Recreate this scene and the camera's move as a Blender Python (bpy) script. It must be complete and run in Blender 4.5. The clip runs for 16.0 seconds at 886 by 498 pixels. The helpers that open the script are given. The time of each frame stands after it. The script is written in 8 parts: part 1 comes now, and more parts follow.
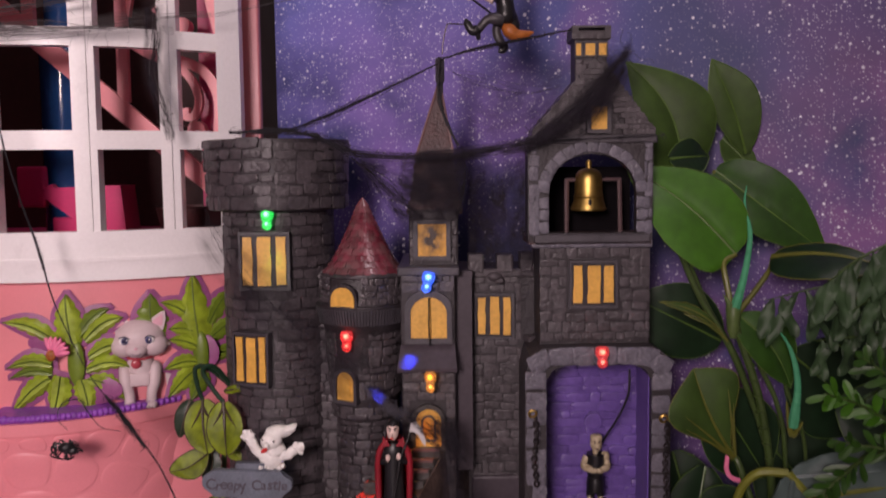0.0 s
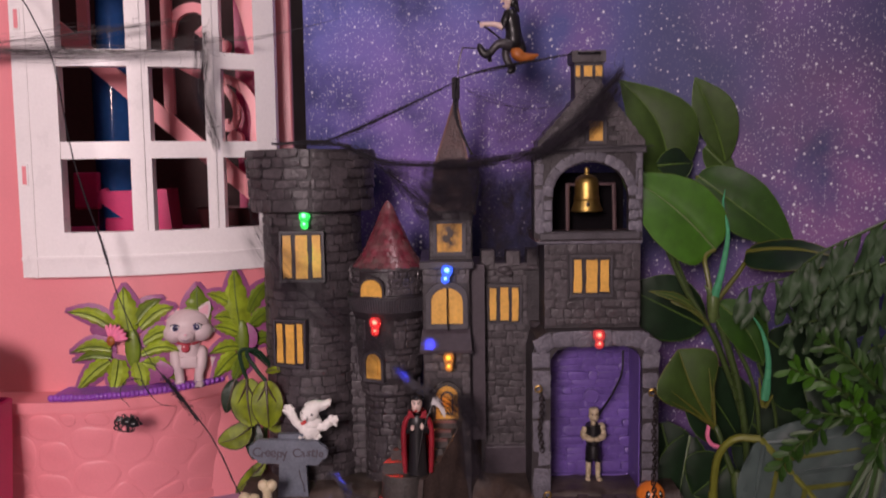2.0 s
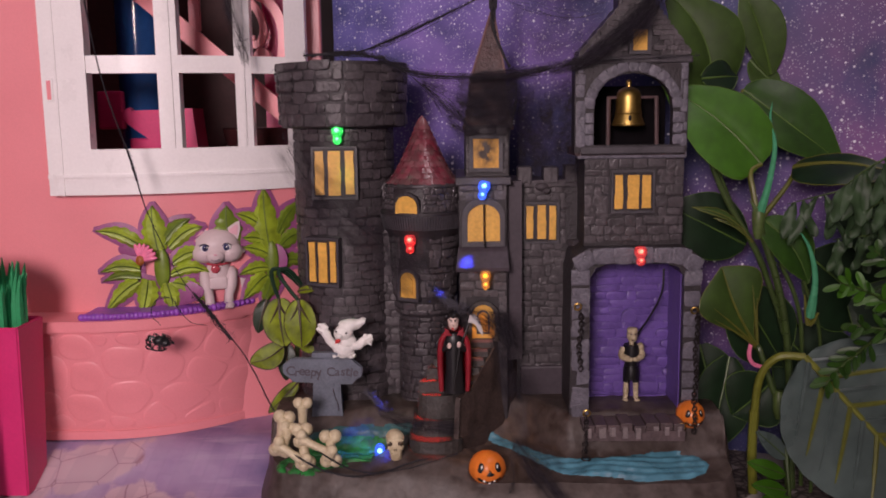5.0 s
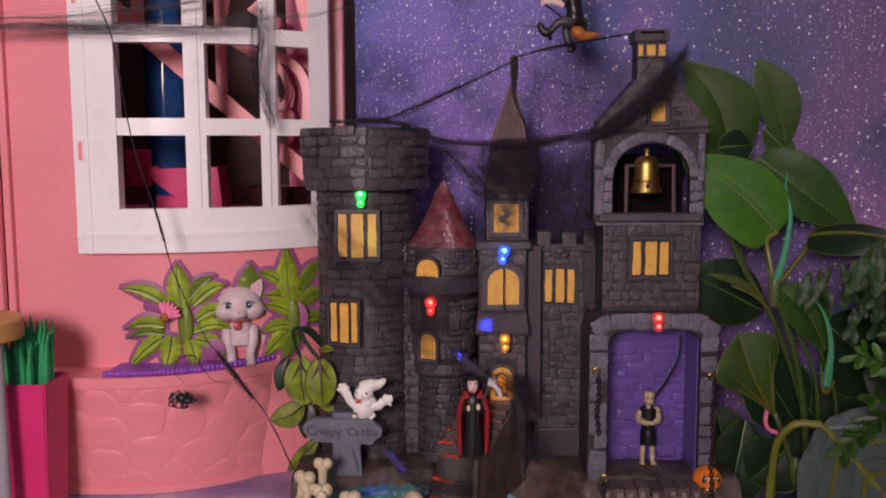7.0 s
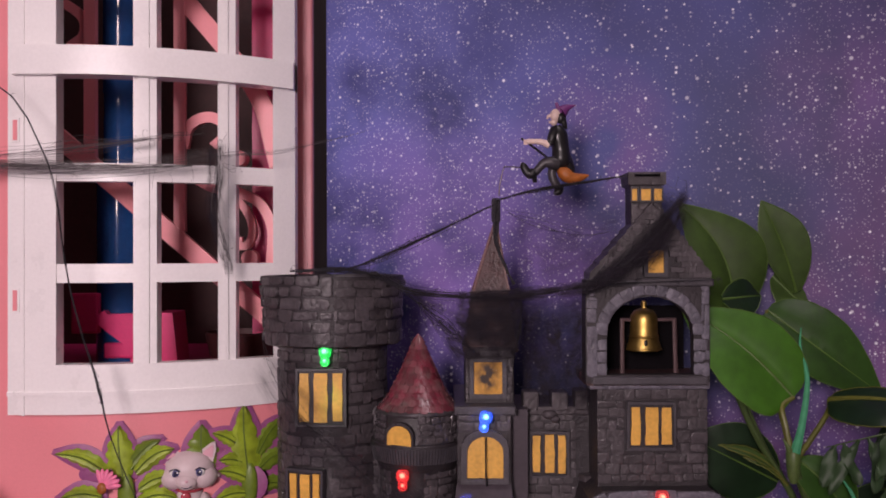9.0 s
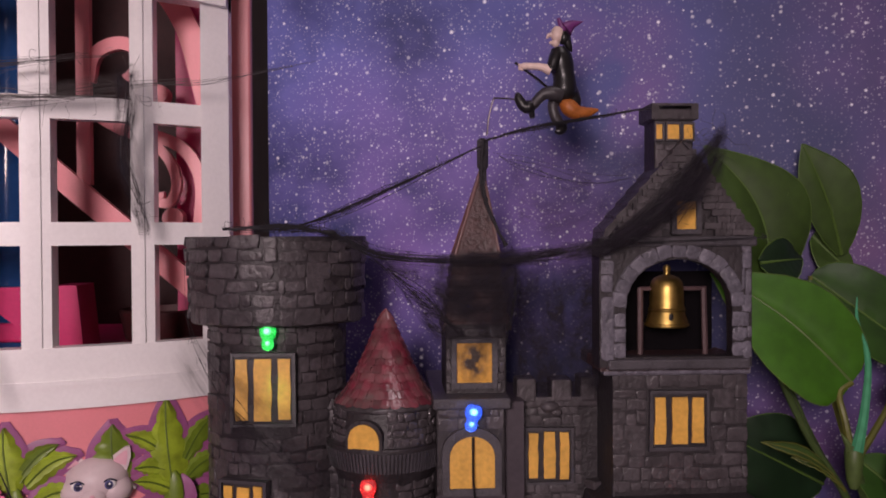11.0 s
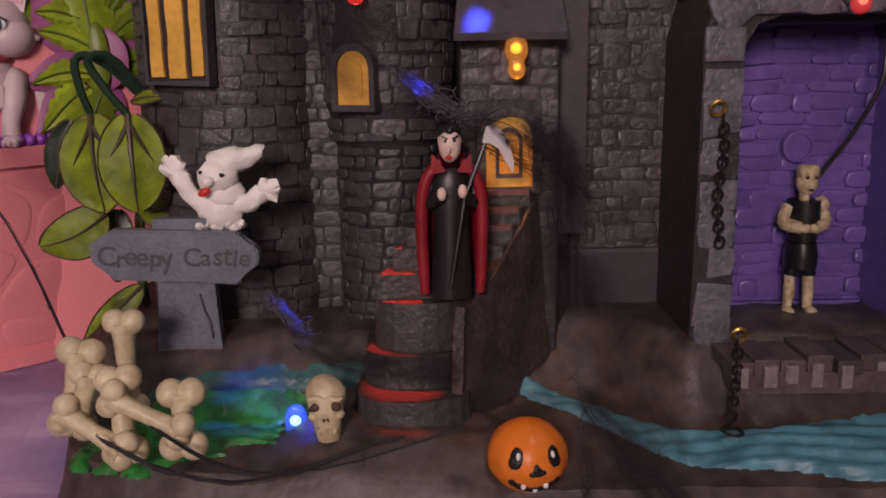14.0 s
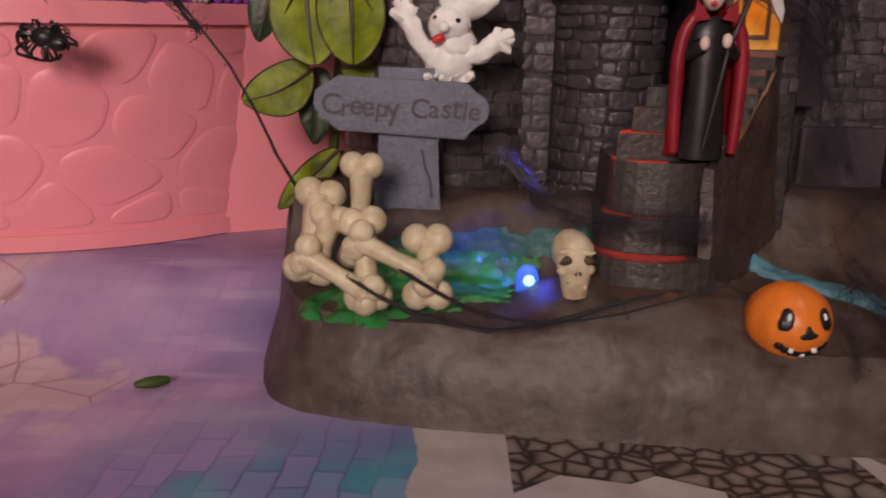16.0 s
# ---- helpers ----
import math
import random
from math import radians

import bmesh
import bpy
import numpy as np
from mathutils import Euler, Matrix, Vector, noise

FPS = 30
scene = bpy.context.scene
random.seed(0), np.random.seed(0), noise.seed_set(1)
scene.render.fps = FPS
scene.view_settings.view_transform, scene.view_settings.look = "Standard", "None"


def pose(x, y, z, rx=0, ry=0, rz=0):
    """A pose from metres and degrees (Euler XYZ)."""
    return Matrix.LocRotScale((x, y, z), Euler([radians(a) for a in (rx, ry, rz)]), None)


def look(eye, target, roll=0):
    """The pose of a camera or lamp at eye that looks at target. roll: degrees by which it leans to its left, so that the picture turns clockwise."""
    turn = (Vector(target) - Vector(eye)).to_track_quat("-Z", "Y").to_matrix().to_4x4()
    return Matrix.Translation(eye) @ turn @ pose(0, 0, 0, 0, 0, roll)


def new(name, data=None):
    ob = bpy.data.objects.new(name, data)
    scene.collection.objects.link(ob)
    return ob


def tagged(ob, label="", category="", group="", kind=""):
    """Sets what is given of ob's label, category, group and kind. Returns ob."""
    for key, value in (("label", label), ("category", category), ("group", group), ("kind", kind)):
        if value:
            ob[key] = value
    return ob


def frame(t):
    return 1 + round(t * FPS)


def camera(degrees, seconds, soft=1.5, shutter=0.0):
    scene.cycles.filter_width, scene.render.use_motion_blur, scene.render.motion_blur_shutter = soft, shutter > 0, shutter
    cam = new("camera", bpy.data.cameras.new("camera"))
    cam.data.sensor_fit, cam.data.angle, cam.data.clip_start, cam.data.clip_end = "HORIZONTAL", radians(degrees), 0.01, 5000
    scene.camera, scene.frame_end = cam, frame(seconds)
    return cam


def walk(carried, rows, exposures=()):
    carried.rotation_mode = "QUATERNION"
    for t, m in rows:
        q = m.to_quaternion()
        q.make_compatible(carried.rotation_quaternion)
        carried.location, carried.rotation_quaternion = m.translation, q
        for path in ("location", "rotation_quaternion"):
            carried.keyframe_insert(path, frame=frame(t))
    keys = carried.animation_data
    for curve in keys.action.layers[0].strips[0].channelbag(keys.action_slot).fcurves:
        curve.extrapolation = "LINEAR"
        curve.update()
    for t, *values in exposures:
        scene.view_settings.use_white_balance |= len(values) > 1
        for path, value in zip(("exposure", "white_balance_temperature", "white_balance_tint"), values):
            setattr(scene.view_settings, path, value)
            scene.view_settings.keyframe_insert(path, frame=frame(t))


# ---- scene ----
cam = camera(53.0, 16.0, soft=1.8, shutter=0.2)
METRES, EYE, TILT, LEAN, TURN = 0.42, 0.14, 0.0, 0.0, 0.0
ROWS = [
    (0.0, 0.0, 0.0, 0.0, -0.05, -5.0, 0.63),
    (0.5, -0.0083, -0.0536, -0.0227, -0.46, -9.19, 1.52),
    (1.0, -0.0145, -0.0631, -0.0307, -0.46, -10.34, 1.71),
    (1.5, -0.0155, -0.0595, -0.0327, -0.19, -10.01, 1.41),
    (2.0, -0.0165, -0.0923, 0.01, -0.27, -5.35, 0.79),
    (2.5, -0.0189, -0.0992, 0.0238, -0.13, -3.42, 0.51),
    (3.0, -0.0252, -0.1278, 0.025, -0.02, -4.25, 0.56),
    (3.5, -0.0326, -0.1334, 0.0088, -0.46, -6.22, 0.28),
    (4.0, -0.036, -0.116, -0.0091, -0.24, -8.06, 0.5),
    (6.5, -0.0477, -0.0574, -0.0228, 0.79, -8.68, 0.62),
    (7.0, -0.0503, -0.088, 0.0045, 0.88, -6.22, 0.22),
    (7.5, -0.0465, -0.0872, 0.033, 0.95, -3.57, -0.6),
    (8.0, -0.0458, -0.0635, 0.0467, 0.71, -0.8, -0.47),
    (8.5, -0.0354, -0.0365, 0.0437, 0.95, 0.46, 0.03),
    (11.0, -0.0585, 0.1326, 0.0257, -3.37, -0.87, 0.32),
    (11.5, -0.0559, 0.1684, -0.0142, -3.11, -3.06, 0.11),
    (12.0, -0.0456, 0.2212, -0.0397, -2.95, -3.86, 0.03),
    (12.5, -0.0561, 0.2676, -0.0734, -1.61, -5.45, 0.48),
    (13.0, -0.0517, 0.2868, -0.1223, -1.28, -9.26, 1.33),
    (13.5, -0.0494, 0.2965, -0.1498, -1.35, -11.61, 1.23),
    (14.0, -0.05, 0.2924, -0.1529, -1.8, -12.32, 0.88),
    (14.5, -0.0585, 0.2889, -0.1636, -1.87, -13.23, 0.31),
    (15.0, -0.0699, 0.2898, -0.1751, -1.68, -14.18, 0.11),
    (15.5, -0.0883, 0.295, -0.1843, -0.88, -14.85, -0.14),
    (16.0, -0.1323, 0.3013, -0.1953, -0.0, -14.83, -1.17),
]
walk(cam, [(t, pose(0, 0, EYE, TILT, LEAN, TURN) @ pose(METRES * x, METRES * y, METRES * z, 90 + pitch, roll, yaw)) for t, x, y, z, yaw, pitch, roll in ROWS],
     exposures=((0.0, -0.20, 6450, 10), (2.0, -0.18, 6450, 10), (6.5, -0.24, 6350, 10), (8.5, -0.2, 6300, 10), (11.0, -0.32, 6400, 10), (12.0, -0.46, 6450, 10), (15.0, -0.46, 7000, 10), (16.0, -0.26, 6900, 4)))

# ---------------------------------------------------------------- light
world = bpy.data.worlds.new("world")
scene.world = world
world.use_nodes = True
world.node_tree.nodes["Background"].inputs[0].default_value = (0.9, 0.88, 1.0, 1)
world.node_tree.nodes["Background"].inputs[1].default_value = 0.02


def room_light(name, kind, eye, target, size, watts, colour):
    data = bpy.data.lights.new(name, kind)
    data.energy, data.color = watts, colour
    if kind == "AREA":
        data.shape, data.size = "DISK", size
    else:
        data.shadow_soft_size, data.spot_size, data.spot_blend = size, radians(62), 1.0
    ob = new(name, data)
    ob.matrix_world = look(eye, target)
    return ob


# a shaded desk lamp behind the camera, and an unseen ceiling light added as fill
room_light("desk_lamp", "SPOT", (-0.175, -0.435, 0.27), (-0.085, 0.30, 0.15), 0.09, 20.0, (1.0, 0.79, 0.80))
room_light("ceiling_fill", "AREA", (0.55, -0.35, 2.3), (-0.1, 0.3, 0.0), 0.5, 10.5, (1.0, 0.82, 0.86))


def bulb_beam(name, eye, target, degrees, watts, colour):
    """The narrow light that a lit bulb on the castle throws."""
    data = bpy.data.lights.new(name, "SPOT")
    data.energy, data.color, data.shadow_soft_size, data.spot_size, data.spot_blend = watts, colour, 0.0015, radians(degrees), 0.6
    new(name, data).matrix_world = look(eye, target)


bulb_beam("blue_bulb_light", (-0.0062, 0.2688, 0.0995), (-0.0385, 0.2658, 0.0385), 10, 1.3, (0.05, 0.08, 1.0))
bulb_beam("blue_bulb_glint", (-0.0062, 0.2682, 0.0995), (-0.0107, 0.2715, 0.0816), 11, 0.35, (0.05, 0.08, 1.0))
bulb_beam("blue_ground_bulb_light", (-0.0416, 0.2585, 0.0222), (-0.0400, 0.2550, 0.0150), 95, 0.003, (0.08, 0.1, 1.0))
bulb_beam("red_bulb_light", (-0.0302, 0.2722, 0.0815), (-0.0250, 0.2625, 0.034), 15, 0.75, (1.0, 0.03, 0.02))
bulb_beam("green_bulb_light", (-0.0555, 0.2785, 0.1205), (-0.050, 0.2820, 0.098), 50, 0.005, (0.05, 1.0, 0.15))


bulb_beam("amber_bulb_light", (-0.0044, 0.2695, 0.0695), (-0.0065, 0.2690, 0.045), 75, 0.012, (1.0, 0.35, 0.04))


# ---------------------------------------------------------------- materials
def mat(name, colour, rough=0.6, vary=0.25, fine=900.0, coarse=90.0, bump=0.2, metal=0.0, dark=None, spec=0.4, per_piece=0.0):
    """Painted or moulded surface: colour that drifts at two scales, fine relief, uneven gloss."""
    m = bpy.data.materials.new(name)
    m.use_nodes = True
    n, l = m.node_tree.nodes, m.node_tree.links
    b = n["Principled BSDF"]
    b.inputs["Metallic"].default_value = metal
    b.inputs["Specular IOR Level"].default_value = spec
    co = n.new("ShaderNodeNewGeometry")
    a, c = n.new("ShaderNodeTexNoise"), n.new("ShaderNodeTexNoise")
    a.inputs["Scale"].default_value, c.inputs["Scale"].default_value = fine, coarse
    a.inputs["Detail"].default_value, c.inputs["Detail"].default_value = 4, 5
    l.new(co.outputs["Position"], a.inputs["Vector"]), l.new(co.outputs["Position"], c.inputs["Vector"])
    add = n.new("ShaderNodeMath")
    add.operation = "ADD"
    l.new(a.outputs["Fac"], add.inputs[0]), l.new(c.outputs["Fac"], add.inputs[1])
    half = n.new("ShaderNodeMath")
    half.operation = "MULTIPLY"
    half.inputs[1].default_value = 0.5
    l.new(add.outputs[0], half.inputs[0])
    ramp = n.new("ShaderNodeValToRGB")
    lo = dark if dark else tuple(v * (1 - vary) for v in colour)
    hi = tuple(min(1.0, v * (1 + vary * 0.6)) for v in colour)
    ramp.color_ramp.elements[0].position, ramp.color_ramp.elements[0].color = 0.34, (*lo, 1)
    ramp.color_ramp.elements[1].position, ramp.color_ramp.elements[1].color = 0.66, (*hi, 1)
    l.new(half.outputs[0], ramp.inputs[0])
    out = ramp.outputs[0]
    if per_piece:
        info, mr, hsv = n.new("ShaderNodeObjectInfo"), n.new("ShaderNodeMapRange"), n.new("ShaderNodeHueSaturation")
        mr.inputs["To Min"].default_value, mr.inputs["To Max"].default_value = 1 - per_piece, 1 + per_piece
        l.new(info.outputs["Random"], mr.inputs["Value"]), l.new(mr.outputs[0], hsv.inputs["Value"])
        l.new(out, hsv.inputs["Color"])
        out = hsv.outputs[0]
    l.new(out, b.inputs["Base Color"])
    rr = n.new("ShaderNodeMapRange")
    rr.inputs["To Min"].default_value, rr.inputs["To Max"].default_value = max(0.03, rough - 0.12), min(1, rough + 0.12)
    l.new(c.outputs["Fac"], rr.inputs["Value"]), l.new(rr.outputs[0], b.inputs["Roughness"])
    if bump:
        bp = n.new("ShaderNodeBump")
        bp.inputs["Strength"].default_value, bp.inputs["Distance"].default_value = bump, 0.0009
        l.new(half.outputs[0], bp.inputs["Height"]), l.new(bp.outputs[0], b.inputs["Normal"])
    return m


def glow(name, colour, strength, tint, clear=0.0):
    m = mat(name, tint, 0.15, 0.05, bump=0)
    b = m.node_tree.nodes["Principled BSDF"]
    b.inputs["Emission Color"].default_value, b.inputs["Emission Strength"].default_value = (*colour, 1), strength
    b.inputs["Transmission Weight"].default_value = clear
    return m


STONE = mat("castle_stone", (0.064, 0.055, 0.06), 0.4, 0.42, 800, 220, 0.65, per_piece=0.18, spec=0.4)
MORTAR = mat("castle_mortar", (0.028, 0.023, 0.026), 0.5, 0.4, 1000, 240, 0.6)
PANEL = mat("castle_plain_plastic", (0.052, 0.04, 0.05), 0.5, 0.25, 700, 90, 0.15)
GLOSS_STONE = mat("turret_glossy_stone", (0.066, 0.057, 0.062), 0.2, 0.4, 1000, 240, 0.8, per_piece=0.1, spec=0.7)
TRIM = mat("castle_window_frame", (0.06, 0.054, 0.062), 0.45, 0.4, 1500, 200, 0.4)
ARCH = mat("castle_arch_stone", (0.1178, 0.1104, 0.1343), 0.4, 0.42, 1000, 240, 0.75, per_piece=0.2)
ROCK = mat("castle_rock", (0.068, 0.052, 0.046), 0.48, 0.6, 320, 120, 0.55, dark=(0.03, 0.018, 0.014))
ROCK_DARK = mat("castle_dark_rock", (0.055, 0.038, 0.033), 0.45, 0.5, 900, 130, 0.6)
STEP = mat("stair_stone", (0.0528, 0.0464, 0.0432), 0.45, 0.45, 900, 90, 0.7)
YELLOW = mat("window_yellow_paint", (0.72, 0.40, 0.075), 0.45, 0.22, 900, 120, 0.2)
RED_ROOF = mat("turret_red_paint", (0.155, 0.016, 0.034), 0.25, 0.35, 300, 110, 0.5, dark=(0.135, 0.092, 0.088), per_piece=0.3, spec=0.6)
BROWN_ROOF = mat("spire_brown_paint", (0.065, 0.033, 0.033), 0.42, 0.5, 1000, 260, 0.9)
ROOF_RIB = mat("spire_rib_paint", (0.15, 0.07, 0.066), 0.45, 0.3, 900, 120, 0.2)
PURPLE = mat("gate_purple_paint", (0.135, 0.08, 0.305), 0.35, 0.25, 600, 110, 0.3, per_piece=0.12)
WOOD = mat("drawbridge_plank", (0.085, 0.06, 0.062), 0.5, 0.4, 1000, 150, 0.6, per_piece=0.2)
WOOD_END = mat("drawbridge_plank_end", (0.2, 0.165, 0.165), 0.5, 0.3, 1000, 150, 0.5)
WATER = mat("river_blue_paint", (0.09, 0.25, 0.33), 0.3, 0.4, 300, 160, 0.4)
MOAT = mat("moat_teal_paint", (0.045, 0.125, 0.125), 0.35, 0.4, 600, 170, 0.6, dark=(0.025, 0.075, 0.07))
SLIME = mat("slime_green_paint", (0.025, 0.25, 0.05), 0.32, 0.5, 500, 210, 0.9, dark=(0.03, 0.075, 0.03))
ORANGE = mat("pumpkin_orange_paint", (0.72, 0.19, 0.025), 0.35, 0.15, 600, 90, 0.1)
BLACK = mat("black_paint", (0.012, 0.011, 0.012), 0.35, 0.3, 800, 100, 0.1)
WHITE = mat("white_paint", (0.78, 0.76, 0.72), 0.45, 0.12, 900, 120, 0.25)
BONE = mat("bone_cream_paint", (0.60, 0.53, 0.36), 0.42, 0.2, 700, 160, 0.2, dark=(0.42, 0.34, 0.21))
SOCKET = mat("skull_socket_brown", (0.06, 0.04, 0.024), 0.6, 0.4, 900, 200, 0.3)
SIGN = mat("sign_grey_paint", (0.13, 0.145, 0.18), 0.5, 0.3, 1200, 140, 0.5)
SIGN_CUT = mat("sign_letter_groove", (0.068, 0.058, 0.072), 0.6, 0.3, 900, 120, 0.2)
HAT = mat("witch_hat_purple", (0.16, 0.035, 0.17), 0.45, 0.25, 700, 120, 0.1)
BROOM = mat("broom_orange_paint", (0.36, 0.11, 0.02), 0.5, 0.35, 900, 200, 0.4)
GREY_CLOTH = mat("dark_cloth_paint", (0.045, 0.04, 0.045), 0.4, 0.5, 900, 300, 0.3)
CAPE = mat("cape_red_paint", (0.24, 0.012, 0.022), 0.35, 0.3, 700, 120, 0.1)
SKIN = mat("figure_pale_paint", (0.66, 0.5, 0.44), 0.45, 0.15, 700, 120, 0.1)
ZOMBIE = mat("figure_khaki_paint", (0.55, 0.47, 0.32), 0.5, 0.35, 900, 420, 0.5, dark=(0.24, 0.18, 0.10))
RED = mat("red_paint", (0.6, 0.03, 0.03), 0.4, 0.1, bump=0)
BLADE = mat("scythe_pale_paint", (0.52, 0.5, 0.5), 0.35, 0.15, 700, 120, 0.1)
# near-black colour that stands for the shade inside the bell storey
SHADE = mat("castle_inside_shade", (0.006, 0.005, 0.006), 0.95, 0.3, 800, 100, 0.1, spec=0.05)
STAND = mat("bell_stand_brown", (0.1, 0.06, 0.062), 0.5, 0.3, 900, 150, 0.3)
BRASS = mat("bell_brass", (0.5, 0.34, 0.1), 0.42, 0.25, 500, 90, 0.1, metal=1.0)
DARK_METAL = mat("chain_dark_metal", (0.06, 0.05, 0.05), 0.35, 0.3, 900, 100, 0.1, metal=0.8)
PINK = mat("house_pink_plastic", (0.78, 0.26, 0.29), 0.38, 0.05, 1500, 40, 0.06)
# the house pink made darker, with the corner post's shade in the colour
PINK_SHADED = mat("house_shaded_pink_plastic", (0.46, 0.16, 0.175), 0.42, 0.06, 1500, 40, 0.06)
PINK_DEEP = mat("house_deep_pink_plastic", (0.62, 0.03, 0.16), 0.35, 0.08, 900, 60, 0.06)
FRAME_WHITE = mat("window_white_plastic", (0.84, 0.81, 0.8), 0.3, 0.05, 900, 50, 0.04)
# inside of the house with its shade put into the colour; also the basin
HOUSE_DARK = mat("house_shade_and_basin_dark", (0.045, 0.011, 0.012), 0.6, 0.3, 300, 30, 0.1)
BLUE_TUBE = mat("blue_plastic", (0.018, 0.07, 0.22), 0.15, 0.15, 400, 40, 0.02)
LEAF_LIME = mat("relief_leaf_lime", (0.30, 0.40, 0.028), 0.4, 0.45, 300, 90, 0.1)
LEAF_DULL = mat("relief_leaf_dark", (0.15, 0.22, 0.02), 0.4, 0.35, 300, 90, 0.1)
LEAF_RIB = mat("relief_leaf_rib", (0.09, 0.14, 0.015), 0.45, 0.2, 300, 90, 0.1)
LILAC = mat("relief_lilac_paint", (0.30, 0.085, 0.22), 0.45, 0.2, 500, 80, 0.1)
VIOLET = mat("ledge_violet_paint", (0.25, 0.06, 0.42), 0.4, 0.25, 600, 90, 0.2)
PETAL = mat("flower_pink_paint", (0.8, 0.2, 0.35), 0.4, 0.2, 600, 150, 0.1)
CAT = mat("cat_pale_pink_plastic", (0.6, 0.485, 0.49), 0.42, 0.06, 700, 60, 0.05)
CAT_EAR = mat("cat_ear_pink", (0.66, 0.36, 0.42), 0.45, 0.06, 700, 60, 0.05)
CAT_TAG = mat("cat_collar_red", (0.42, 0.06, 0.08), 0.25, 0.2, 700, 120, 0.05)
EYE_BLUE = mat("cat_iris_paint", (0.10, 0.10, 0.22), 0.15, 0.2, bump=0)
EYE_DARK = mat("cat_eye_paint", (0.03, 0.03, 0.06), 0.15, 0.1, bump=0)
GRASS = mat("toy_grass_green", (0.025, 0.27, 0.1), 0.4, 0.25, 600, 80, 0.1)
OAK = mat("toy_table_wood", (0.55, 0.3, 0.1), 0.5, 0.2, 500, 40, 0.1)
GREY = mat("grey_plastic", (0.32, 0.31, 0.33), 0.35, 0.1, 500, 40, 0.05)
LEAF = mat("plant_leaf_green", (0.024, 0.068, 0.007), 0.46, 0.35, 250, 50, 0.2)
LEAF_BRIGHT = mat("plant_leaf_bright", (0.04, 0.125, 0.006), 0.46, 0.3, 250, 50, 0.2)
LEAF_FERN = mat("fern_leaf_dark", (0.036, 0.07, 0.028), 0.55, 0.4, 300, 50, 0.2)
LEAF_OLIVE = mat("plant_leaf_olive", (0.034, 0.068, 0.009), 0.58, 0.35, 250, 50, 0.2)
LEAF_ROUND = mat("creeper_leaf_green", (0.185, 0.24, 0.006), 0.55, 0.65, 260, 110, 1.0)
VEIN_BROWN = mat("creeper_vein_brown", (0.07, 0.05, 0.03), 0.45, 0.3, 400, 60, 0.1)
LEAF_GREY = mat("plant_leaf_grey_green", (0.072, 0.1, 0.092), 0.3, 0.3, 200, 45, 0.3)
# deep leaf green that also carries the shade among the rear leaves
LEAF_DARK = mat("plant_leaf_deep_and_shaded", (0.009, 0.025, 0.009), 0.4, 0.35, 250, 50, 0.2)
STEM = mat("plant_stem", (0.045, 0.075, 0.018), 0.4, 0.3, 400, 60, 0.2)
VEIN = mat("plant_vein_yellow", (0.15, 0.16, 0.02), 0.4, 0.25, 400, 60, 0.1)
VEIN_OLIVE = mat("plant_vein_olive", (0.115, 0.125, 0.02), 0.45, 0.25, 400, 60, 0.1)
STALK = mat("plant_stalk_olive", (0.11, 0.115, 0.018), 0.42, 0.25, 400, 60, 0.15)
STEM_NODE = mat("plant_joint_green", (0.075, 0.115, 0.03), 0.45, 0.3, 500, 90, 0.2)
VEIN_PALE = mat("plant_vein_green", (0.07, 0.125, 0.022), 0.42, 0.2, 400, 60, 0.1)
STEM_DARK = mat("creeper_stem_dark", (0.012, 0.035, 0.018), 0.35, 0.3, 400, 60, 0.2)
STEM_PALE = mat("plant_stem_pale", (0.07, 0.3, 0.15), 0.25, 0.2, 400, 60, 0.1)
WEB = mat("cobweb_black_fibre", (0.02, 0.018, 0.022), 0.8, 0.2, bump=0)
# black fibre in a lighter colour, so the tufts look lit by the bulb
WEB_LIT = mat("cobweb_lit_fibre", (0.07, 0.065, 0.08), 0.8, 0.2, bump=0)
WEB_GREY = mat("cobweb_grey_fibre", (0.11, 0.1, 0.1), 0.8, 0.2, bump=0)
LENS_GREEN = glow("led_green_lens", (0.0, 0.9, 0.12), 0.42, (0.3, 1.0, 0.4), 0.75)
LENS_RED = glow("led_red_lens", (1.0, 0.01, 0.015), 0.4, (1.0, 0.3, 0.3), 0.75)
LENS_BLUE = glow("led_blue_lens", (0.02, 0.1, 1.0), 0.6, (0.3, 0.5, 1.0), 0.75)
LENS_AMBER = glow("led_amber_lens", (0.9, 0.24, 0.0), 0.12, (1.0, 0.7, 0.3), 0.8)
CORE_GREEN = glow("led_green_core", (0.25, 1.0, 0.4), 3.2, (0.1, 0.6, 0.2))
CORE_RED = glow("led_red_core", (1.0, 0.25, 0.15), 3.0, (0.6, 0.1, 0.1))
CORE_BLUE = glow("led_blue_core", (0.25, 0.55, 1.0), 3.6, (0.1, 0.2, 0.6))
CORE_AMBER = glow("led_amber_core", (1.0, 0.4, 0.03), 3.0, (0.6, 0.3, 0.05))
PLASTER = mat("room_plaster", (0.75, 0.72, 0.71), 0.8, 0.08, 60, 6, 0.2)


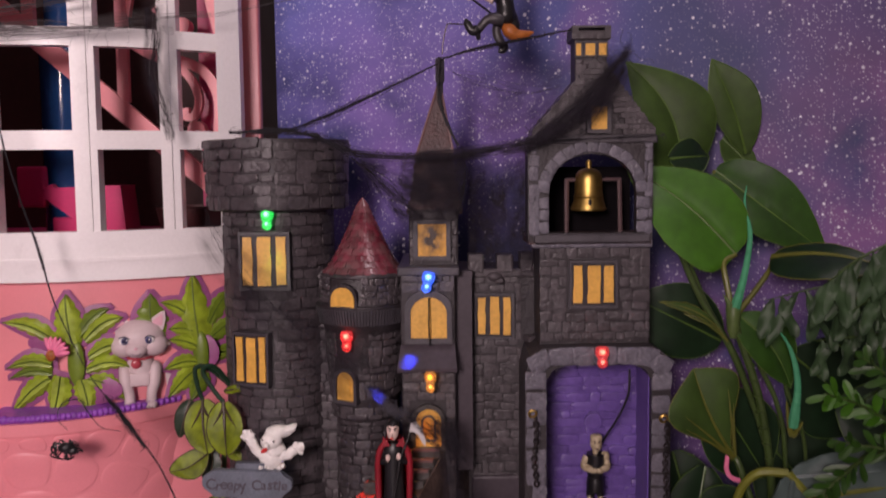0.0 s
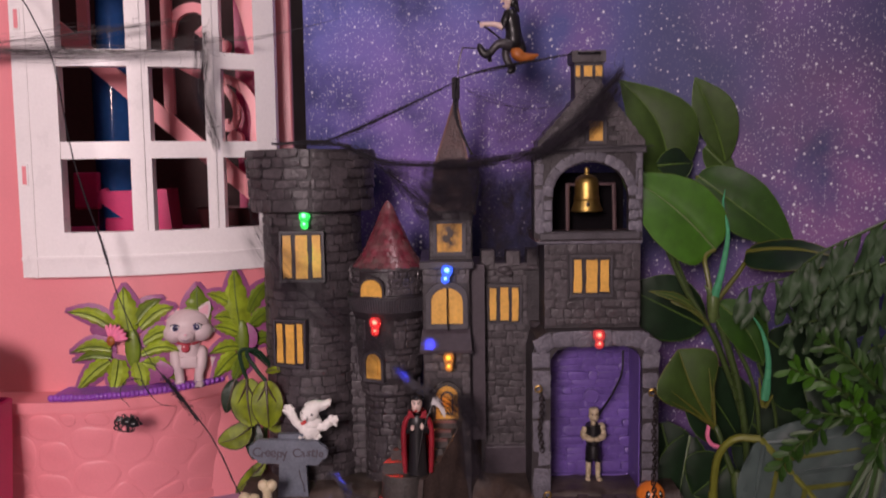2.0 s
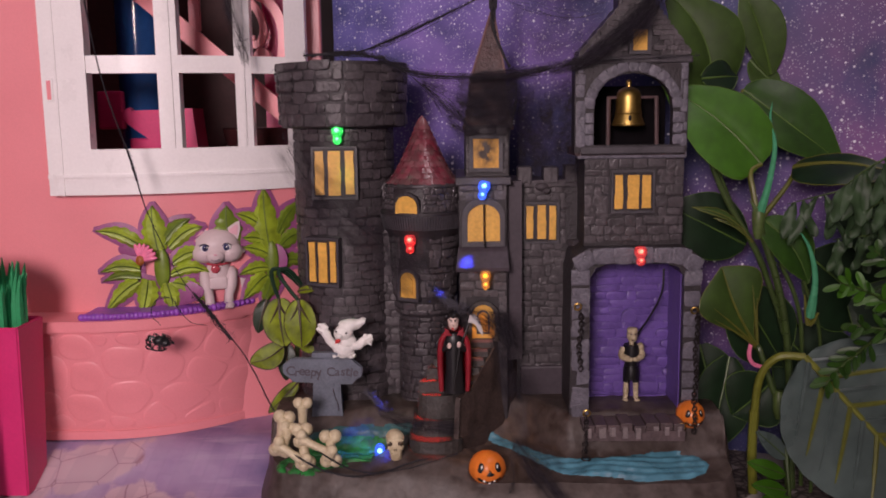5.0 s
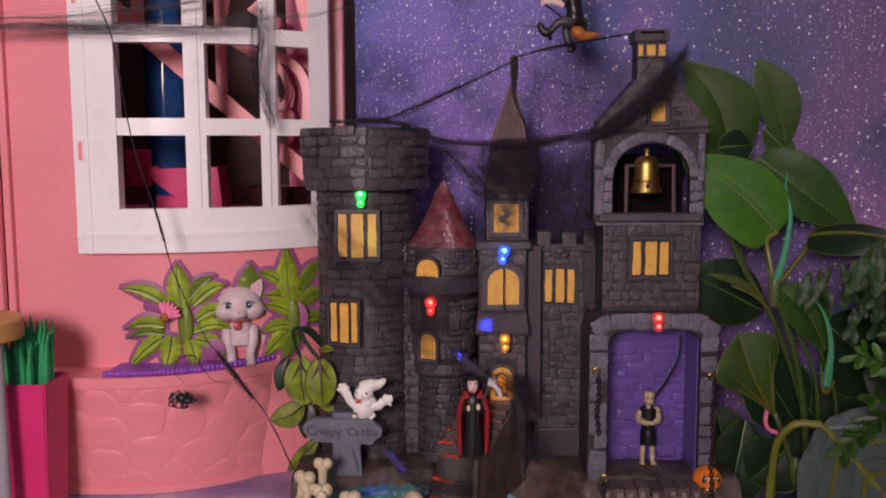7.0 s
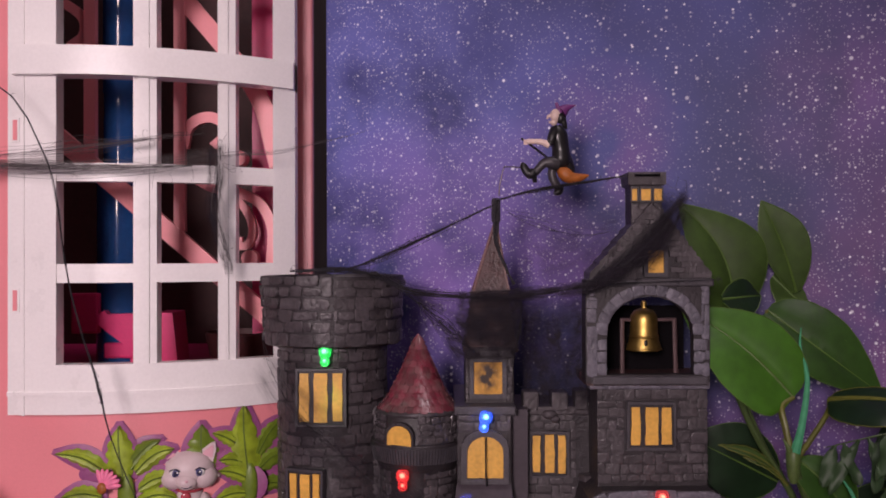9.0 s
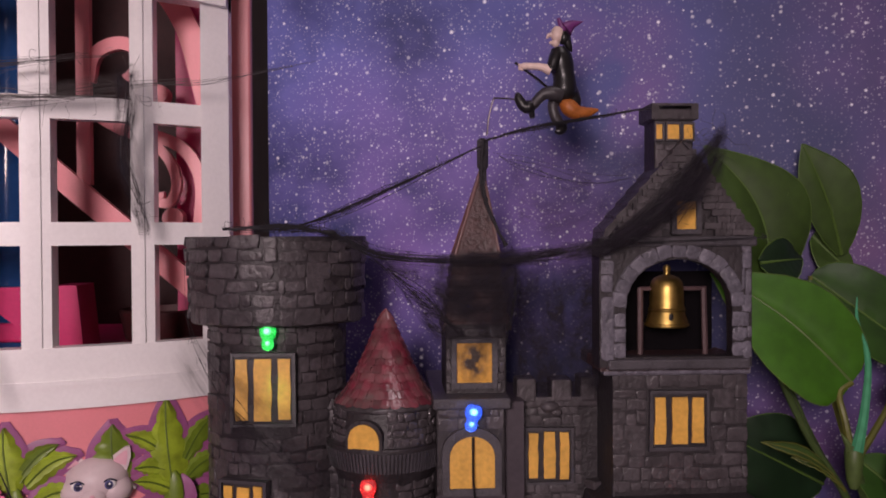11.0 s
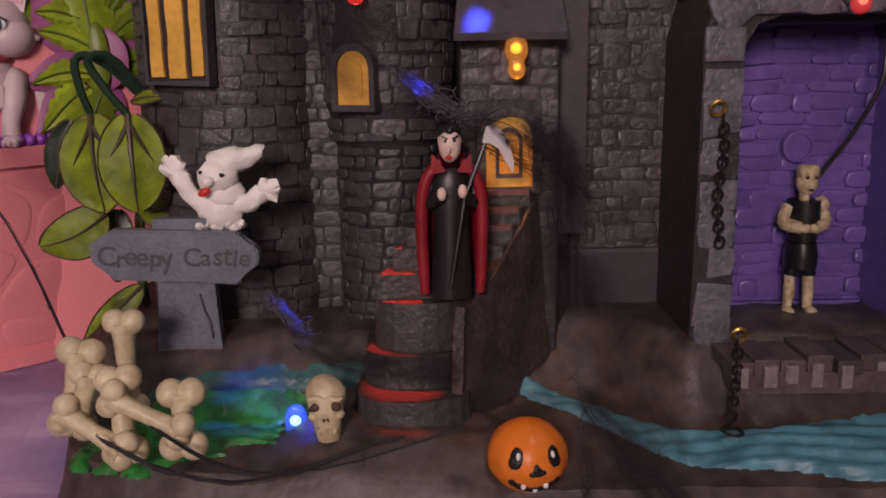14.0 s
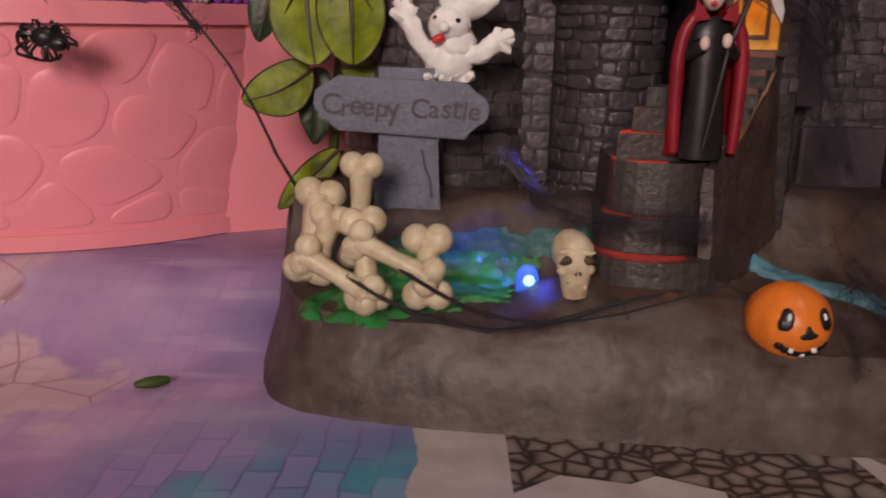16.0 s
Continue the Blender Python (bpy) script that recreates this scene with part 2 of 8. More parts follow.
def smeared_paint():
    """Yellow window paint with one dark smear, ragged at its edge."""
    m = mat("window_smeared_paint", (0.66, 0.34, 0.05), 0.4, 0.25, 900, 160, 0.3)
    n, l = m.node_tree.nodes, m.node_tree.links
    geo, d, t = n.new("ShaderNodeNewGeometry"), n.new("ShaderNodeVectorMath"), n.new("ShaderNodeTexNoise")
    stretch = n.new("ShaderNodeMapping")
    stretch.inputs["Scale"].default_value = (1.35, 1.0, 0.95)
    d.operation, d.inputs[1].default_value = "DISTANCE", (-0.0037 * 1.35, 0.2809, 0.1188 * 0.95)
    t.inputs["Scale"].default_value, t.inputs["Detail"].default_value = 420.0, 6
    l.new(geo.outputs["Position"], stretch.inputs[0]), l.new(stretch.outputs[0], d.inputs[0]), l.new(geo.outputs["Position"], t.inputs["Vector"])
    near, ragged, much = n.new("ShaderNodeMapRange"), n.new("ShaderNodeMapRange"), n.new("ShaderNodeMath")
    near.inputs["From Min"].default_value, near.inputs["From Max"].default_value = 0.0062, 0.0008
    ragged.inputs["From Min"].default_value, ragged.inputs["From Max"].default_value = 0.3, 0.6
    ragged.inputs["To Min"].default_value, ragged.inputs["To Max"].default_value = 0.35, 1.6
    much.operation, much.use_clamp = "MULTIPLY", True
    l.new(d.outputs["Value"], near.inputs["Value"]), l.new(t.outputs["Fac"], ragged.inputs["Value"])
    l.new(near.outputs[0], much.inputs[0]), l.new(ragged.outputs[0], much.inputs[1])
    mix, b = n.new("ShaderNodeMix"), n["Principled BSDF"]
    mix.data_type = "RGBA"
    old = b.inputs["Base Color"].links[0].from_socket
    l.new(much.outputs[0], mix.inputs["Factor"]), l.new(old, mix.inputs["A"])
    mix.inputs["B"].default_value = (0.035, 0.02, 0.012, 1)
    l.new(mix.outputs["Result"], b.inputs["Base Color"])
    return m


STAINED = smeared_paint()


def galaxy_print():
    """Printed night sky: blue-violet haze, magenta clouds in places, white specks of several sizes."""
    m = bpy.data.materials.new("galaxy_print")
    m.use_nodes = True
    n, l = m.node_tree.nodes, m.node_tree.links
    b = n["Principled BSDF"]
    b.inputs["Roughness"].default_value, b.inputs["Specular IOR Level"].default_value = 0.5, 0.2
    co = n.new("ShaderNodeTexCoord")

    def fog(scale, detail, at):
        s, t = n.new("ShaderNodeMapping"), n.new("ShaderNodeTexNoise")
        s.inputs["Location"].default_value = at
        t.inputs["Scale"].default_value, t.inputs["Detail"].default_value = scale, detail
        l.new(co.outputs["Object"], s.inputs["Vector"]), l.new(s.outputs[0], t.inputs["Vector"])
        return t.outputs["Fac"]

    def calc(op, a, c):
        x = n.new("ShaderNodeMath")
        x.operation = op
        for k, v in enumerate((a, c)):
            if isinstance(v, float):
                x.inputs[k].default_value = v
            else:
                l.new(v, x.inputs[k])
        return x.outputs[0]

    def over(fac, a, c):
        x = n.new("ShaderNodeMix")
        x.data_type, x.clamp_factor = "RGBA", True
        l.new(fac, x.inputs["Factor"]), l.new(a, x.inputs["A"])
        x.inputs["B"].default_value = (*c, 1)
        return x.outputs["Result"]

    ramp = n.new("ShaderNodeValToRGB")
    ramp.color_ramp.elements[0].position, ramp.color_ramp.elements[0].color = 0.34, (0.03, 0.032, 0.085, 1)
    ramp.color_ramp.elements[1].position, ramp.color_ramp.elements[1].color = 0.68, (0.072, 0.078, 0.26, 1)
    l.new(fog(11.0, 6, (0.0, 0.0, 0.3)), ramp.inputs[0])
    out = ramp.outputs[0]
    dense = None
    wisp = fog(28.0, 6, (0.37, 0.2, 0.11))
    for x, z, size, tone, much in ((0.214, 0.138, 0.056, (0.26, 0.11, 0.28), 1.0), (0.085, 0.162, 0.05, (0.19, 0.08, 0.29), 0.9), (0.045, 0.13, 0.045, (0.12, 0.06, 0.24), 0.7), (0.108, 0.199, 0.032, (0.22, 0.10, 0.32), 1.0),
                                   (0.01, 0.2, 0.11, (0.17, 0.18, 0.52), 1.2), (0.045, 0.16, 0.06, (0.24, 0.15, 0.46), 1.1), (0.17, 0.07, 0.05, (0.22, 0.08, 0.24), 0.9), (0.195, 0.214, 0.042, (0.19, 0.10, 0.30), 0.8), (0.26, 0.22, 0.08, (0.085, 0.075, 0.25), 0.4)):
        d = n.new("ShaderNodeVectorMath")
        d.operation = "DISTANCE"
        d.inputs[1].default_value = (x * 0.948, -x * 0.319, z)
        l.new(co.outputs["Object"], d.inputs[0])
        near = calc("SUBTRACT", 1.0, calc("DIVIDE", d.outputs["Value"], size))
        fac = calc("MULTIPLY", calc("MAXIMUM", near, 0.0), calc("MULTIPLY", calc("MINIMUM", calc("MAXIMUM", calc("MULTIPLY", calc("SUBTRACT", wisp, 0.33), 4.5), 0.0), 1.3), much * 0.95))
        dense = fac if dense is None else calc("ADD", dense, fac)
        out = over(fac, out, tone)
    for scale, size, tone, keep, dust in ((1250.0, 0.46, 0.62, 0.15, True), (760.0, 0.36, 0.75, 0.35, True), (520.0, 0.34, 0.95, 0.45, False), (300.0, 0.26, 1.0, 0.6, False), (105.0, 0.1, 1.0, 0.72, False)):
        v = n.new("ShaderNodeTexVoronoi")
        v.inputs["Scale"].default_value = scale
        l.new(co.outputs["Object"], v.inputs["Vector"])
        sep = n.new("ShaderNodeSeparateColor")
        l.new(v.outputs["Color"], sep.inputs[0])
        reach = calc("MULTIPLY", calc("MAXIMUM", calc("SUBTRACT", sep.outputs[0], keep), 0.0001), size / (1 - keep))
        soft = calc("SUBTRACT", 1.0, calc("DIVIDE", v.outputs["Distance"], reach))
        glint = calc("MULTIPLY", calc("MINIMUM", calc("MAXIMUM", calc("MULTIPLY", soft, 1.8), 0.0), 1.0), tone)
        if dust:
            glint = calc("MULTIPLY", glint, calc("MINIMUM", calc("ADD", calc("MULTIPLY", dense, 1.1), 0.22), 1.0))
        out = over(calc("MULTIPLY", glint, calc("ADD", calc("MULTIPLY", sep.outputs[1], 0.7), 0.3)), out, (0.93, 0.92, 1.0))
    l.new(out, b.inputs["Base Color"])
    return m


def mat_print():
    """Printed play mat: violet stone paving on one side, grey cobbles with pale slabs on the other."""
    m = bpy.data.materials.new("play_mat_print")
    m.use_nodes = True
    n, l = m.node_tree.nodes, m.node_tree.links
    b = n["Principled BSDF"]
    b.inputs["Roughness"].default_value = 0.5
    co = n.new("ShaderNodeTexCoord")
    sep = n.new("ShaderNodeSeparateXYZ")
    l.new(co.outputs["Object"], sep.inputs[0])

    def noise_of(scale, detail=4):
        t = n.new("ShaderNodeTexNoise")
        t.inputs["Scale"].default_value, t.inputs["Detail"].default_value = scale, detail
        l.new(co.outputs["Object"], t.inputs["Vector"])
        return t.outputs["Fac"]

    def ramp_of(fac, *stops):
        r = n.new("ShaderNodeValToRGB")
        while len(r.color_ramp.elements) < len(stops):
            r.color_ramp.elements.new(0.5)
        for el, (p, c) in zip(r.color_ramp.elements, stops):
            el.position, el.color = p, (*c, 1)
        l.new(fac, r.inputs[0])
        return r.outputs[0]

    def blend(fac, a, c):
        x = n.new("ShaderNodeMix")
        x.data_type = "RGBA"
        for sock, v in (("Factor", fac), ("A", a), ("B", c)):
            if isinstance(v, tuple):
                x.inputs[sock].default_value = (*v, 1)
            elif isinstance(v, float):
                x.inputs[sock].default_value = v
            else:
                l.new(v, x.inputs[sock])
        return x.outputs["Result"]

    def math_of(op, a, c):
        x = n.new("ShaderNodeMath")
        x.operation, x.use_clamp = op, False
        for k, v in enumerate((a, c)):
            if isinstance(v, float):
                x.inputs[k].default_value = v
            else:
                l.new(v, x.inputs[k])
        return x.outputs[0]

    violet = ramp_of(noise_of(30.0, 7), (0.3, (0.15, 0.11, 0.25)), (0.5, (0.36, 0.25, 0.42)), (0.7, (0.5, 0.39, 0.53)))
    def patch_at(x, y, size):
        d = n.new("ShaderNodeVectorMath")
        d.operation = "DISTANCE"
        d.inputs[1].default_value = (x, y, 0.005)
        l.new(co.outputs["Object"], d.inputs[0])
        return math_of("SUBTRACT", 1.0, math_of("DIVIDE", d.outputs["Value"], size))

    near_patch = math_of("MAXIMUM", math_of("MAXIMUM", patch_at(-0.120, 0.252, 0.026), patch_at(-0.150, 0.282, 0.022)), patch_at(-0.175, 0.262, 0.02))
    pale = ramp_of(math_of("ADD", math_of("MULTIPLY", near_patch, 0.4), math_of("MULTIPLY", noise_of(40.0, 10), 0.95)), (0.555, (0, 0, 0)), (0.6, (0.9, 0.9, 0.9)))
    crack = n.new("ShaderNodeTexVoronoi")
    crack.feature, crack.inputs["Scale"].default_value = "DISTANCE_TO_EDGE", 75.0
    l.new(co.outputs["Object"], crack.inputs["Vector"])
    pale_tone = ramp_of(crack.outputs["Distance"], (0.0, (0.3, 0.16, 0.2)), (0.02, (0.56, 0.4, 0.44)), (0.6, (0.62, 0.47, 0.5)))
    streak = n.new("ShaderNodeTexNoise")
    streak.inputs["Scale"].default_value, streak.inputs["Detail"].default_value = 1.0, 4
    stretch = n.new("ShaderNodeMapping")
    stretch.inputs["Scale"].default_value = (28.0, 220.0, 1.0)
    l.new(co.outputs["Object"], stretch.inputs[0]), l.new(stretch.outputs[0], streak.inputs["Vector"])
    dash = ramp_of(streak.outputs["Fac"], (0.56, (0, 0, 0)), (0.66, (0.7, 0.7, 0.7)))
    violet = blend(dash, violet, (0.44, 0.34, 0.48))
    violet = blend(pale, violet, pale_tone)
    grid = n.new("ShaderNodeTexBrick")
    grid.inputs["Scale"].default_value, grid.inputs["Mortar Size"].default_value, grid.inputs["Mortar Smooth"].default_value = 46.0, 0.04, 1.0
    grid.inputs["Color1"].default_value, grid.inputs["Color2"].default_value, grid.inputs["Mortar"].default_value = (0, 0, 0, 1), (0.16, 0.16, 0.16, 1), (0.15, 0.15, 0.15, 1)
    turned = n.new("ShaderNodeMapping")
    turned.inputs["Rotation"].default_value = (0.0, 0.0, 1.66)
    l.new(co.outputs["Object"], turned.inputs["Vector"]), l.new(turned.outputs[0], grid.inputs["Vector"])
    violet = blend(grid.outputs["Color"], violet, (0.09, 0.085, 0.19))
    brick = n.new("ShaderNodeTexBrick")
    brick.inputs["Scale"].default_value = 56.0
    brick.inputs["Color1"].default_value, brick.inputs["Color2"].default_value = (0.06, 0.19, 0.34, 1), (0.26, 0.22, 0.46, 1)
    brick.inputs["Mortar"].default_value, brick.inputs["Mortar Size"].default_value = (0.085, 0.1, 0.22, 1), 0.02
    brick.inputs["Mortar Smooth"].default_value = 1.0
    warp = n.new("ShaderNodeMix")
    warp.data_type = "VECTOR"
    warp.inputs["Factor"].default_value = 0.004
    wn = n.new("ShaderNodeTexNoise")
    wn.inputs["Scale"].default_value = 60.0
    l.new(co.outputs["Object"], wn.inputs["Vector"])
    l.new(co.outputs["Object"], warp.inputs["A"]), l.new(wn.outputs["Color"], warp.inputs["B"])
    quarter = n.new("ShaderNodeMapping")
    quarter.inputs["Rotation"].default_value = (0.0, 0.0, 1.62)
    l.new(warp.outputs["Result"], quarter.inputs["Vector"]), l.new(quarter.outputs[0], brick.inputs["Vector"])
    teal = ramp_of(noise_of(45.0, 5), (0.48, (0, 0, 0)), (0.62, (0.75, 0.75, 0.75)))
    blue = blend(teal, brick.outputs["Color"], (0.07, 0.36, 0.36))
    blue = blend(ramp_of(noise_of(26.0, 5), (0.45, (0, 0, 0)), (0.65, (0.12, 0.12, 0.12))), blue, (0.2, 0.14, 0.27))
    soft_near = ramp_of(math_of("MULTIPLY", math_of("ADD", math_of("SUBTRACT", 0.246, sep.outputs["Y"]), math_of("MULTIPLY", noise_of(40.0), 0.02)), 40.0), (0.0, (0, 0, 0)), (1.0, (1, 1, 1)))
    soft_x = ramp_of(math_of("MULTIPLY", math_of("ADD", math_of("ADD", sep.outputs["X"], 0.098), math_of("MULTIPLY", noise_of(50.0), 0.016)), 50.0), (0.0, (0, 0, 0)), (1.0, (1, 1, 1)))
    left = blend(math_of("MULTIPLY", soft_near, soft_x), violet, blue)
    cell = n.new("ShaderNodeTexVoronoi")
    cell.feature, cell.inputs["Scale"].default_value = "DISTANCE_TO_EDGE", 310.0
    l.new(co.outputs["Object"], cell.inputs["Vector"])
    cobble = ramp_of(cell.outputs["Distance"], (0.03, (0.03, 0.022, 0.02)), (0.16, (0.17, 0.14, 0.125)), (0.4, (0.25, 0.21, 0.19)))
    slab = n.new("ShaderNodeTexVoronoi")
    slab.inputs["Scale"].default_value = 52.0
    l.new(co.outputs["Object"], slab.inputs["Vector"])
    sc = n.new("ShaderNodeSeparateColor")
    l.new(slab.outputs["Color"], sc.inputs[0])
    is_slab = math_of("MAXIMUM", math_of("GREATER_THAN", sc.outputs[0], 0.56), math_of("LESS_THAN", sep.outputs["X"], -0.0455))
    slab_tone = ramp_of(noise_of(120.0), (0.3, (0.36, 0.31, 0.3)), (0.7, (0.5, 0.46, 0.44)))
    paved = blend(is_slab, cobble, slab_tone)
    side = math_of("GREATER_THAN", math_of("ADD", sep.outputs["X"], math_of("MULTIPLY", noise_of(70.0), 0.006)), -0.0555)
    l.new(blend(side, left, paved), b.inputs["Base Color"])
    bp = n.new("ShaderNodeBump")
    bp.inputs["Strength"].default_value, bp.inputs["Distance"].default_value = 0.15, 0.0006
    l.new(noise_of(25.0), bp.inputs["Height"]), l.new(bp.outputs[0], b.inputs["Normal"])
    return m


def veil_fibre(name, colour, thick):
    """Thin stretched web: dark fibres with air between, thinning out to its edges."""
    m = bpy.data.materials.new(name)
    m.use_nodes = True
    n, l = m.node_tree.nodes, m.node_tree.links
    b = n["Principled BSDF"]
    b.inputs["Base Color"].default_value, b.inputs["Roughness"].default_value = (*colour, 1), 0.9
    b.inputs["Specular IOR Level"].default_value = 0.05
    uv, sep = n.new("ShaderNodeUVMap"), n.new("ShaderNodeSeparateXYZ")
    uv.uv_map = "uv"
    l.new(uv.outputs[0], sep.inputs[0])
    mapping, a, c = n.new("ShaderNodeMapping"), n.new("ShaderNodeTexNoise"), n.new("ShaderNodeTexNoise")
    mapping.inputs["Scale"].default_value = (9.0, 20.0, 1.0)
    a.inputs["Scale"].default_value, a.inputs["Detail"].default_value, a.inputs["Distortion"].default_value = 1.0, 8, 1.6
    c.inputs["Scale"].default_value, c.inputs["Detail"].default_value = 4.0, 7
    l.new(uv.outputs[0], mapping.inputs[0]), l.new(mapping.outputs[0], a.inputs["Vector"]), l.new(uv.outputs[0], c.inputs["Vector"])

    def calc(op, p, q):
        x = n.new("ShaderNodeMath")
        x.operation = op
        for k, v in enumerate((p, q)):
            if isinstance(v, float):
                x.inputs[k].default_value = v
            else:
                l.new(v, x.inputs[k])
        return x.outputs[0]

    fade = None
    for axis, power in (("X", 14.0), ("Y", 5.0)):
        f = calc("MINIMUM", calc("MULTIPLY", calc("MULTIPLY", sep.outputs[axis], calc("SUBTRACT", 1.0, sep.outputs[axis])), power), 1.0)
        fade = f if fade is None else calc("MULTIPLY", fade, f)
    body = calc("MULTIPLY", calc("MULTIPLY", a.outputs["Fac"], calc("MAXIMUM", calc("SUBTRACT", calc("MULTIPLY", c.outputs["Fac"], 3.2), 0.95), 0.0)), thick * 2.8)
    l.new(calc("MINIMUM", calc("MULTIPLY", body, fade), 0.96), b.inputs["Alpha"])
    return m


GALAXY, PLAYMAT = galaxy_print(), mat_print()
VEIL_THIN = veil_fibre("cobweb_thin_veil", (0.02, 0.017, 0.022), 0.28)
VEIL_SOFT = veil_fibre("cobweb_soft_veil", (0.02, 0.017, 0.022), 0.32)
VEIL_DENSE = veil_fibre("cobweb_dense_veil", (0.018, 0.015, 0.02), 0.85)
VEIL, VEIL_GREY = veil_fibre("cobweb_black_veil", (0.02, 0.017, 0.022), 0.62), veil_fibre("cobweb_grey_veil", (0.12, 0.11, 0.11), 0.2)


# ---------------------------------------------------------------- building helpers (all in millimetres)
def B():
    return bmesh.new()


def origin(ob):
    while ob.parent:
        ob = ob.parent
    return ob.location


def finish(bm, at, smooth):
    bmesh.ops.recalc_face_normals(bm, faces=bm.faces)
    for v in bm.verts:
        v.co = v.co * 0.001 - at
    if smooth:
        for f in bm.faces:
            f.smooth = True


def part(name, bm, material, parent, label="", smooth=False):
    me = bpy.data.meshes.new(name)
    finish(bm, origin(parent), smooth)
    bm.to_mesh(me)
    bm.free()
    me.materials.append(material)
    if smooth:
        me.set_sharp_from_angle(angle=radians(42))
    ob = new(name, me)
    ob.parent = parent
    return tagged(ob, label)


def thing(name, x, y, z, label, category, group="", kind=""):
    ob = new(name)
    ob.empty_display_size = 0.01
    ob.location = (x * 0.001, y * 0.001, z * 0.001)
    return tagged(ob, label, category, group, kind)


def whole(name, pieces, x, y, z, label, category, group="", kind="", smooth=True):
    """One mesh object out of several (bmesh, material) pieces."""
    me = bpy.data.meshes.new(name)
    total = B()
    for k, (bm, material) in enumerate(pieces):
        for f in bm.faces:
            f.material_index = k
        tmp = bpy.data.meshes.new("tmp")
        bmesh.ops.recalc_face_normals(bm, faces=bm.faces)
        bm.to_mesh(tmp)
        bm.free()
        total.from_mesh(tmp)
        bpy.data.meshes.remove(tmp)
        me.materials.append(material)
    at = Vector((x, y, z)) * 0.001
    for v in total.verts:
        v.co = v.co * 0.001 - at
    for f in total.faces:
        f.smooth = smooth
    total.to_mesh(me)
    total.free()
    if smooth:
        me.set_sharp_from_angle(angle=radians(50))
    ob = new(name, me)
    ob.location = at
    return tagged(ob, label, category, group, kind)


def box(bm, x0, x1, y0, y1, z0, z1, bevel=0.0):
    vs = [bm.verts.new((x, y, z)) for x in (x0, x1) for y in (y0, y1) for z in (z0, z1)]
    fs = [bm.faces.new([vs[i] for i in q]) for q in ((0, 1, 3, 2), (4, 6, 7, 5), (0, 4, 5, 1), (2, 3, 7, 6), (0, 2, 6, 4), (1, 5, 7, 3))]
    if bevel:
        es = list({e for f in fs for e in f.edges})
        bmesh.ops.bevel(bm, geom=es, offset=bevel, segments=2, profile=0.5, affect="EDGES")
    return bm


def prism(bm, poly, y0, y1):
    """An outline in x and z, run from y0 to y1."""
    a, b = [bm.verts.new((x, y0, z)) for x, z in poly], [bm.verts.new((x, y1, z)) for x, z in poly]
    bm.faces.new(a), bm.faces.new(b[::-1])
    for i in range(len(poly)):
        j = (i + 1) % len(poly)
        bm.faces.new((a[i], a[j], b[j], b[i]))
    return bm


def slab(bm, poly, z0, z1, shrink=0.0, cx=0.0, cy=0.0):
    """An outline in plan, run from z0 to z1, its top drawn in towards (cx, cy)."""
    a = [bm.verts.new((x, y, z0)) for x, y in poly]
    b = [bm.verts.new((x + (cx - x) * shrink, y + (cy - y) * shrink, z1)) for x, y in poly]
    bm.faces.new(a), bm.faces.new(b)
    for i in range(len(poly)):
        j = (i + 1) % len(poly)
        bm.faces.new((a[i], a[j], b[j], b[i]))
    return bm


def ring(bm, outer, inner, y0, y1):
    """A frame between two outlines with as many corners each, run from y0 to y1."""
    loops = [[bm.verts.new((x, y, z)) for x, z in p] for p in (outer, inner) for y in (y0, y1)]
    of, ob_, nf, nb = loops
    for i in range(len(outer)):
        j = (i + 1) % len(outer)
        bm.faces.new((of[i], of[j], nf[j], nf[i])), bm.faces.new((ob_[j], ob_[i], nb[i], nb[j]))
        bm.faces.new((of[j], of[i], ob_[i], ob_[j])), bm.faces.new((nf[i], nf[j], nb[j], nb[i]))
    return bm


def revolve(bm, cx, cy, prof, n=32, jitter=0.0):
    """A profile of (radius, height) turned about an upright axis, closed at both ends."""
    rows = []
    for r, z in prof:
        rows.append([bm.verts.new((cx + (r + random.uniform(-jitter, jitter)) * math.sin(2 * math.pi * k / n),
                                   cy - (r + random.uniform(-jitter, jitter)) * math.cos(2 * math.pi * k / n), z)) for k in range(n)])
    for a, b in zip(rows, rows[1:]):
        for k in range(n):
            bm.faces.new((a[k], a[(k + 1) % n], b[(k + 1) % n], b[k]))
    bm.faces.new(rows[0][::-1]), bm.faces.new(rows[-1])
    return bm


def tube(bm, pts, r, n=6):
    """A round rod along points; r is one radius or one for each point."""
    pts = [Vector(p) for p in pts]
    rr = r if isinstance(r, (list, tuple)) else [r] * len(pts)
    last, rows = None, []
    for i, p in enumerate(pts):
        d = (pts[min(i + 1, len(pts) - 1)] - pts[max(i - 1, 0)]).normalized()
        side = d.cross(Vector((0.13, 0.29, 0.95)) if last is None else last)
        side = (d.cross(Vector((1, 0, 0))) if side.length < 1e-4 else side).normalized()
        up = side.cross(d).normalized()
        last = up
        rows.append([bm.verts.new(p + (side * math.cos(2 * math.pi * k / n) + up * math.sin(2 * math.pi * k / n)) * rr[i]) for k in range(n)])
    for a, b in zip(rows, rows[1:]):
        for k in range(n):
            bm.faces.new((a[k], a[(k + 1) % n], b[(k + 1) % n], b[k]))
    bm.faces.new(rows[0][::-1]), bm.faces.new(rows[-1])
    return bm


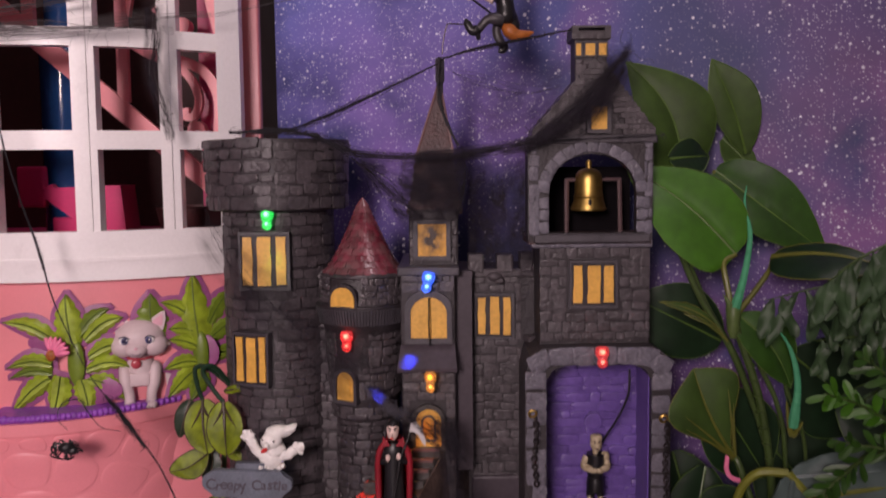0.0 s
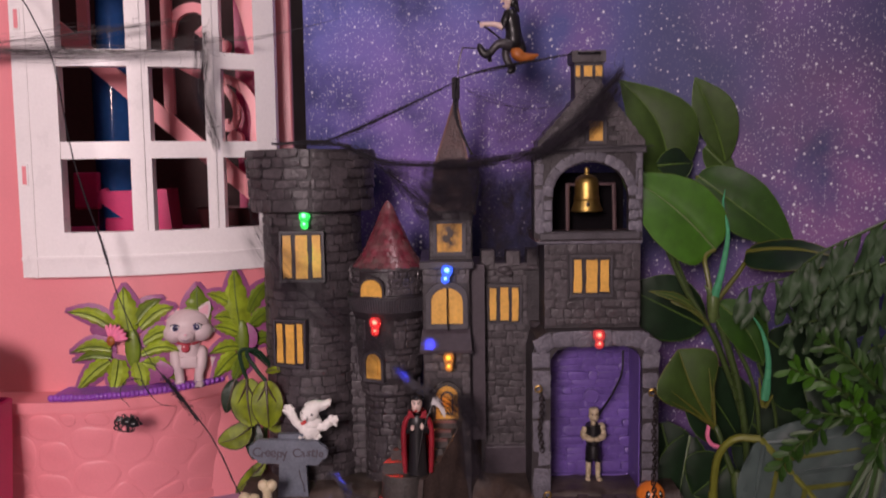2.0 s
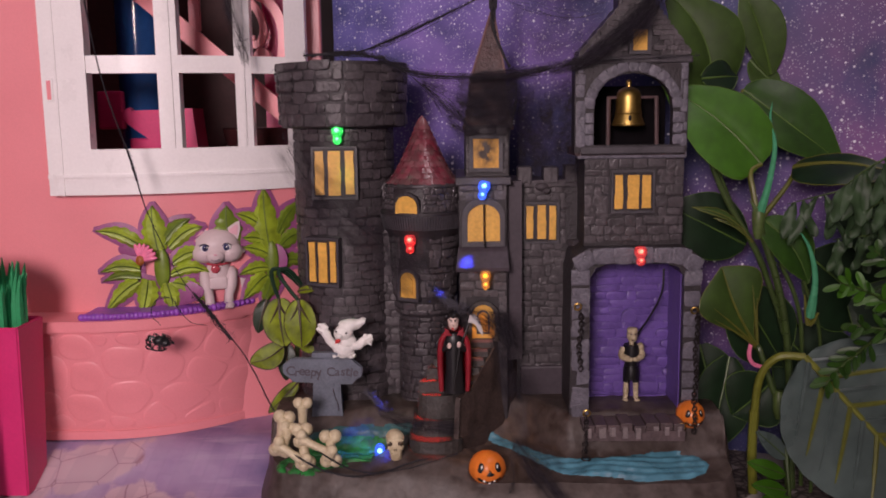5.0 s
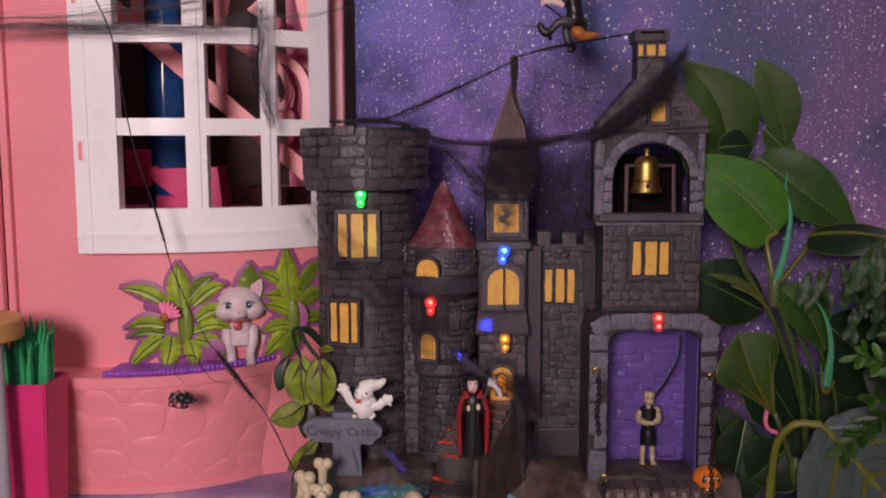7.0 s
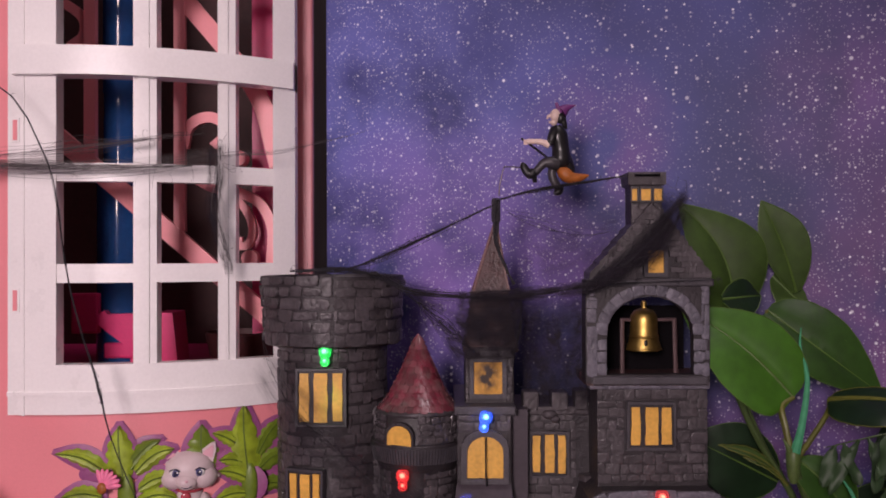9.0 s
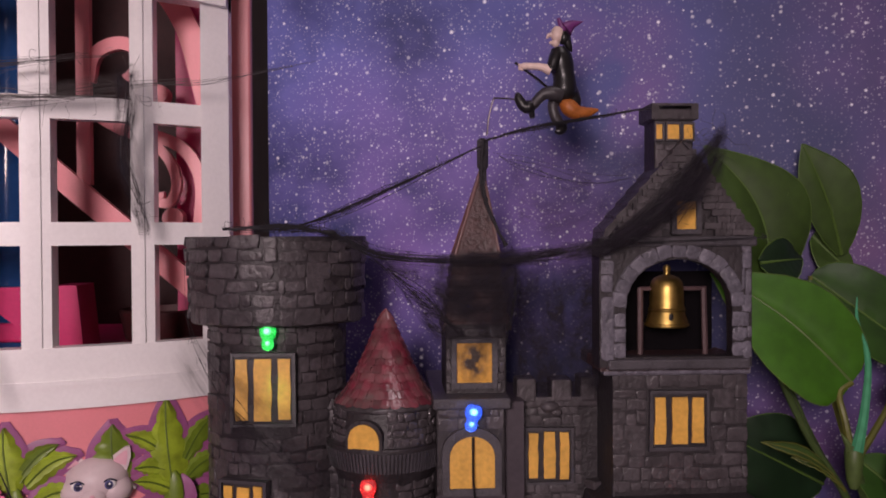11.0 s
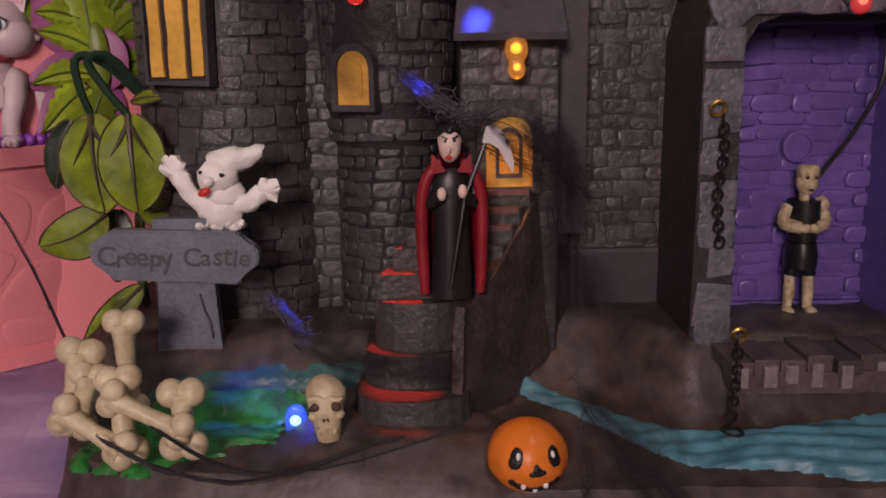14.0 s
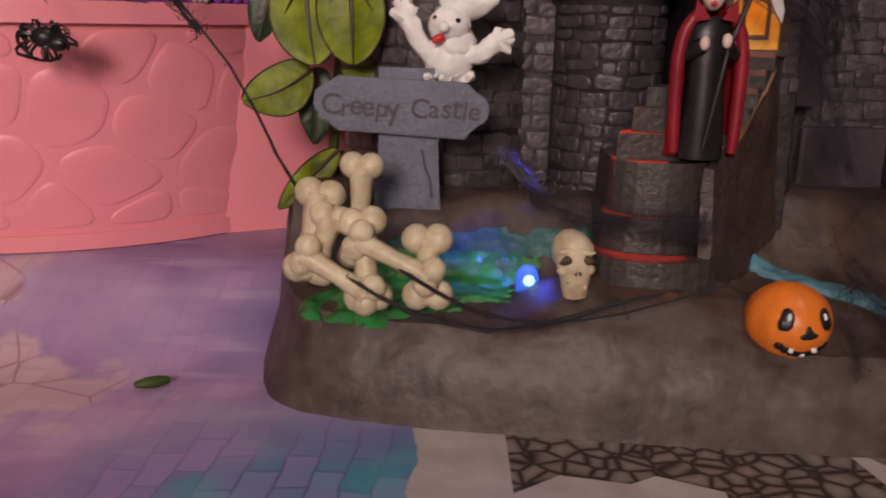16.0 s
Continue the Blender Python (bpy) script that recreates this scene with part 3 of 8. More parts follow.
def curve_pts(ctrl, n=16):
    """A smooth line of n points through control points."""
    c = [Vector(p) for p in ctrl]
    c = [c[0] * 2 - c[1], *c, c[-1] * 2 - c[-2]]
    out, spans = [], len(c) - 3
    for i in range(n):
        f = min(spans - 1e-6, spans * i / (n - 1))
        k, t = int(f), f - int(f)
        a, b, d, e = c[k:k + 4]
        out.append(0.5 * (2 * b + (d - a) * t + (2 * a - 5 * b + 4 * d - e) * t * t + (3 * b - a - 3 * d + e) * t ** 3))
    return out


def ball(bm, x, y, z, rx, ry=None, rz=None, n=14, turn=None):
    ry, rz = rx if ry is None else ry, rx if rz is None else rz
    m = Matrix.Translation((x, y, z)) @ (turn if turn else Matrix()) @ Matrix.Diagonal((rx, ry, rz, 1))
    bmesh.ops.create_uvsphere(bm, u_segments=n, v_segments=max(6, n * 2 // 3), radius=1.0, matrix=m)
    return bm


def smooth01(v):
    v = max(0.0, min(1.0, v))
    return v * v * (3 - 2 * v)


# unit stones: the back at y = 0, the face at y = -1, an uneven outline with worn edges
def unit_stone(seed):
    r = random.Random(seed)
    bm = B()
    outline = []
    for sx, sz in ((-1, -1), (-0.1, -1), (1, -1), (1, 0.1), (1, 1), (0.1, 1), (-1, 1), (-1, -0.1)):
        corner = abs(sx) == 1 and abs(sz) == 1
        k = r.uniform(0.84, 0.98) if corner else 1.0
        outline.append((sx * 0.5 * k * r.uniform(0.95, 1.02) + r.uniform(-0.02, 0.02), sz * 0.5 * k * r.uniform(0.93, 1.02) + r.uniform(-0.03, 0.03)))
    tx, tz = r.uniform(-0.35, 0.35), r.uniform(-0.35, 0.35)
    rows = []
    for inset, y in ((1.0, 0.05), (0.99, -0.6), (0.92, -0.94), (0.66, -1.0)):
        rows.append([bm.verts.new((x * inset, y * (1 + (tx * x + tz * z) * (y < -0.5)) + r.uniform(-0.05, 0.05) * (y < -0.5), z * inset)) for x, z in outline])
    for a, b in zip(rows, rows[1:]):
        for k in range(8):
            bm.faces.new((a[k], a[(k + 1) % 8], b[(k + 1) % 8], b[k]))
    bm.faces.new(rows[-1])
    bmesh.ops.recalc_face_normals(bm, faces=bm.faces)
    for f in bm.faces:
        f.smooth = True
    me = bpy.data.meshes.new("stone")
    bm.to_mesh(me)
    bm.free()
    return me


STONES = {m.name: [unit_stone(20 * i + k) for k in range(14)] for i, m in enumerate((STONE, ARCH, PURPLE, GLOSS_STONE))}
for key_name, meshes in STONES.items():
    for me_ in meshes:
        me_.materials.append(bpy.data.materials[key_name])


def stones(parent, place, u0, u1, v0, v1, row, wide, material, skip=(), depth=0.5, gap=0.05, seed=1, joined=False, name="stone"):
    """Courses of stones over a surface: place(u, v) gives a point and its turn about z."""
    r = random.Random(seed)
    at, v, bm = origin(parent), v0, B()
    while v < v1 - row * 0.4:
        h = min(row * r.uniform(0.7, 1.3), v1 - v)
        u = u0 - wide * r.uniform(0, 0.5)
        while u < u1 - wide * 0.15:
            w = wide * r.choice((0.5, 0.7, 0.85, 1.0, 1.1, 1.3, 1.5)) * r.uniform(0.9, 1.1)
            a, b = max(u, u0), min(u + w, u1)
            u += w
            c, d = (a + b) / 2, v + h / 2
            for s in skip:
                if s[2] < v + h * 0.85 and v + h * 0.15 < s[3] and s[0] < b and a < s[1]:
                    if s[0] - a > b - s[1]:
                        b = min(b, s[0])
                    else:
                        a = max(a, s[1])
            c = (a + b) / 2
            if b - a < wide * 0.22 or any(s[0] < b and a < s[1] and s[2] < v + h * 0.85 and v + h * 0.15 < s[3] for s in skip):
                continue
            p, turn = place(c, d + r.uniform(-0.12, 0.12) * h)
            hh = h * (r.uniform(0.8, 1.04) if r.random() < 0.85 else r.uniform(1.15, 1.35))
            m = Matrix.Translation(Vector(p) * 0.001 - at) @ Matrix.Rotation(turn, 4, "Z") @ Matrix.Rotation(r.uniform(-0.07, 0.07), 4, "Y")
            m = m @ Matrix.Diagonal(((b - a - gap) * 0.001, depth * r.uniform(0.35, 1.3) * 0.001, (hh - gap) * 0.001, 1))
            me = r.choice(STONES[material.name])
            if joined:
                k = len(bm.verts)
                bm.from_mesh(me)
                bm.verts.ensure_lookup_table()
                for vert in bm.verts[k:]:
                    vert.co = m @ vert.co
            else:
                ob = new(name, me)
                ob.parent, ob.matrix_basis = parent, m
        v += h
    if joined:
        me = bpy.data.meshes.new("stonework")
        bm.to_mesh(me)
        me.materials.append(material)
        ob = tagged(new("stonework", me), kind="stuff")
        ob.parent = parent
    bm.free()


def on_wall(y):
    return lambda u, v: ((u, y, v), 0.0)


def on_round(cx, cy, r):
    """u runs round the drum in millimetres, 0 at the front."""
    def place(u, v):
        rad = r(v) if callable(r) else r
        a = u / rad
        return (cx + rad * math.sin(a), cy - rad * math.cos(a), v), a
    return place


# ---------------------------------------------------------------- the setting
def rise(x, y):
    """The mat lies flat under the castle and climbs a little towards the doll house."""
    return 12.0 * smooth01((y - 258) / 34) * smooth01((-62 - x) / 18)


def build_setting():
    bm = B()
    xs = [-1500, -900, -500, -320, -260, *range(-220, 101, 6), 130, 180, 260, 400, 700, 1500]
    ys = [-1500, -700, -200, 0, 120, 180, *range(200, 401, 6), 450, 600, 900, 1500]
    grid = [[bm.verts.new((x, y, rise(x, y))) for x in xs] for y in ys]
    for a, b in zip(grid, grid[1:]):
        for k in range(len(xs) - 1):
            bm.faces.new((a[k], a[k + 1], b[k + 1], b[k]))
    fl = whole("floor", [(bm, PLAYMAT)], 0, 0, 0, "printed play mat with violet paving and grey cobbles", "floor", kind="structure")
    # printed sky, standing slantwise behind the castle
    bm = B()
    u = Vector((1, -0.337, 0)).normalized()
    a = Vector((-65, 355, 0))
    b = a + u * 520
    w = Vector((u.y, -u.x, 0)) * -3
    for p, q in ((a, b),):
        pts = [p, q, q + w, p + w]
        vs = [bm.verts.new((v.x, v.y, z)) for z in (0, 460) for v in pts]
        for f in ((0, 1, 5, 4), (1, 2, 6, 5), (2, 3, 7, 6), (3, 0, 4, 7), (0, 3, 2, 1), (4, 5, 6, 7)):
            bm.faces.new([vs[i] for i in f])
    whole("backdrop", [(bm, GALAXY)], -65, 355, 0, "printed violet galaxy board with white stars", "backdrop", kind="structure", smooth=False)
    for name, b6 in (("wall_north", (-1500, 1500, 1500, 1600, 0, 2400)), ("wall_south", (-1500, 1500, -1600, -1500, 0, 2400)),
                     ("wall_west", (-1600, -1500, -1500, 1500, 0, 2400)), ("wall_east", (1500, 1600, -1500, 1500, 0, 2400)),
                     ("ceiling", (-1600, 1600, -1600, 1600, 2400, 2500))):
        whole(name, [(box(B(), *b6), PLASTER)], 0, 0, b6[4], "plain pale plaster room surface", name.split("_")[0], kind="structure", smooth=False)


build_setting()


# ---------------------------------------------------------------- the castle
def front_edge(x):
    return float(np.interp(x, [-88, -85.5, -82.5, -80, -76, -68, -56, -30, 0, 60, 72, 78, 83], [290, 268, 256.5, 252.4, 249.2, 246.6, 244, 241, 238, 236, 238, 243, 262]))


def ground(x, y):
    z = 12.5 + 0.2 * (min(y, 262) - 241)
    foot, run = float(np.interp(x, [-14, 2, 12, 21, 24], [261, 267, 266, 258, 256])), float(np.interp(x, [-14, 2, 12, 21, 24], [13, 18, 18, 10, 9]))
    z += float(np.interp(x, [-14, 4], [11.5, 12.5])) * smooth01((y - foot) / run)
    z += 3.6 * smooth01((y - 242) / 9) * (1 - smooth01((y - 257) / 7)) * smooth01((x + 46) / 10) * smooth01((-5 - x) / 8)
    return z + 0.9 * noise.noise((x * 0.09, y * 0.09, 0.3)) + 0.35 * noise.noise((x * 0.35, y * 0.35, 1.7))


castle = thing("toy_castle", 0, 285, 0, "dark grey toy castle with yellow windows on brown rock", "toy castle")


def build_base():
    bm = B()
    xs = [-88 + 171 * i / 110 for i in range(111)]
    rows = []
    for i, x in enumerate(xs):
        f = front_edge(x)
        col = [(x, f - 0.3, 0.0), (x, f, 1.2), (x, f + 0.8 + 0.5 * noise.noise((x * 0.2, 0, 0)), 5.5), (x, f + 1.9 + 0.7 * noise.noise((x * 0.15, 3, 0)), 9.5)]
        first = f + 4.2
        for k in range(46):
            y = first + (338 - first) * (k / 45) ** 1.3
            col.append((x, y, ground(x, y) - (1.0 if k == 0 else 0)))
        edge = min(i, 110 - i)
        drop = (0.0, 0.72, 0.93)[edge] if edge < 3 else 1.0
        lean = 4.5 * (1 - smooth01((x + 88) / 16)) - 3.0 * smooth01((x - 70) / 13)
        rows.append([bm.verts.new((px + lean * min(1.0, pz * drop / 12), py, pz * drop)) for px, py, pz in col])
    for a, b in zip(rows, rows[1:]):
        for k in range(len(a) - 1):
            bm.faces.new((a[k], b[k], b[k + 1], a[k + 1]))
    part("rock_base", bm, ROCK, castle, "brown rock base with a sloping front", smooth=True)

    def patch(name, material, label, inside, lift, x0, x1, y0, y1, step=0.6):
        bm, got = B(), {}
        nx, ny = int((x1 - x0) / step), int((y1 - y0) / step)
        ok = lambda i, j: inside(x0 + i * step, y0 + j * step) > 0
        for i in range(nx + 1):
            for j in range(ny + 1):
                x, y = x0 + i * step, y0 + j * step
                d = inside(x, y)
                if d > -0.9:
                    got[i, j] = bm.verts.new((x, y, ground(x, y) + (lift * min(1.0, d * 0.7) if d > 0 else -0.5) + 0.22 * math.sin(y * 2.1 + 1.6 * math.sin(x * 0.16)) * (d > 0.5)))
        for i in range(nx):
            for j in range(ny):
                q = [got.get(k) for k in ((i, j), (i + 1, j), (i + 1, j + 1), (i, j + 1))]
                if all(q) and (ok(i, j) or ok(i + 1, j + 1) or ok(i, j + 1) or ok(i + 1, j)):
                    bm.faces.new(q)
        part(name, bm, material, castle, label, smooth=True)

    def river(x, y):
        mid = float(np.interp(x, [-9, -3, 3, 9, 15, 20, 34, 48, 60, 68], [271, 269.5, 266, 260.6, 255.2, 252.0, 250.5, 250, 251, 252]))
        half = float(np.interp(x, [-9, -5, 3, 9, 20, 34, 48, 60, 67, 71], [-1, 1.6, 3.2, 4.2, 4.8, 5.6, 7.6, 7.4, 4.4, -2]))
        return half - abs(y - mid)

    def moat(x, y):
        mid = float(np.interp(x, [-70, -64, -56, -45, -30], [265.0, 266.4, 267.2, 267.2, 267.5]))
        half = float(np.interp(x, [-70, -66, -58, -38, -31, -27], [-0.6, 0.8, 1.5, 1.6, 1.5, -0.8]))
        return half - abs(y - mid) + 0.35 * noise.noise((x * 0.16, 1.0, 3.0))

    def slime(x, y):
        d = 3.0 * (1 - ((x + 56.0) / 18.5) ** 2 - ((y - 260.4 - 0.3 * (x + 58)) / 9.6) ** 2) + 1.3 * noise.noise((x * 0.3, y * 0.3, 5)) + max(0.0, 1 - ((x + 46) / 9) ** 2) * (1.8 * noise.noise((x * 0.15, y * 0.9, 2)) - 0.2)
        return min(d, 266.6 - y)

    patch("river", WATER, "painted blue stream with brushed ripples", river, 0.6, -14, 73, 238, 276)
    patch("moat", MOAT, "painted dull teal water behind the slime", moat, 0.5, -72, -23, 258, 274)
    patch("slime", SLIME, "painted bright green slime puddle", slime, 0.6, -80, -34, 240, 268)


def arched(x0, x1, z0, z1, n=8, flat=1.0):
    """An upright outline with a round head; flat under 1 lowers the head."""
    cx, r = (x0 + x1) / 2, (x1 - x0) / 2
    spring = z1 - r * flat
    return [(x0, z0), (x1, z0)] + [(cx + r * math.cos(math.pi * k / n), spring + r * flat * math.sin(math.pi * k / n)) for k in range(n + 1)]


def rect(x0, x1, z0, z1):
    return [(x0, z0), (x1, z0), (x1, z1), (x0, z1)]


def turn_about(bm, cx, cy, angle):
    m = Matrix.Translation((cx, cy, 0)) @ Matrix.Rotation(angle, 4, "Z") @ Matrix.Translation((-cx, -cy, 0))
    for v in bm.verts:
        v.co = m @ v.co
    return bm


def barred_window(parent, x0, x1, z0, z1, y, cx=0.0, cy=0.0, angle=0.0, seed=0, lean=0.0):
    """A thin uneven stone frame round three ragged yellow bars on a sunken stone back."""
    r = random.Random(seed)
    t = lambda bm: turn_about(bm, cx, cy, angle)
    outer = [(px + r.uniform(-0.2, 0.2), pz + r.uniform(-0.2, 0.2)) for px, pz in rect(x0 - 0.9, x1 + 0.9, z0 - 1.3, z1 + 1.3)]
    w = part("window", t(ring(B(), outer, rect(x0 - 0.1, x1 + 0.1, z0 - 0.5, z1 + 0.5), y - 0.9, y + 1.5)), TRIM, parent)
    part("backing", t(box(B(), x0 - 0.5, x1 + 0.5, y - 0.1, y + 1.2, z0 - 0.8, z1 + 0.8)), MORTAR, w)
    span = x1 - x0
    for a, b in ((0.03, 0.25), (0.36, 0.65), (0.75, 0.97)):
        a, b = x0 + span * (a + r.uniform(-0.015, 0.015)), x0 + span * (b + r.uniform(-0.015, 0.015))
        low, high = z0 + r.uniform(-0.2, 0.5), z1 + r.uniform(-0.5, 0.2)
        left = [(a + r.uniform(-0.16, 0.16), low + (high - low) * f) for f in (0, 0.17, 0.33, 0.5, 0.67, 0.83, 1)]
        right = [(b + r.uniform(-0.16, 0.16), low + (high - low) * f) for f in (1, 0.83, 0.67, 0.5, 0.33, 0.17, 0)]
        part("pane", t(prism(B(), left + right, y - 0.62, y)), YELLOW, w)
    return w


def led(x, y, z, lens, core, label, tilt=0.0, length=6.6, r=1.85):
    """A small clear bulb hanging head down from z: broad crown, waist, narrow jaw."""
    k = length / 7.8
    prof = [(r * 0.55, 0), (r * 0.9, 0.3 * k), (r * 1.08, 1.2 * k), (r * 1.12, 2.3 * k), (r * 1.0, 3.5 * k), (r * 0.76, 4.3 * k), (r * 0.74, 4.9 * k), (r * 0.84, 5.6 * k), (r * 0.8, 6.6 * k), (r * 0.55, 7.4 * k), (0.15, length)]
    bm = revolve(B(), 0, 0, prof, 18)
    m = Matrix.Translation((x, y, z)) @ Matrix.Rotation(math.pi + tilt, 4, "Y") @ Matrix.Rotation(0.2, 4, "X")
    for v in bm.verts:
        v.co = m @ v.co
    ob = part("led_bulb", bm, lens, castle, label, smooth=True)
    bm = ball(ball(B(), 0.1, -r * 0.62, 2.1 * k, r * 0.48, r * 0.62, 1.0 * k, 12), 0.0, -r * 0.4, 5.6 * k, r * 0.3, r * 0.5, 0.7 * k, 10)
    for v in bm.verts:
        v.co = m @ v.co
    part("die", bm, core, ob, smooth=True)


def build_left_tower():
    cx, cy, r = -55.5, 302.0, 18.6
    bm = revolve(B(), cx, cy, [(r + 0.6, 20), (r, 40), (r - 0.2, 128)], 48)
    t = part("round_tower", bm, MORTAR, castle, "round stone tower with a wider top", smooth=True)
    gw = (-10.6, 6.8, 102.4, 121.6)
    lw = (-13.4, 0.4, 70.8, 89.2)
    stones(t, on_round(cx, cy, r), -26, 26, 24, 128, 3.3, 4.8, STONE, (gw, lw), 0.36, seed=3)
    top = revolve(B(), cx, cy, [(18.6, 127.6), (22.4, 127.9), (23.1, 128.5), (24.2, 149.8), (24.0, 150.8), (21.5, 150.8), (21.0, 140), (0.2, 139)], 48)
    p = part("parapet", top, MORTAR, castle, "wide stone parapet ring", smooth=True)
    stones(p, on_round(cx, cy, lambda v: 22.9 + (v - 130) * 0.06), -36, 3, 128.4, 150.7, 4.2, 6.6, STONE, (), 0.8, gap=0.2, seed=5)
    stones(p, on_round(cx, cy, lambda v: 22.9 + (v - 130) * 0.06), 3, 36, 128.4, 150.7, 3.7, 5.4, STONE, (), 0.55, seed=6)
    barred_window(t, -64.6, -50.2, 104, 120, 282.2, cx, cy, 0.02, 1)
    barred_window(t, -61.3, -49.7, 72.5, 87.5, 282.4, cx, cy, -0.36, 2)
    led(-55.5, 281.0, 128.6, LENS_GREEN, CORE_GREEN, "lit green bulb under the parapet")


def build_turret():
    cx, cy = -26.0, 289.0
    body = revolve(B(), cx, cy, [(9.8, 20), (9.6, 59.6), (10.6, 61.2), (11.0, 63.2), (10.7, 65.4), (11.4, 67), (12.3, 78), (12.7, 87), (13.3, 90.4), (14.4, 91.4), (15.7, 97.6), (15.6, 98.1), (15.0, 98.3), (12.9, 107.4), (8, 109)], 40)
    t = part("turret", body, MORTAR, castle, "round stone turret with a red cone roof", smooth=True)
    stones(t, on_round(cx, cy, lambda v: 9.7 - (v - 20) * 0.004), -13, 13, 24, 60, 3.0, 4.0, STONE, (), 0.4, seed=8, joined=True)
    stones(t, on_round(cx, cy, lambda v: 11.5 + (v - 67) * 0.058), -17, 17, 67.5, 89.5, 2.8, 4.2, STONE, ((-10.0, -1.5, 64, 79), (-9, 2, 81, 92)), 0.35, seed=9, joined=True)
    stones(t, on_round(cx, cy, lambda v: 15.0 - (v - 98.3) * 0.23), -19, 19, 98.6, 107.2, 2.1, 3.0, GLOSS_STONE, ((-11.2, 0.2, 96, 105.6),), 0.45, seed=10, joined=True)
    stones(t, on_round(cx, cy, 10.9), -15, 15, 61, 65.6, 2.2, 4.6, STONE, (), 0.3, seed=18, joined=True)
    for k in range(42):
        a = -1.3 + 2.6 * k / 41
        bm = box(B(), cx - 0.3, cx + 0.3, cy - 14.95, cy - 13.4, 92.0, 97.0)
        for v in bm.verts:
            v.co.y -= (v.co.z - 92.0) * 0.2
        turn_about(bm, cx, cy, a)
        part("baluster", bm, TRIM, t)
    slope = lambda v: float(np.interp(v, [106.6, 107.6, 108.8, 111, 115, 121, 127, 130.4, 131.8], [13.0, 13.3, 12.3, 10.5, 8.2, 5.3, 2.7, 1.3, 0.2]))
    cone = revolve(B(), cx, cy, [(slope(v), v) for v in (106.6, 107.0, 107.6, 108.2, 108.8, 110, 111, 113, 115, 118, 121, 124, 127, 129, 130.4, 131.2, 131.8)], 40, 0.08)
    c = part("cone_roof", cone, RED_ROOF, castle, "dark red tiled cone roof with worn grey edges", smooth=True)
    part("roof_rim", revolve(B(), cx, cy, [(12.6, 106.2), (13.5, 106.5), (13.8, 107.1), (13.5, 107.8), (12.4, 108.4)], 40, 0.1), STONE, c, "worn grey rim", smooth=True)
    r = random.Random(4)
    z, course = 108.2, 0
    while z < 129.5:
        rad, high = slope(z), 2.0 - 0.01 * (z - 108)
        cnt = max(7, int(2 * math.pi * rad / 2.5))
        for q in range(cnt):
            a = (q + 0.5 * (course % 2) + r.uniform(-0.14, 0.14)) * 2 * math.pi / cnt
            if math.cos(a) < -0.3:
                continue
            half, zt, zb = math.pi / cnt * r.uniform(0.86, 0.95), z + high * r.uniform(0.96, 1.1), z - r.uniform(0.0, 0.25)
            bm = B()
            lower, upper = [], []
            for f in (-1, -0.35, 0.35, 1):
                for ring_, zz, out in ((lower, zb - 0.22 * (1 - f * f), 0.55), (upper, zt, 0.1)):
                    rr = slope(zz) + out + 0.06 * (1 - f * f)
                    ring_.append(bm.verts.new((cx + rr * math.sin(a + half * f), cy - rr * math.cos(a + half * f), zz)))
            under = [bm.verts.new((cx + (v.co.x - cx) * 0.95, cy + (v.co.y - cy) * 0.95, v.co.z + 0.1)) for v in lower]
            for k in range(3):
                bm.faces.new((lower[k], lower[k + 1], upper[k + 1], upper[k])), bm.faces.new((under[k], under[k + 1], lower[k + 1], lower[k]))
            bm.faces.new((lower[0], upper[0], under[0])), bm.faces.new((lower[3], under[3], upper[3]))
            part("tile", bm, RED_ROOF, c)
        z, course = z + high, course + 1
    # half-round upper window and small arched lower window
    w = part("window", turn_about(prism(B(), arched(-4.9 + cx, 4.9 + cx, 97.6, 105.2, 8, 0.85), cy - 15.0, cy - 11), cx, cy, -0.38), MORTAR, t)
    part("pane", turn_about(prism(B(), arched(-4.1 + cx, 4.1 + cx, 98.0, 104.2, 10, 0.95), cy - 15.3, cy - 11), cx, cy, -0.38), YELLOW, w)
    w = part("window", turn_about(ring(B(), arched(-4.2 + cx, 4.2 + cx, 66.5, 78.0), arched(-3.2 + cx, 3.2 + cx, 67.6, 76.9), cy - 13.2, cy - 10), cx, cy, -0.45), TRIM, t)
    part("pane", turn_about(prism(B(), arched(-3.2 + cx, 3.2 + cx, 67.6, 76.9), cy - 12.5, cy - 10), cx, cy, -0.45), YELLOW, w)
    part("pane", turn_about(prism(B(), arched(-1.7 + cx, 1.7 + cx, 69.0, 75.0), cy - 12.9, cy - 12), cx, cy, -0.45), YELLOW, w)
    lk = part("link_wall", box(B(), -46, -28, 290.5, 312, 18, 108, 0.4), MORTAR, castle, "stone wall joining tower and turret")
    stones(lk, on_wall(290.5), -45, -29, 24, 107, 3.4, 4.8, STONE, (), 0.42, seed=11, joined=True)
    led(-30.5, 275.2, 90.5, LENS_RED, CORE_RED, "lit red bulb on the turret", 0.0, 6.6)


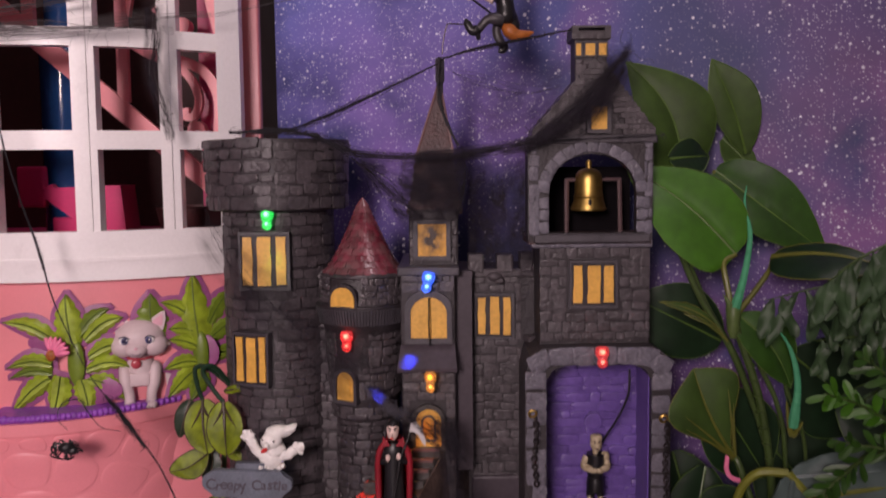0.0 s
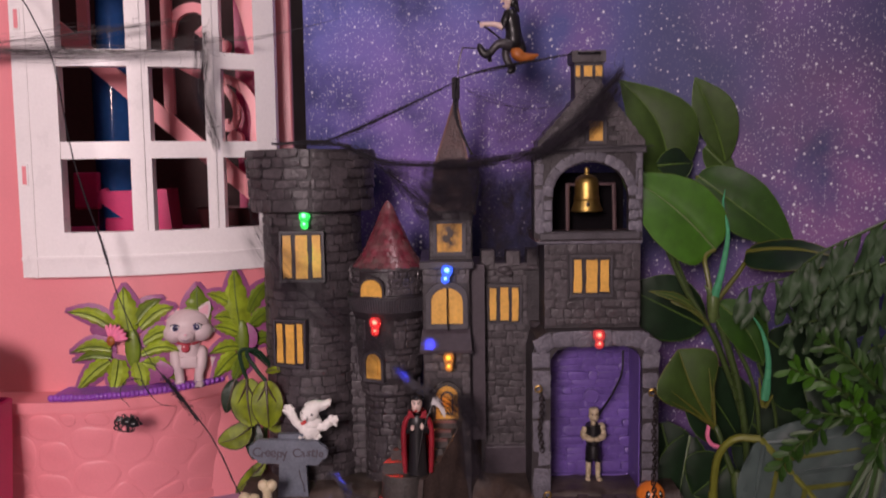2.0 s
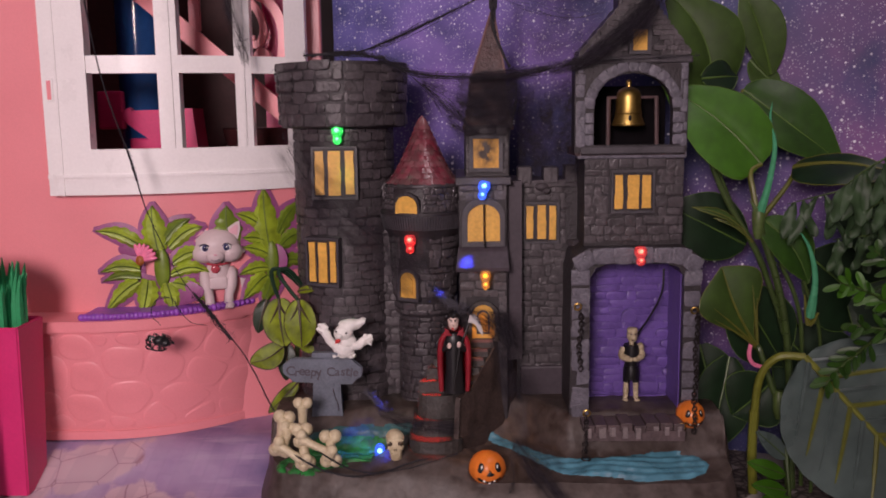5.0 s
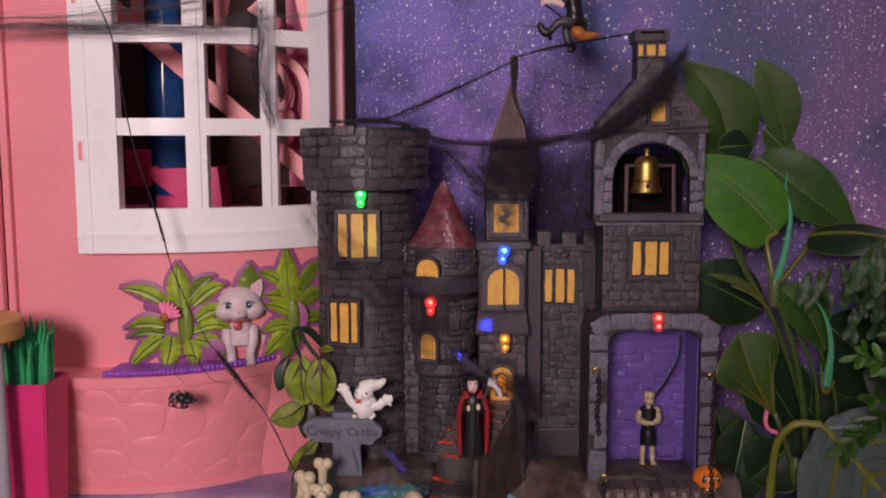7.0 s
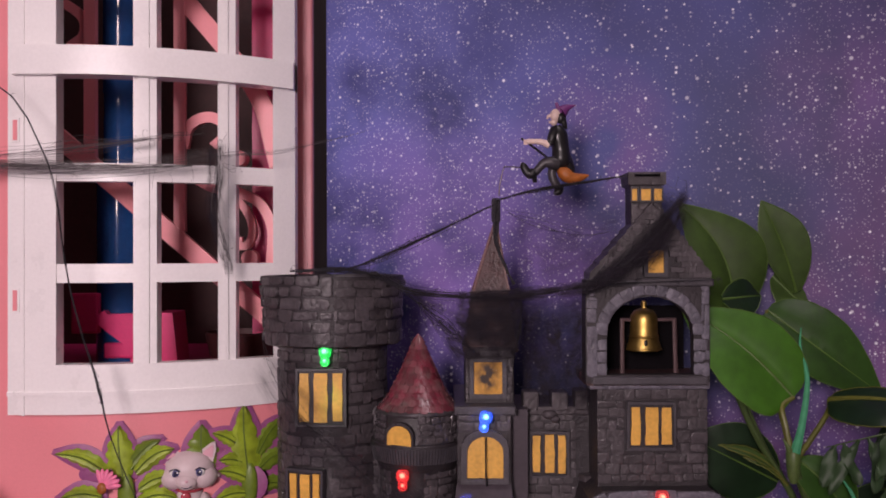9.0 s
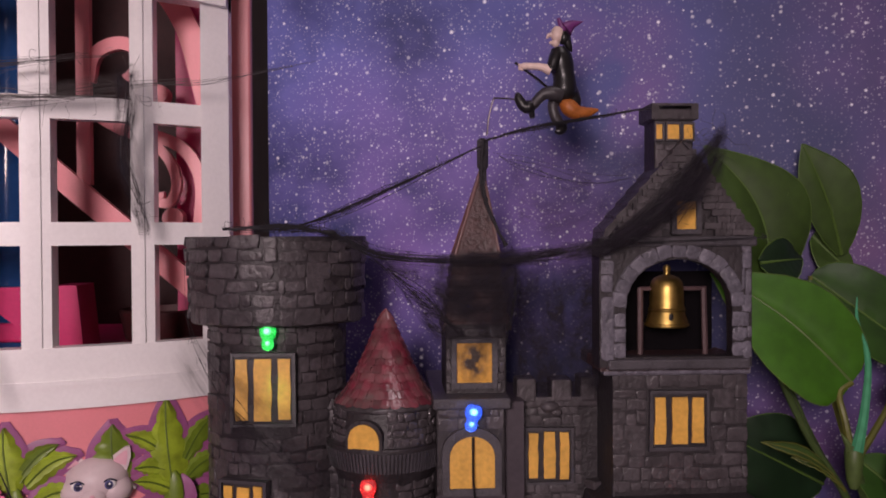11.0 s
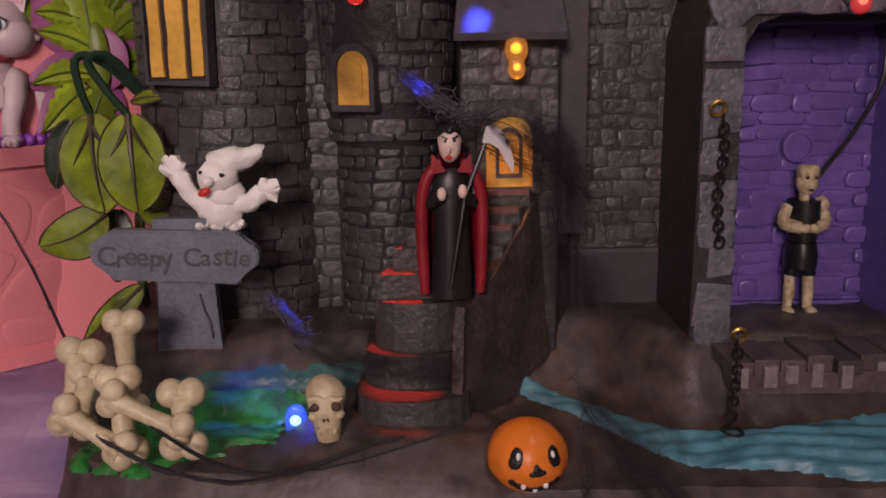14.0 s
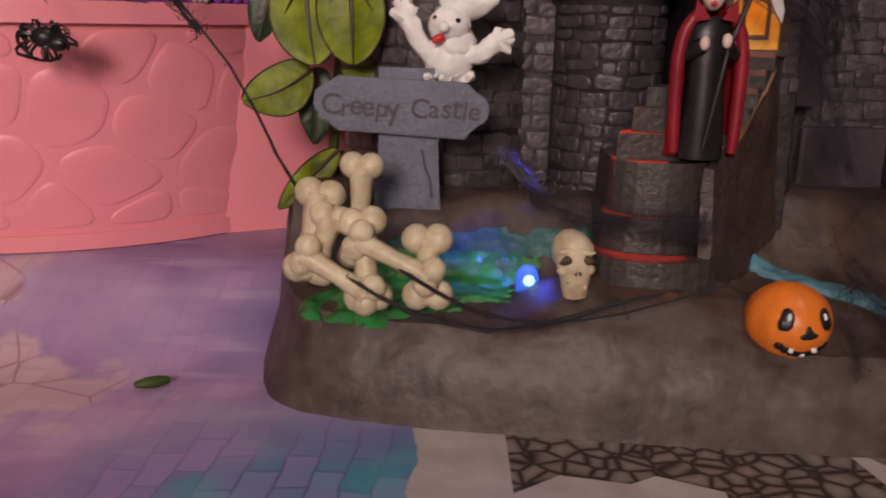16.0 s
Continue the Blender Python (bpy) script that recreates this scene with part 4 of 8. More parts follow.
def build_centre_tower():
    y = 275.5
    bm = box(B(), -13.5, 3.6, y, 322, 20, 110, 0.4)
    t = part("centre_tower", bm, MORTAR, castle, "square stone tower with a tall spire")
    stones(t, on_wall(y), -13.2, 3.4, 46, 79, 3.2, 4.6, STONE, ((-10.8, 0.4, 30, 67),), 0.36, seed=12)
    stones(t, on_wall(y), -13.2, 3.4, 86, 108.5, 3.2, 4.4, STONE, ((-12.3, 2.7, 80, 101.5),), 0.4, seed=13)
    part("cornice", box(B(), -14.4, 5.0, y - 1.6, 322, 107.6, 110.4, 0.5), TRIM, t)
    w = part("window", ring(B(), arched(-12.2, 2.6, 86.2, 103.2, 12, 0.8), arched(-10.4, 0.9, 88.0, 101.0, 12, 0.9), y - 1.6, y + 1), TRIM, t)
    part("pane", prism(B(), arched(-10.4, -4.85, 88.0, 101.0, 12, 1.0)[:2] + [(-4.85, 101.0)] + [(-4.75 - 5.65 * math.sin(k * math.pi / 16), 95.9 + 5.1 * math.cos(k * math.pi / 16)) for k in range(1, 9)], y - 1.0, y + 1), YELLOW, w)
    part("pane", prism(B(), [(-4.65, 88.0), (0.9, 88.0)] + [(-4.75 + 5.65 * math.cos(k * math.pi / 16), 95.9 + 5.1 * math.sin(k * math.pi / 16)) for k in range(0, 8)] + [(-4.65, 101.0)], y - 1.0, y + 1), YELLOW, w)
    aw = B()
    vs = [aw.verts.new(p) for p in ((-13.6, y, 86), (3.4, y, 86), (3.9, y - 5.2, 79.2), (-14.6, y - 5.2, 79.2), (-13.6, y, 84), (3.4, y, 84), (3.9, y - 5.0, 78.0), (-14.6, y - 5.0, 78.0))]
    for f in ((0, 1, 2, 3), (4, 7, 6, 5), (3, 2, 6, 7), (0, 3, 7, 4), (1, 5, 6, 2)):
        aw.faces.new([vs[i] for i in f])
    part("awning", aw, PANEL, t, "sloping plain awning under the arched window")
    # door at the head of the stairs
    d = part("door", ring(B(), arched(-10.6, 0.2, 52.4, 67, 10), arched(-9.2, -1.2, 53.4, 65.6, 10), y - 2.0, y + 1), STEP, t)
    part("door_leaf", prism(B(), arched(-9.2, -1.2, 53.4, 65.6, 10), y - 1.2, y + 1), YELLOW, d)
    part("inner_panel", ring(B(), arched(-7.5, -2.9, 55, 63.6, 10), arched(-6.9, -3.5, 55.7, 62.9, 10), y - 1.6, y - 1), TRIM, d)
    # upper shaft with a window, bell-cast skirt, spire, cap
    u = part("upper_shaft", box(B(), -10.8, 4.8, 281.5, 300, 110, 128, 0.4), MORTAR, t)
    stones(u, on_wall(281.5), -10.6, 4.6, 111, 127.5, 3.0, 4.2, STONE, ((-9.4, 2.4, 111.8, 124.6),), 0.4, seed=14, joined=True)
    w = part("window", ring(B(), rect(-9.4, 2.4, 111.8, 124.6), rect(-8.0, 1.0, 113.2, 123.4), 280.2, 282.5), TRIM, u)
    part("pane", box(B(), -8.0, 1.0, 280.9, 282.0, 113.2, 123.4), STAINED, w, "yellow pane with a dark brown smear")
    sk = B()
    rows = []
    for h, z in ((8.4, 126.4), (8.6, 127.4), (7.9, 130), (6.7, 136), (5.8, 146)):
        rows.append([sk.verts.new((-2.6 + sx * h * (1 + (0.04 if z < 128 else 0)), 290.5 + sy * h, z)) for sx, sy in ((-1, -1), (1, -1), (1, 1), (-1, 1))])
    for a, b in zip(rows, rows[1:]):
        for k in range(4):
            sk.faces.new((a[k], a[(k + 1) % 4], b[(k + 1) % 4], b[k]))
    sk.faces.new(rows[-1])
    sp = part("spire_skirt", sk, BROWN_ROOF, t, "dark brown ribbed roof skirt")
    for k in range(6):
        z = 128.5 + 3 * k
        h = float(np.interp(z, [126, 130, 136, 146], [8.6, 7.9, 6.7, 5.8])) + 0.25
        part("roof_course", box(B(), -2.6 - h, -2.6 + h, 290.5 - h, 290.5 + h, z, z + 2.2, 0.4), BROWN_ROOF, sp)
    spire = B()
    top = spire.verts.new((-0.6, 288, 169))
    base = [spire.verts.new((-2.2 + sx * 5.6, 290 + sy * 5.6, 146)) for sx, sy in ((-1, -1), (1, -1), (1, 1), (-1, 1))]
    for k in range(4):
        spire.faces.new((base[k], base[(k + 1) % 4], top))
    s = part("spire", spire, BROWN_ROOF, t, "tall brown pointed spire with reddish ribs")
    for sx, sy in ((-1, -1), (1, -1), (1, 1), (-1, 1)):
        part("rib", tube(B(), [(-2.2 + sx * 5.7, 290 + sy * 5.7, 146), (-0.6, 288, 169)], 0.42), ROOF_RIB, s)
    part("cap", revolve(B(), -0.4, 287.8, [(1.1, 164), (1.0, 168), (1.5, 168.6), (1.5, 175.5), (0.8, 176.2)], 14), TRIM, s, "dark metal cap tube", smooth=True)
    led(-4.2, 272.0, 109.2, LENS_BLUE, CORE_BLUE, "lit blue bulb above the arched window", 0.22, 6.6)
    led(-4.4, 271.2, 78.2, LENS_AMBER, CORE_AMBER, "lit amber bulb above the door", 0.0, 6.6, 1.7)
    part("bulb_wire", tube(B(), curve_pts([(-4.4, 272.6, 86), (-4.7, 272.2, 92), (-4.6, 273, 101)], 8), 0.25), BLACK, t)


def build_middle_wall():
    y = 286.0
    t = part("middle_wall", box(B(), 7.6, 31, y, 312, 18, 108, 0.4), MORTAR, castle, "tall stone curtain wall with a broken top")
    stones(t, on_wall(y), 9.0, 25.2, 38, 106, 3.2, 4.4, STONE, ((9.4, 23.4, 85.4, 100.6),), 0.5, seed=21)
    stones(t, on_wall(y + 1.6), 25.4, 30.8, 40, 110, 3.4, 3.4, STONE, (), 0.9, seed=22)
    for x0, x1, h in ((8, 13.2, 113.2), (17.2, 22.6, 113.0), (24.8, 29.0, 113.6)):
        part("merlon", box(B(), x0, x1, y - 0.8, y + 7, 107, h, 0.6), STONE, t)
    part("coping", box(B(), 7.8, 29.4, y - 0.6, y + 6, 105.5, 108.4, 0.6), STONE, t)
    barred_window(t, 10.8, 22.0, 86.8, 99.2, y - 0.4, seed=3)
    part("gargoyle", ball(ball(B(), 16.5, y - 1.4, 106.0, 2.6, 1.6, 1.5, 10), 18.2, y - 1.6, 104.6, 1.6, 1.2, 1.2, 8), STONE, t, "small weathered stone lump", smooth=True)
    part("corbel", turn_about(box(B(), 25, 31, y - 4.2, y, 84.8, 87.0, 0.5), 28, y, 0.5), STONE, t)
    part("plain_panel", box(B(), 3.7, 9.0, 279.5, 310, 44, 108.5), PANEL, castle, "plain shaded panel between the towers")
    part("plaster_foot", box(B(), 8.6, 26, y - 1.2, y + 2, 22, 40, 1.0), PANEL, t)


def build_right_tower():
    y = 270.0
    shaft = part("bell_tower", box(B(), 29.4, 63.2, y, 292, 80, 119, 0.4), MORTAR, castle, "square stone bell tower with a gabled roof")
    stones(shaft, on_wall(y), 29.4, 63.2, 88, 117.6, 3.2, 5.0, STONE, ((37.8, 53.8, 97.8, 112.6),), 0.42, seed=31)
    barred_window(shaft, 39.2, 52.4, 99.2, 111.2, y - 0.5, seed=4)
    # bell storey: an open box with an arched front
    y0 = 267.2
    outer = [(25.6, 118.6), (63.2, 118.6)] + [(63.2, 118.6 + 31.4 * k / 6) for k in range(1, 7)] + [(63.2 - 37.6 * k / 8, 150.4) for k in range(1, 8)] + [(25.6, 150 - 31.4 * k / 6) for k in range(0, 6)]
    n = len(outer)
    inner = []
    for x, z in outer:
        ix = 32.0 + (x - 25.6) / 37.6 * 26.4
        iz = 121.0 + (z - 118.6) / 31.8 * 24.4
        if iz > 134:
            a = math.atan2((z - 134) * 1.0, (x - 44.4) * 1.0)
            ix, iz = 45.2 + 13.2 * math.cos(a), 133.2 + 11.6 * math.sin(a)
        inner.append((ix, iz))
    b = part("bell_storey", ring(B(), outer, inner, y0, y0 + 4), MORTAR, castle, "arched stone bell storey")
    part("side_wall", box(B(), 25.6, 28, y0 + 4, 275, 118.6, 150), MORTAR, b)
    part("side_wall", box(B(), 60.8, 63.2, y0 + 4, 275, 118.6, 150), MORTAR, b)
    part("bell_floor", box(B(), 26, 63, y0 + 1, 290, 117.6, 120.2), BROWN_ROOF, b)
    part("sill", box(B(), 27.5, 62.4, y0 - 1.2, y0 + 4, 118.0, 120.6, 0.5), TRIM, b)
    part("string_course", box(B(), 26.8, 63.6, y - 1.6, y + 2, 116.4, 118.8, 0.5), ARCH, b)
    stones(b, on_wall(y0), 25.8, 29.2, 121, 149, 4.2, 4.0, ARCH, (), 0.5, seed=33)
    stones(b, on_wall(y0), 60.6, 63.0, 121, 149, 4.2, 3.4, ARCH, (), 0.5, seed=34)
    me = STONES[ARCH.name]
    at = origin(b)
    r = random.Random(35)

    def voussoir(parent, x, z, a, w, h, d, yy):
        ob = new("stone", r.choice(me))
        ob.parent = parent
        ob.matrix_basis = Matrix.Translation(Vector((x, yy, z)) * 0.001 - at) @ Matrix.Rotation(a, 4, "Y") @ Matrix.Diagonal((w * 0.001, d * 0.001, h * 0.001, 1))

    for k in range(13):
        a = math.pi * (k + 0.5) / 13
        voussoir(b, 45.0 + 14.7 * math.cos(a), 133.4 + 13.4 * math.sin(a), math.pi / 2 - a, 3.7, 3.6, 0.75, y0)
    for k in range(3):
        for x in (30.4, 59.6):
            voussoir(b, x, 122.8 + 3.7 * k, 0, 3.0, 3.6, 0.7, y0)
    # bell on its stand
    frame_ = part("bell_stand", tube(tube(B(), [(38.9, 279, 120), (38.9, 279, 137)], 0.75), [(55.8, 279, 120), (55.4, 279, 137)], 0.75), STAND, b, "thin dark bell stand")
    part("crossbar", tube(B(), [(38.4, 279, 136.9), (56.0, 279, 136.9)], 0.55), STAND, frame_)
    # sheet added behind the bell to give the opening its dark shade
    part("back_panel", box(B(), 29, 60.5, 287, 288.4, 119, 141), SHADE, b, "added black sheet for the shade in the bell storey")
    bell = part("bell", revolve(B(), 45.8, 279, [(4.19, 127.4), (5.00, 127.2), (5.37, 127.9), (5.23, 128.8), (4.73, 130.2), (4.50, 131.1), (4.69, 131.4), (4.69, 131.8), (4.41, 132.0), (4.46, 132.4), (4.32, 132.7), (4.28, 134.8), (4.23, 137.0), (3.91, 138.6), (3.09, 139.7), (1.73, 140.3), (0.91, 140.5), (0.77, 141.2), (1.05, 141.9), (0.86, 142.7), (0.18, 143.1)], 32), BRASS, b, "small golden metal bell", smooth=True)
    part("rim_band", revolve(B(), 45.8, 279, [(5.28, 127.3), (5.60, 127.6), (5.60, 128.0), (5.19, 128.3)], 32), BRASS, bell, smooth=True)
    part("clapper", ball(B(), 45.4, 274.1, 129.9, 0.6, 0.4, 1.1, 10), BLACK, bell, smooth=True)
    # gable roof and turret chimney
    g = part("gable", prism(B(), [(29.2, 150), (64.2, 150), (48.5, 168), (44.5, 168)], 268.6, 279), MORTAR, castle, "steep grey gable with a small yellow window")
    rs = random.Random(36)
    for q in range(13):
        z0 = 150.4 + 1.62 * q
        wide = 17.6 * (1 - (z0 - 150.4) / 23.4)
        x = 46.6 - wide
        while x < 46.6 + wide - 0.6:
            x1 = min(x + rs.uniform(3.0, 5.4), 46.6 + wide)
            if not (x1 > 43.6 and x < 50.4 and z0 < 159.8):
                part("slate", box(B(), x, x1 - 0.07, 267.2 + rs.uniform(0, 0.1), 269, z0 + rs.uniform(-0.06, 0.06), z0 + 1.52), STONE, g)
            x = x1
    for sx, x_low in ((-1, 27.0), (1, 64.0)):
        bm = prism(B(), [(46.5, 171.2), (x_low, 149.2), (x_low, 151.2), (46.5, 173.4)] if sx < 0 else [(46.5, 171.2), (46.5, 173.4), (x_low, 151.2), (x_low, 149.2)], 268.2, 280)
        rf = part("roof_slope", bm, STONE, castle, "grey slate roof slope")
        for k in range(7):
            f = k / 7.0
            x, z = 46.5 + (x_low - 46.5) * (f + 0.14), 173.4 + (151.2 - 173.4) * (f + 0.14)
            part("slate_course", prism(B(), [(x, z + 0.1), (x, z + 0.9), (x - sx * 2.9, z + 3.6), (x - sx * 2.9, z + 2.8)], 267.4, 280), STONE, rf)
    part("eave_beam", box(B(), 25.6, 64.4, 266.4, 272, 147.8, 150.2, 0.5), TRIM, g)
    w = part("window", ring(B(), rect(43.4, 50.6, 150.8, 160.0), rect(44.6, 49.4, 152.0, 158.8), 266.9, 269), TRIM, g)
    part("pane", box(B(), 44.6, 49.4, 267.6, 268.8, 152.0, 158.8), YELLOW, w)
    c = part("chimney", box(B(), 40.2, 49.8, 270.5, 280, 160, 180.5, 0.5), MORTAR, castle, "small stone turret chimney with lit windows")
    stones(c, on_wall(270.5), 40.4, 49.6, 164, 173, 2.4, 3.4, STONE, (), 0.5, seed=38, joined=True)
    part("chimney_top", ring(B(), rect(39.2, 50.8, 179.0, 182.8), rect(41.0, 49.0, 180.0, 182.2), 269.4, 281), STONE, c)
    part("chimney_band", box(B(), 39.5, 50.5, 269.8, 281, 178.6, 181.6, 0.5), STONE, c)
    for x0, x1 in ((40.4, 42.0), (43.2, 46.2), (47.2, 49.6)):
        part("window_frame", ring(B(), rect(x0 - 0.4, x1 + 0.4, 173.6, 178.2), rect(x0, x1, 174.1, 177.7), 269.7, 271), TRIM, c)
        part("pane", box(B(), x0, x1, 270.1, 271, 174.1, 177.7, 0.1), YELLOW, c)
    # gate: battered piers, rough arch, purple inner wall
    y1 = 264.0
    outer = [(24.0, 26), (24.4, 78), (26.0, 84), (30.0, 86.6), (63.0, 86.8), (67.0, 84.0), (68.4, 78), (68.6, 26)]
    inner = [(30.8, 26), (30.8, 76.6), (32.8, 79.8), (37.0, 81.2), (56.4, 81.2), (60.6, 79.8), (62.6, 76.6), (62.6, 26)]
    bm = B()
    lp = [[bm.verts.new((x, yy, z)) for x, z in p] for p in (outer, inner) for yy in (y1, 296)]
    for k in range(7):
        bm.faces.new((lp[0][k], lp[0][k + 1], lp[2][k + 1], lp[2][k])), bm.faces.new((lp[1][k], lp[1][k + 1], lp[3][k + 1], lp[3][k]))
        bm.faces.new((lp[0][k], lp[1][k], lp[1][k + 1], lp[0][k + 1])), bm.faces.new((lp[2][k], lp[2][k + 1], lp[3][k + 1], lp[3][k]))
    gate = part("gate_arch", bm, MORTAR, castle, "rough grey stone gate arch")
    stones(gate, on_wall(y1), 24.4, 30.9, 27, 73, 5.6, 13.0, ARCH, (), 0.5, seed=41)
    stones(gate, on_wall(y1), 62.5, 68.4, 27, 73, 5.6, 13.0, ARCH, (), 0.5, seed=42)
    at = origin(gate)
    for x, z, a, w_, h_ in ((27.4, 76.8, 0.0, 6.2, 5.4), (28.6, 82.4, -0.45, 6.8, 5.8), (35.0, 84.0, -0.06, 7.2, 5.6), (41.8, 84.1, 0.02, 6.6, 5.6), (48.6, 84.2, -0.03, 7.0, 5.6),
                            (55.2, 84.1, 0.04, 6.6, 5.4), (61.2, 83.6, 0.15, 6.4, 5.6), (65.6, 81.2, 0.5, 5.6, 5.6), (65.5, 76.2, 0.04, 5.8, 5.2)):
        voussoir(gate, x, z, a, w_ * 1.08, h_ * 1.08, 1.1, y1)
    part("emblem", ball(ball(B(), 47, 262.2, 84.2, 2.2, 1.4, 2.2, 10), 47, 261.6, 82.0, 1.4, 1.0, 1.2, 8), ARCH, gate, "small moulded stone face over the gate", smooth=True)
    pw = part("inner_wall", box(B(), 30.2, 63.2, 284, 290, 24, 83), PURPLE, castle, "purple painted inner wall behind the gate")
    stones(pw, on_wall(284), 30.4, 63.0, 28, 82.4, 3.1, 7.0, PURPLE, (), 1.0, gap=0.02, seed=43)
    part("side_reveal", box(B(), 30.6, 31.2, 267, 284, 24, 78), PURPLE, pw)
    part("side_reveal", box(B(), 62.2, 62.8, 267, 284, 24, 78), PURPLE, pw)
    plug = part("round_plug", turn_about(revolve(B(), 0, 0, [(2.9, 0), (2.9, 1.4), (2.3, 1.5), (2.3, 1.0)], 24), 0, 0, 0), PURPLE, pw)
    plug.matrix_basis = Matrix.Translation(Vector((48.2, 283.2, 58.6)) * 0.001 - at) @ Matrix.Rotation(math.pi / 2, 4, "X") @ Matrix.Translation(at)
    part("threshold", box(B(), 31.4, 62.0, 281.6, 283.6, 26, 29.6, 0.3), PURPLE, pw)
    led(47.2, 262.0, 87.4, LENS_RED, CORE_RED, "lit red bulb over the gate", 0.0, 6.6)


def build_bridge():
    r = random.Random(51)
    bm = B()
    slab(bm, [(28.2, 254), (61.4, 253), (62.4, 286), (31, 286)], 22.5, 26.0)
    d = part("drawbridge", bm, WOOD, castle, "lowered plank drawbridge with splintered ends")
    x = 27.4
    while x < 60.5:
        w = r.uniform(3.2, 5.6)
        fy = 252.6 + r.uniform(-0.8, 1.6)
        pl = box(B(), x + 0.12, min(x + w, 62.4) - 0.12, fy, 285, 25.6, 28.2 + r.uniform(-0.3, 0.4), 0.25)
        p = part("plank", pl, WOOD, d)
        for k in range(r.randint(1, 2)):
            ex = x + 0.4 + r.random() * max(0.4, w - 2.6)
            part("splinter", box(B(), ex, ex + r.uniform(1.0, 1.9), fy - r.uniform(0.3, 0.9), fy + 0.6, 23.4 + r.uniform(0, 1.2), 27.4, 0.2), WOOD_END, p)
        x += w

    def chain(x, y, z0, z1, wob):
        n = int((z0 - z1) / 1.3)
        c = thing("chain", x, y, z1, "thin dark metal chain hanging from a brass eye", "chain", "castle chains")
        for k in range(n):
            cx = x + wob * math.sin(k * 0.5)
            a = [(math.cos(q * math.pi / 4) * 0.75, math.sin(q * math.pi / 4) * 1.0) for q in range(9)]
            if k % 2:
                pts = [(cx + u, y, z0 - 1.3 * k + v) for u, v in a]
            else:
                pts = [(cx + u * 0.35, y + u * 0.9, z0 - 1.3 * k + v) for u, v in a]
            part("link", tube(B(), pts, 0.27, 5), DARK_METAL, c)
        return c

    def eye(x, y, z):
        pts = [(x + 1.15 * math.cos(k * math.pi / 6), y - 0.4 * math.sin(k * math.pi / 6), z + 1.15 * math.sin(k * math.pi / 6)) for k in range(13)]
        part("brass_eye", tube(B(), pts, 0.34, 6), BRASS, castle, "small brass screw eye", smooth=True)

    chain(27.2, 261.6, 65.0, 43.5, 0.35)
    chain(65.6, 257.6, 64.5, 22.5, 0.3)
    chain(28.0, 252.6, 31.0, 17.6, 0.3)
    eye(26.4, 262, 67.0), eye(65.2, 259.4, 65.8), eye(28.4, 253.2, 32.6), eye(60.6, 254.6, 27.0)
    foot = tube(B(), curve_pts([(26.2, 252.4, 17.2), (27.4, 250.8, 17.0), (29.4, 251.6, 16.8), (28.6, 253.4, 17.2), (26.8, 253.2, 17.0)], 14), 0.28, 5)
    part("chain_tail", foot, DARK_METAL, castle)
    part("cord", tube(B(), curve_pts([(57.6, 272, 78), (57.2, 272, 70), (54.2, 275, 61), (50.6, 278.6, 53.4), (48.6, 279.4, 48)], 20), 0.38, 6), BLACK, castle, "thin black twisted cord", smooth=True)


def rounded_front(cx, half, y_front, y_back, n=10):
    pts = [(cx + half, y_back), (cx - half, y_back)]
    for k in range(n + 1):
        a = math.pi + math.pi * k / n
        pts.append((cx + half * math.cos(a), y_front + 5 + 5 * math.sin(a)))
    return pts


def cheek(y):
    """x of the right side of the stairs at depth y."""
    return float(np.interp(y, [254.0, 259.5, 277, 287], [-13.4, -12.6, 4.0, 9.2]))


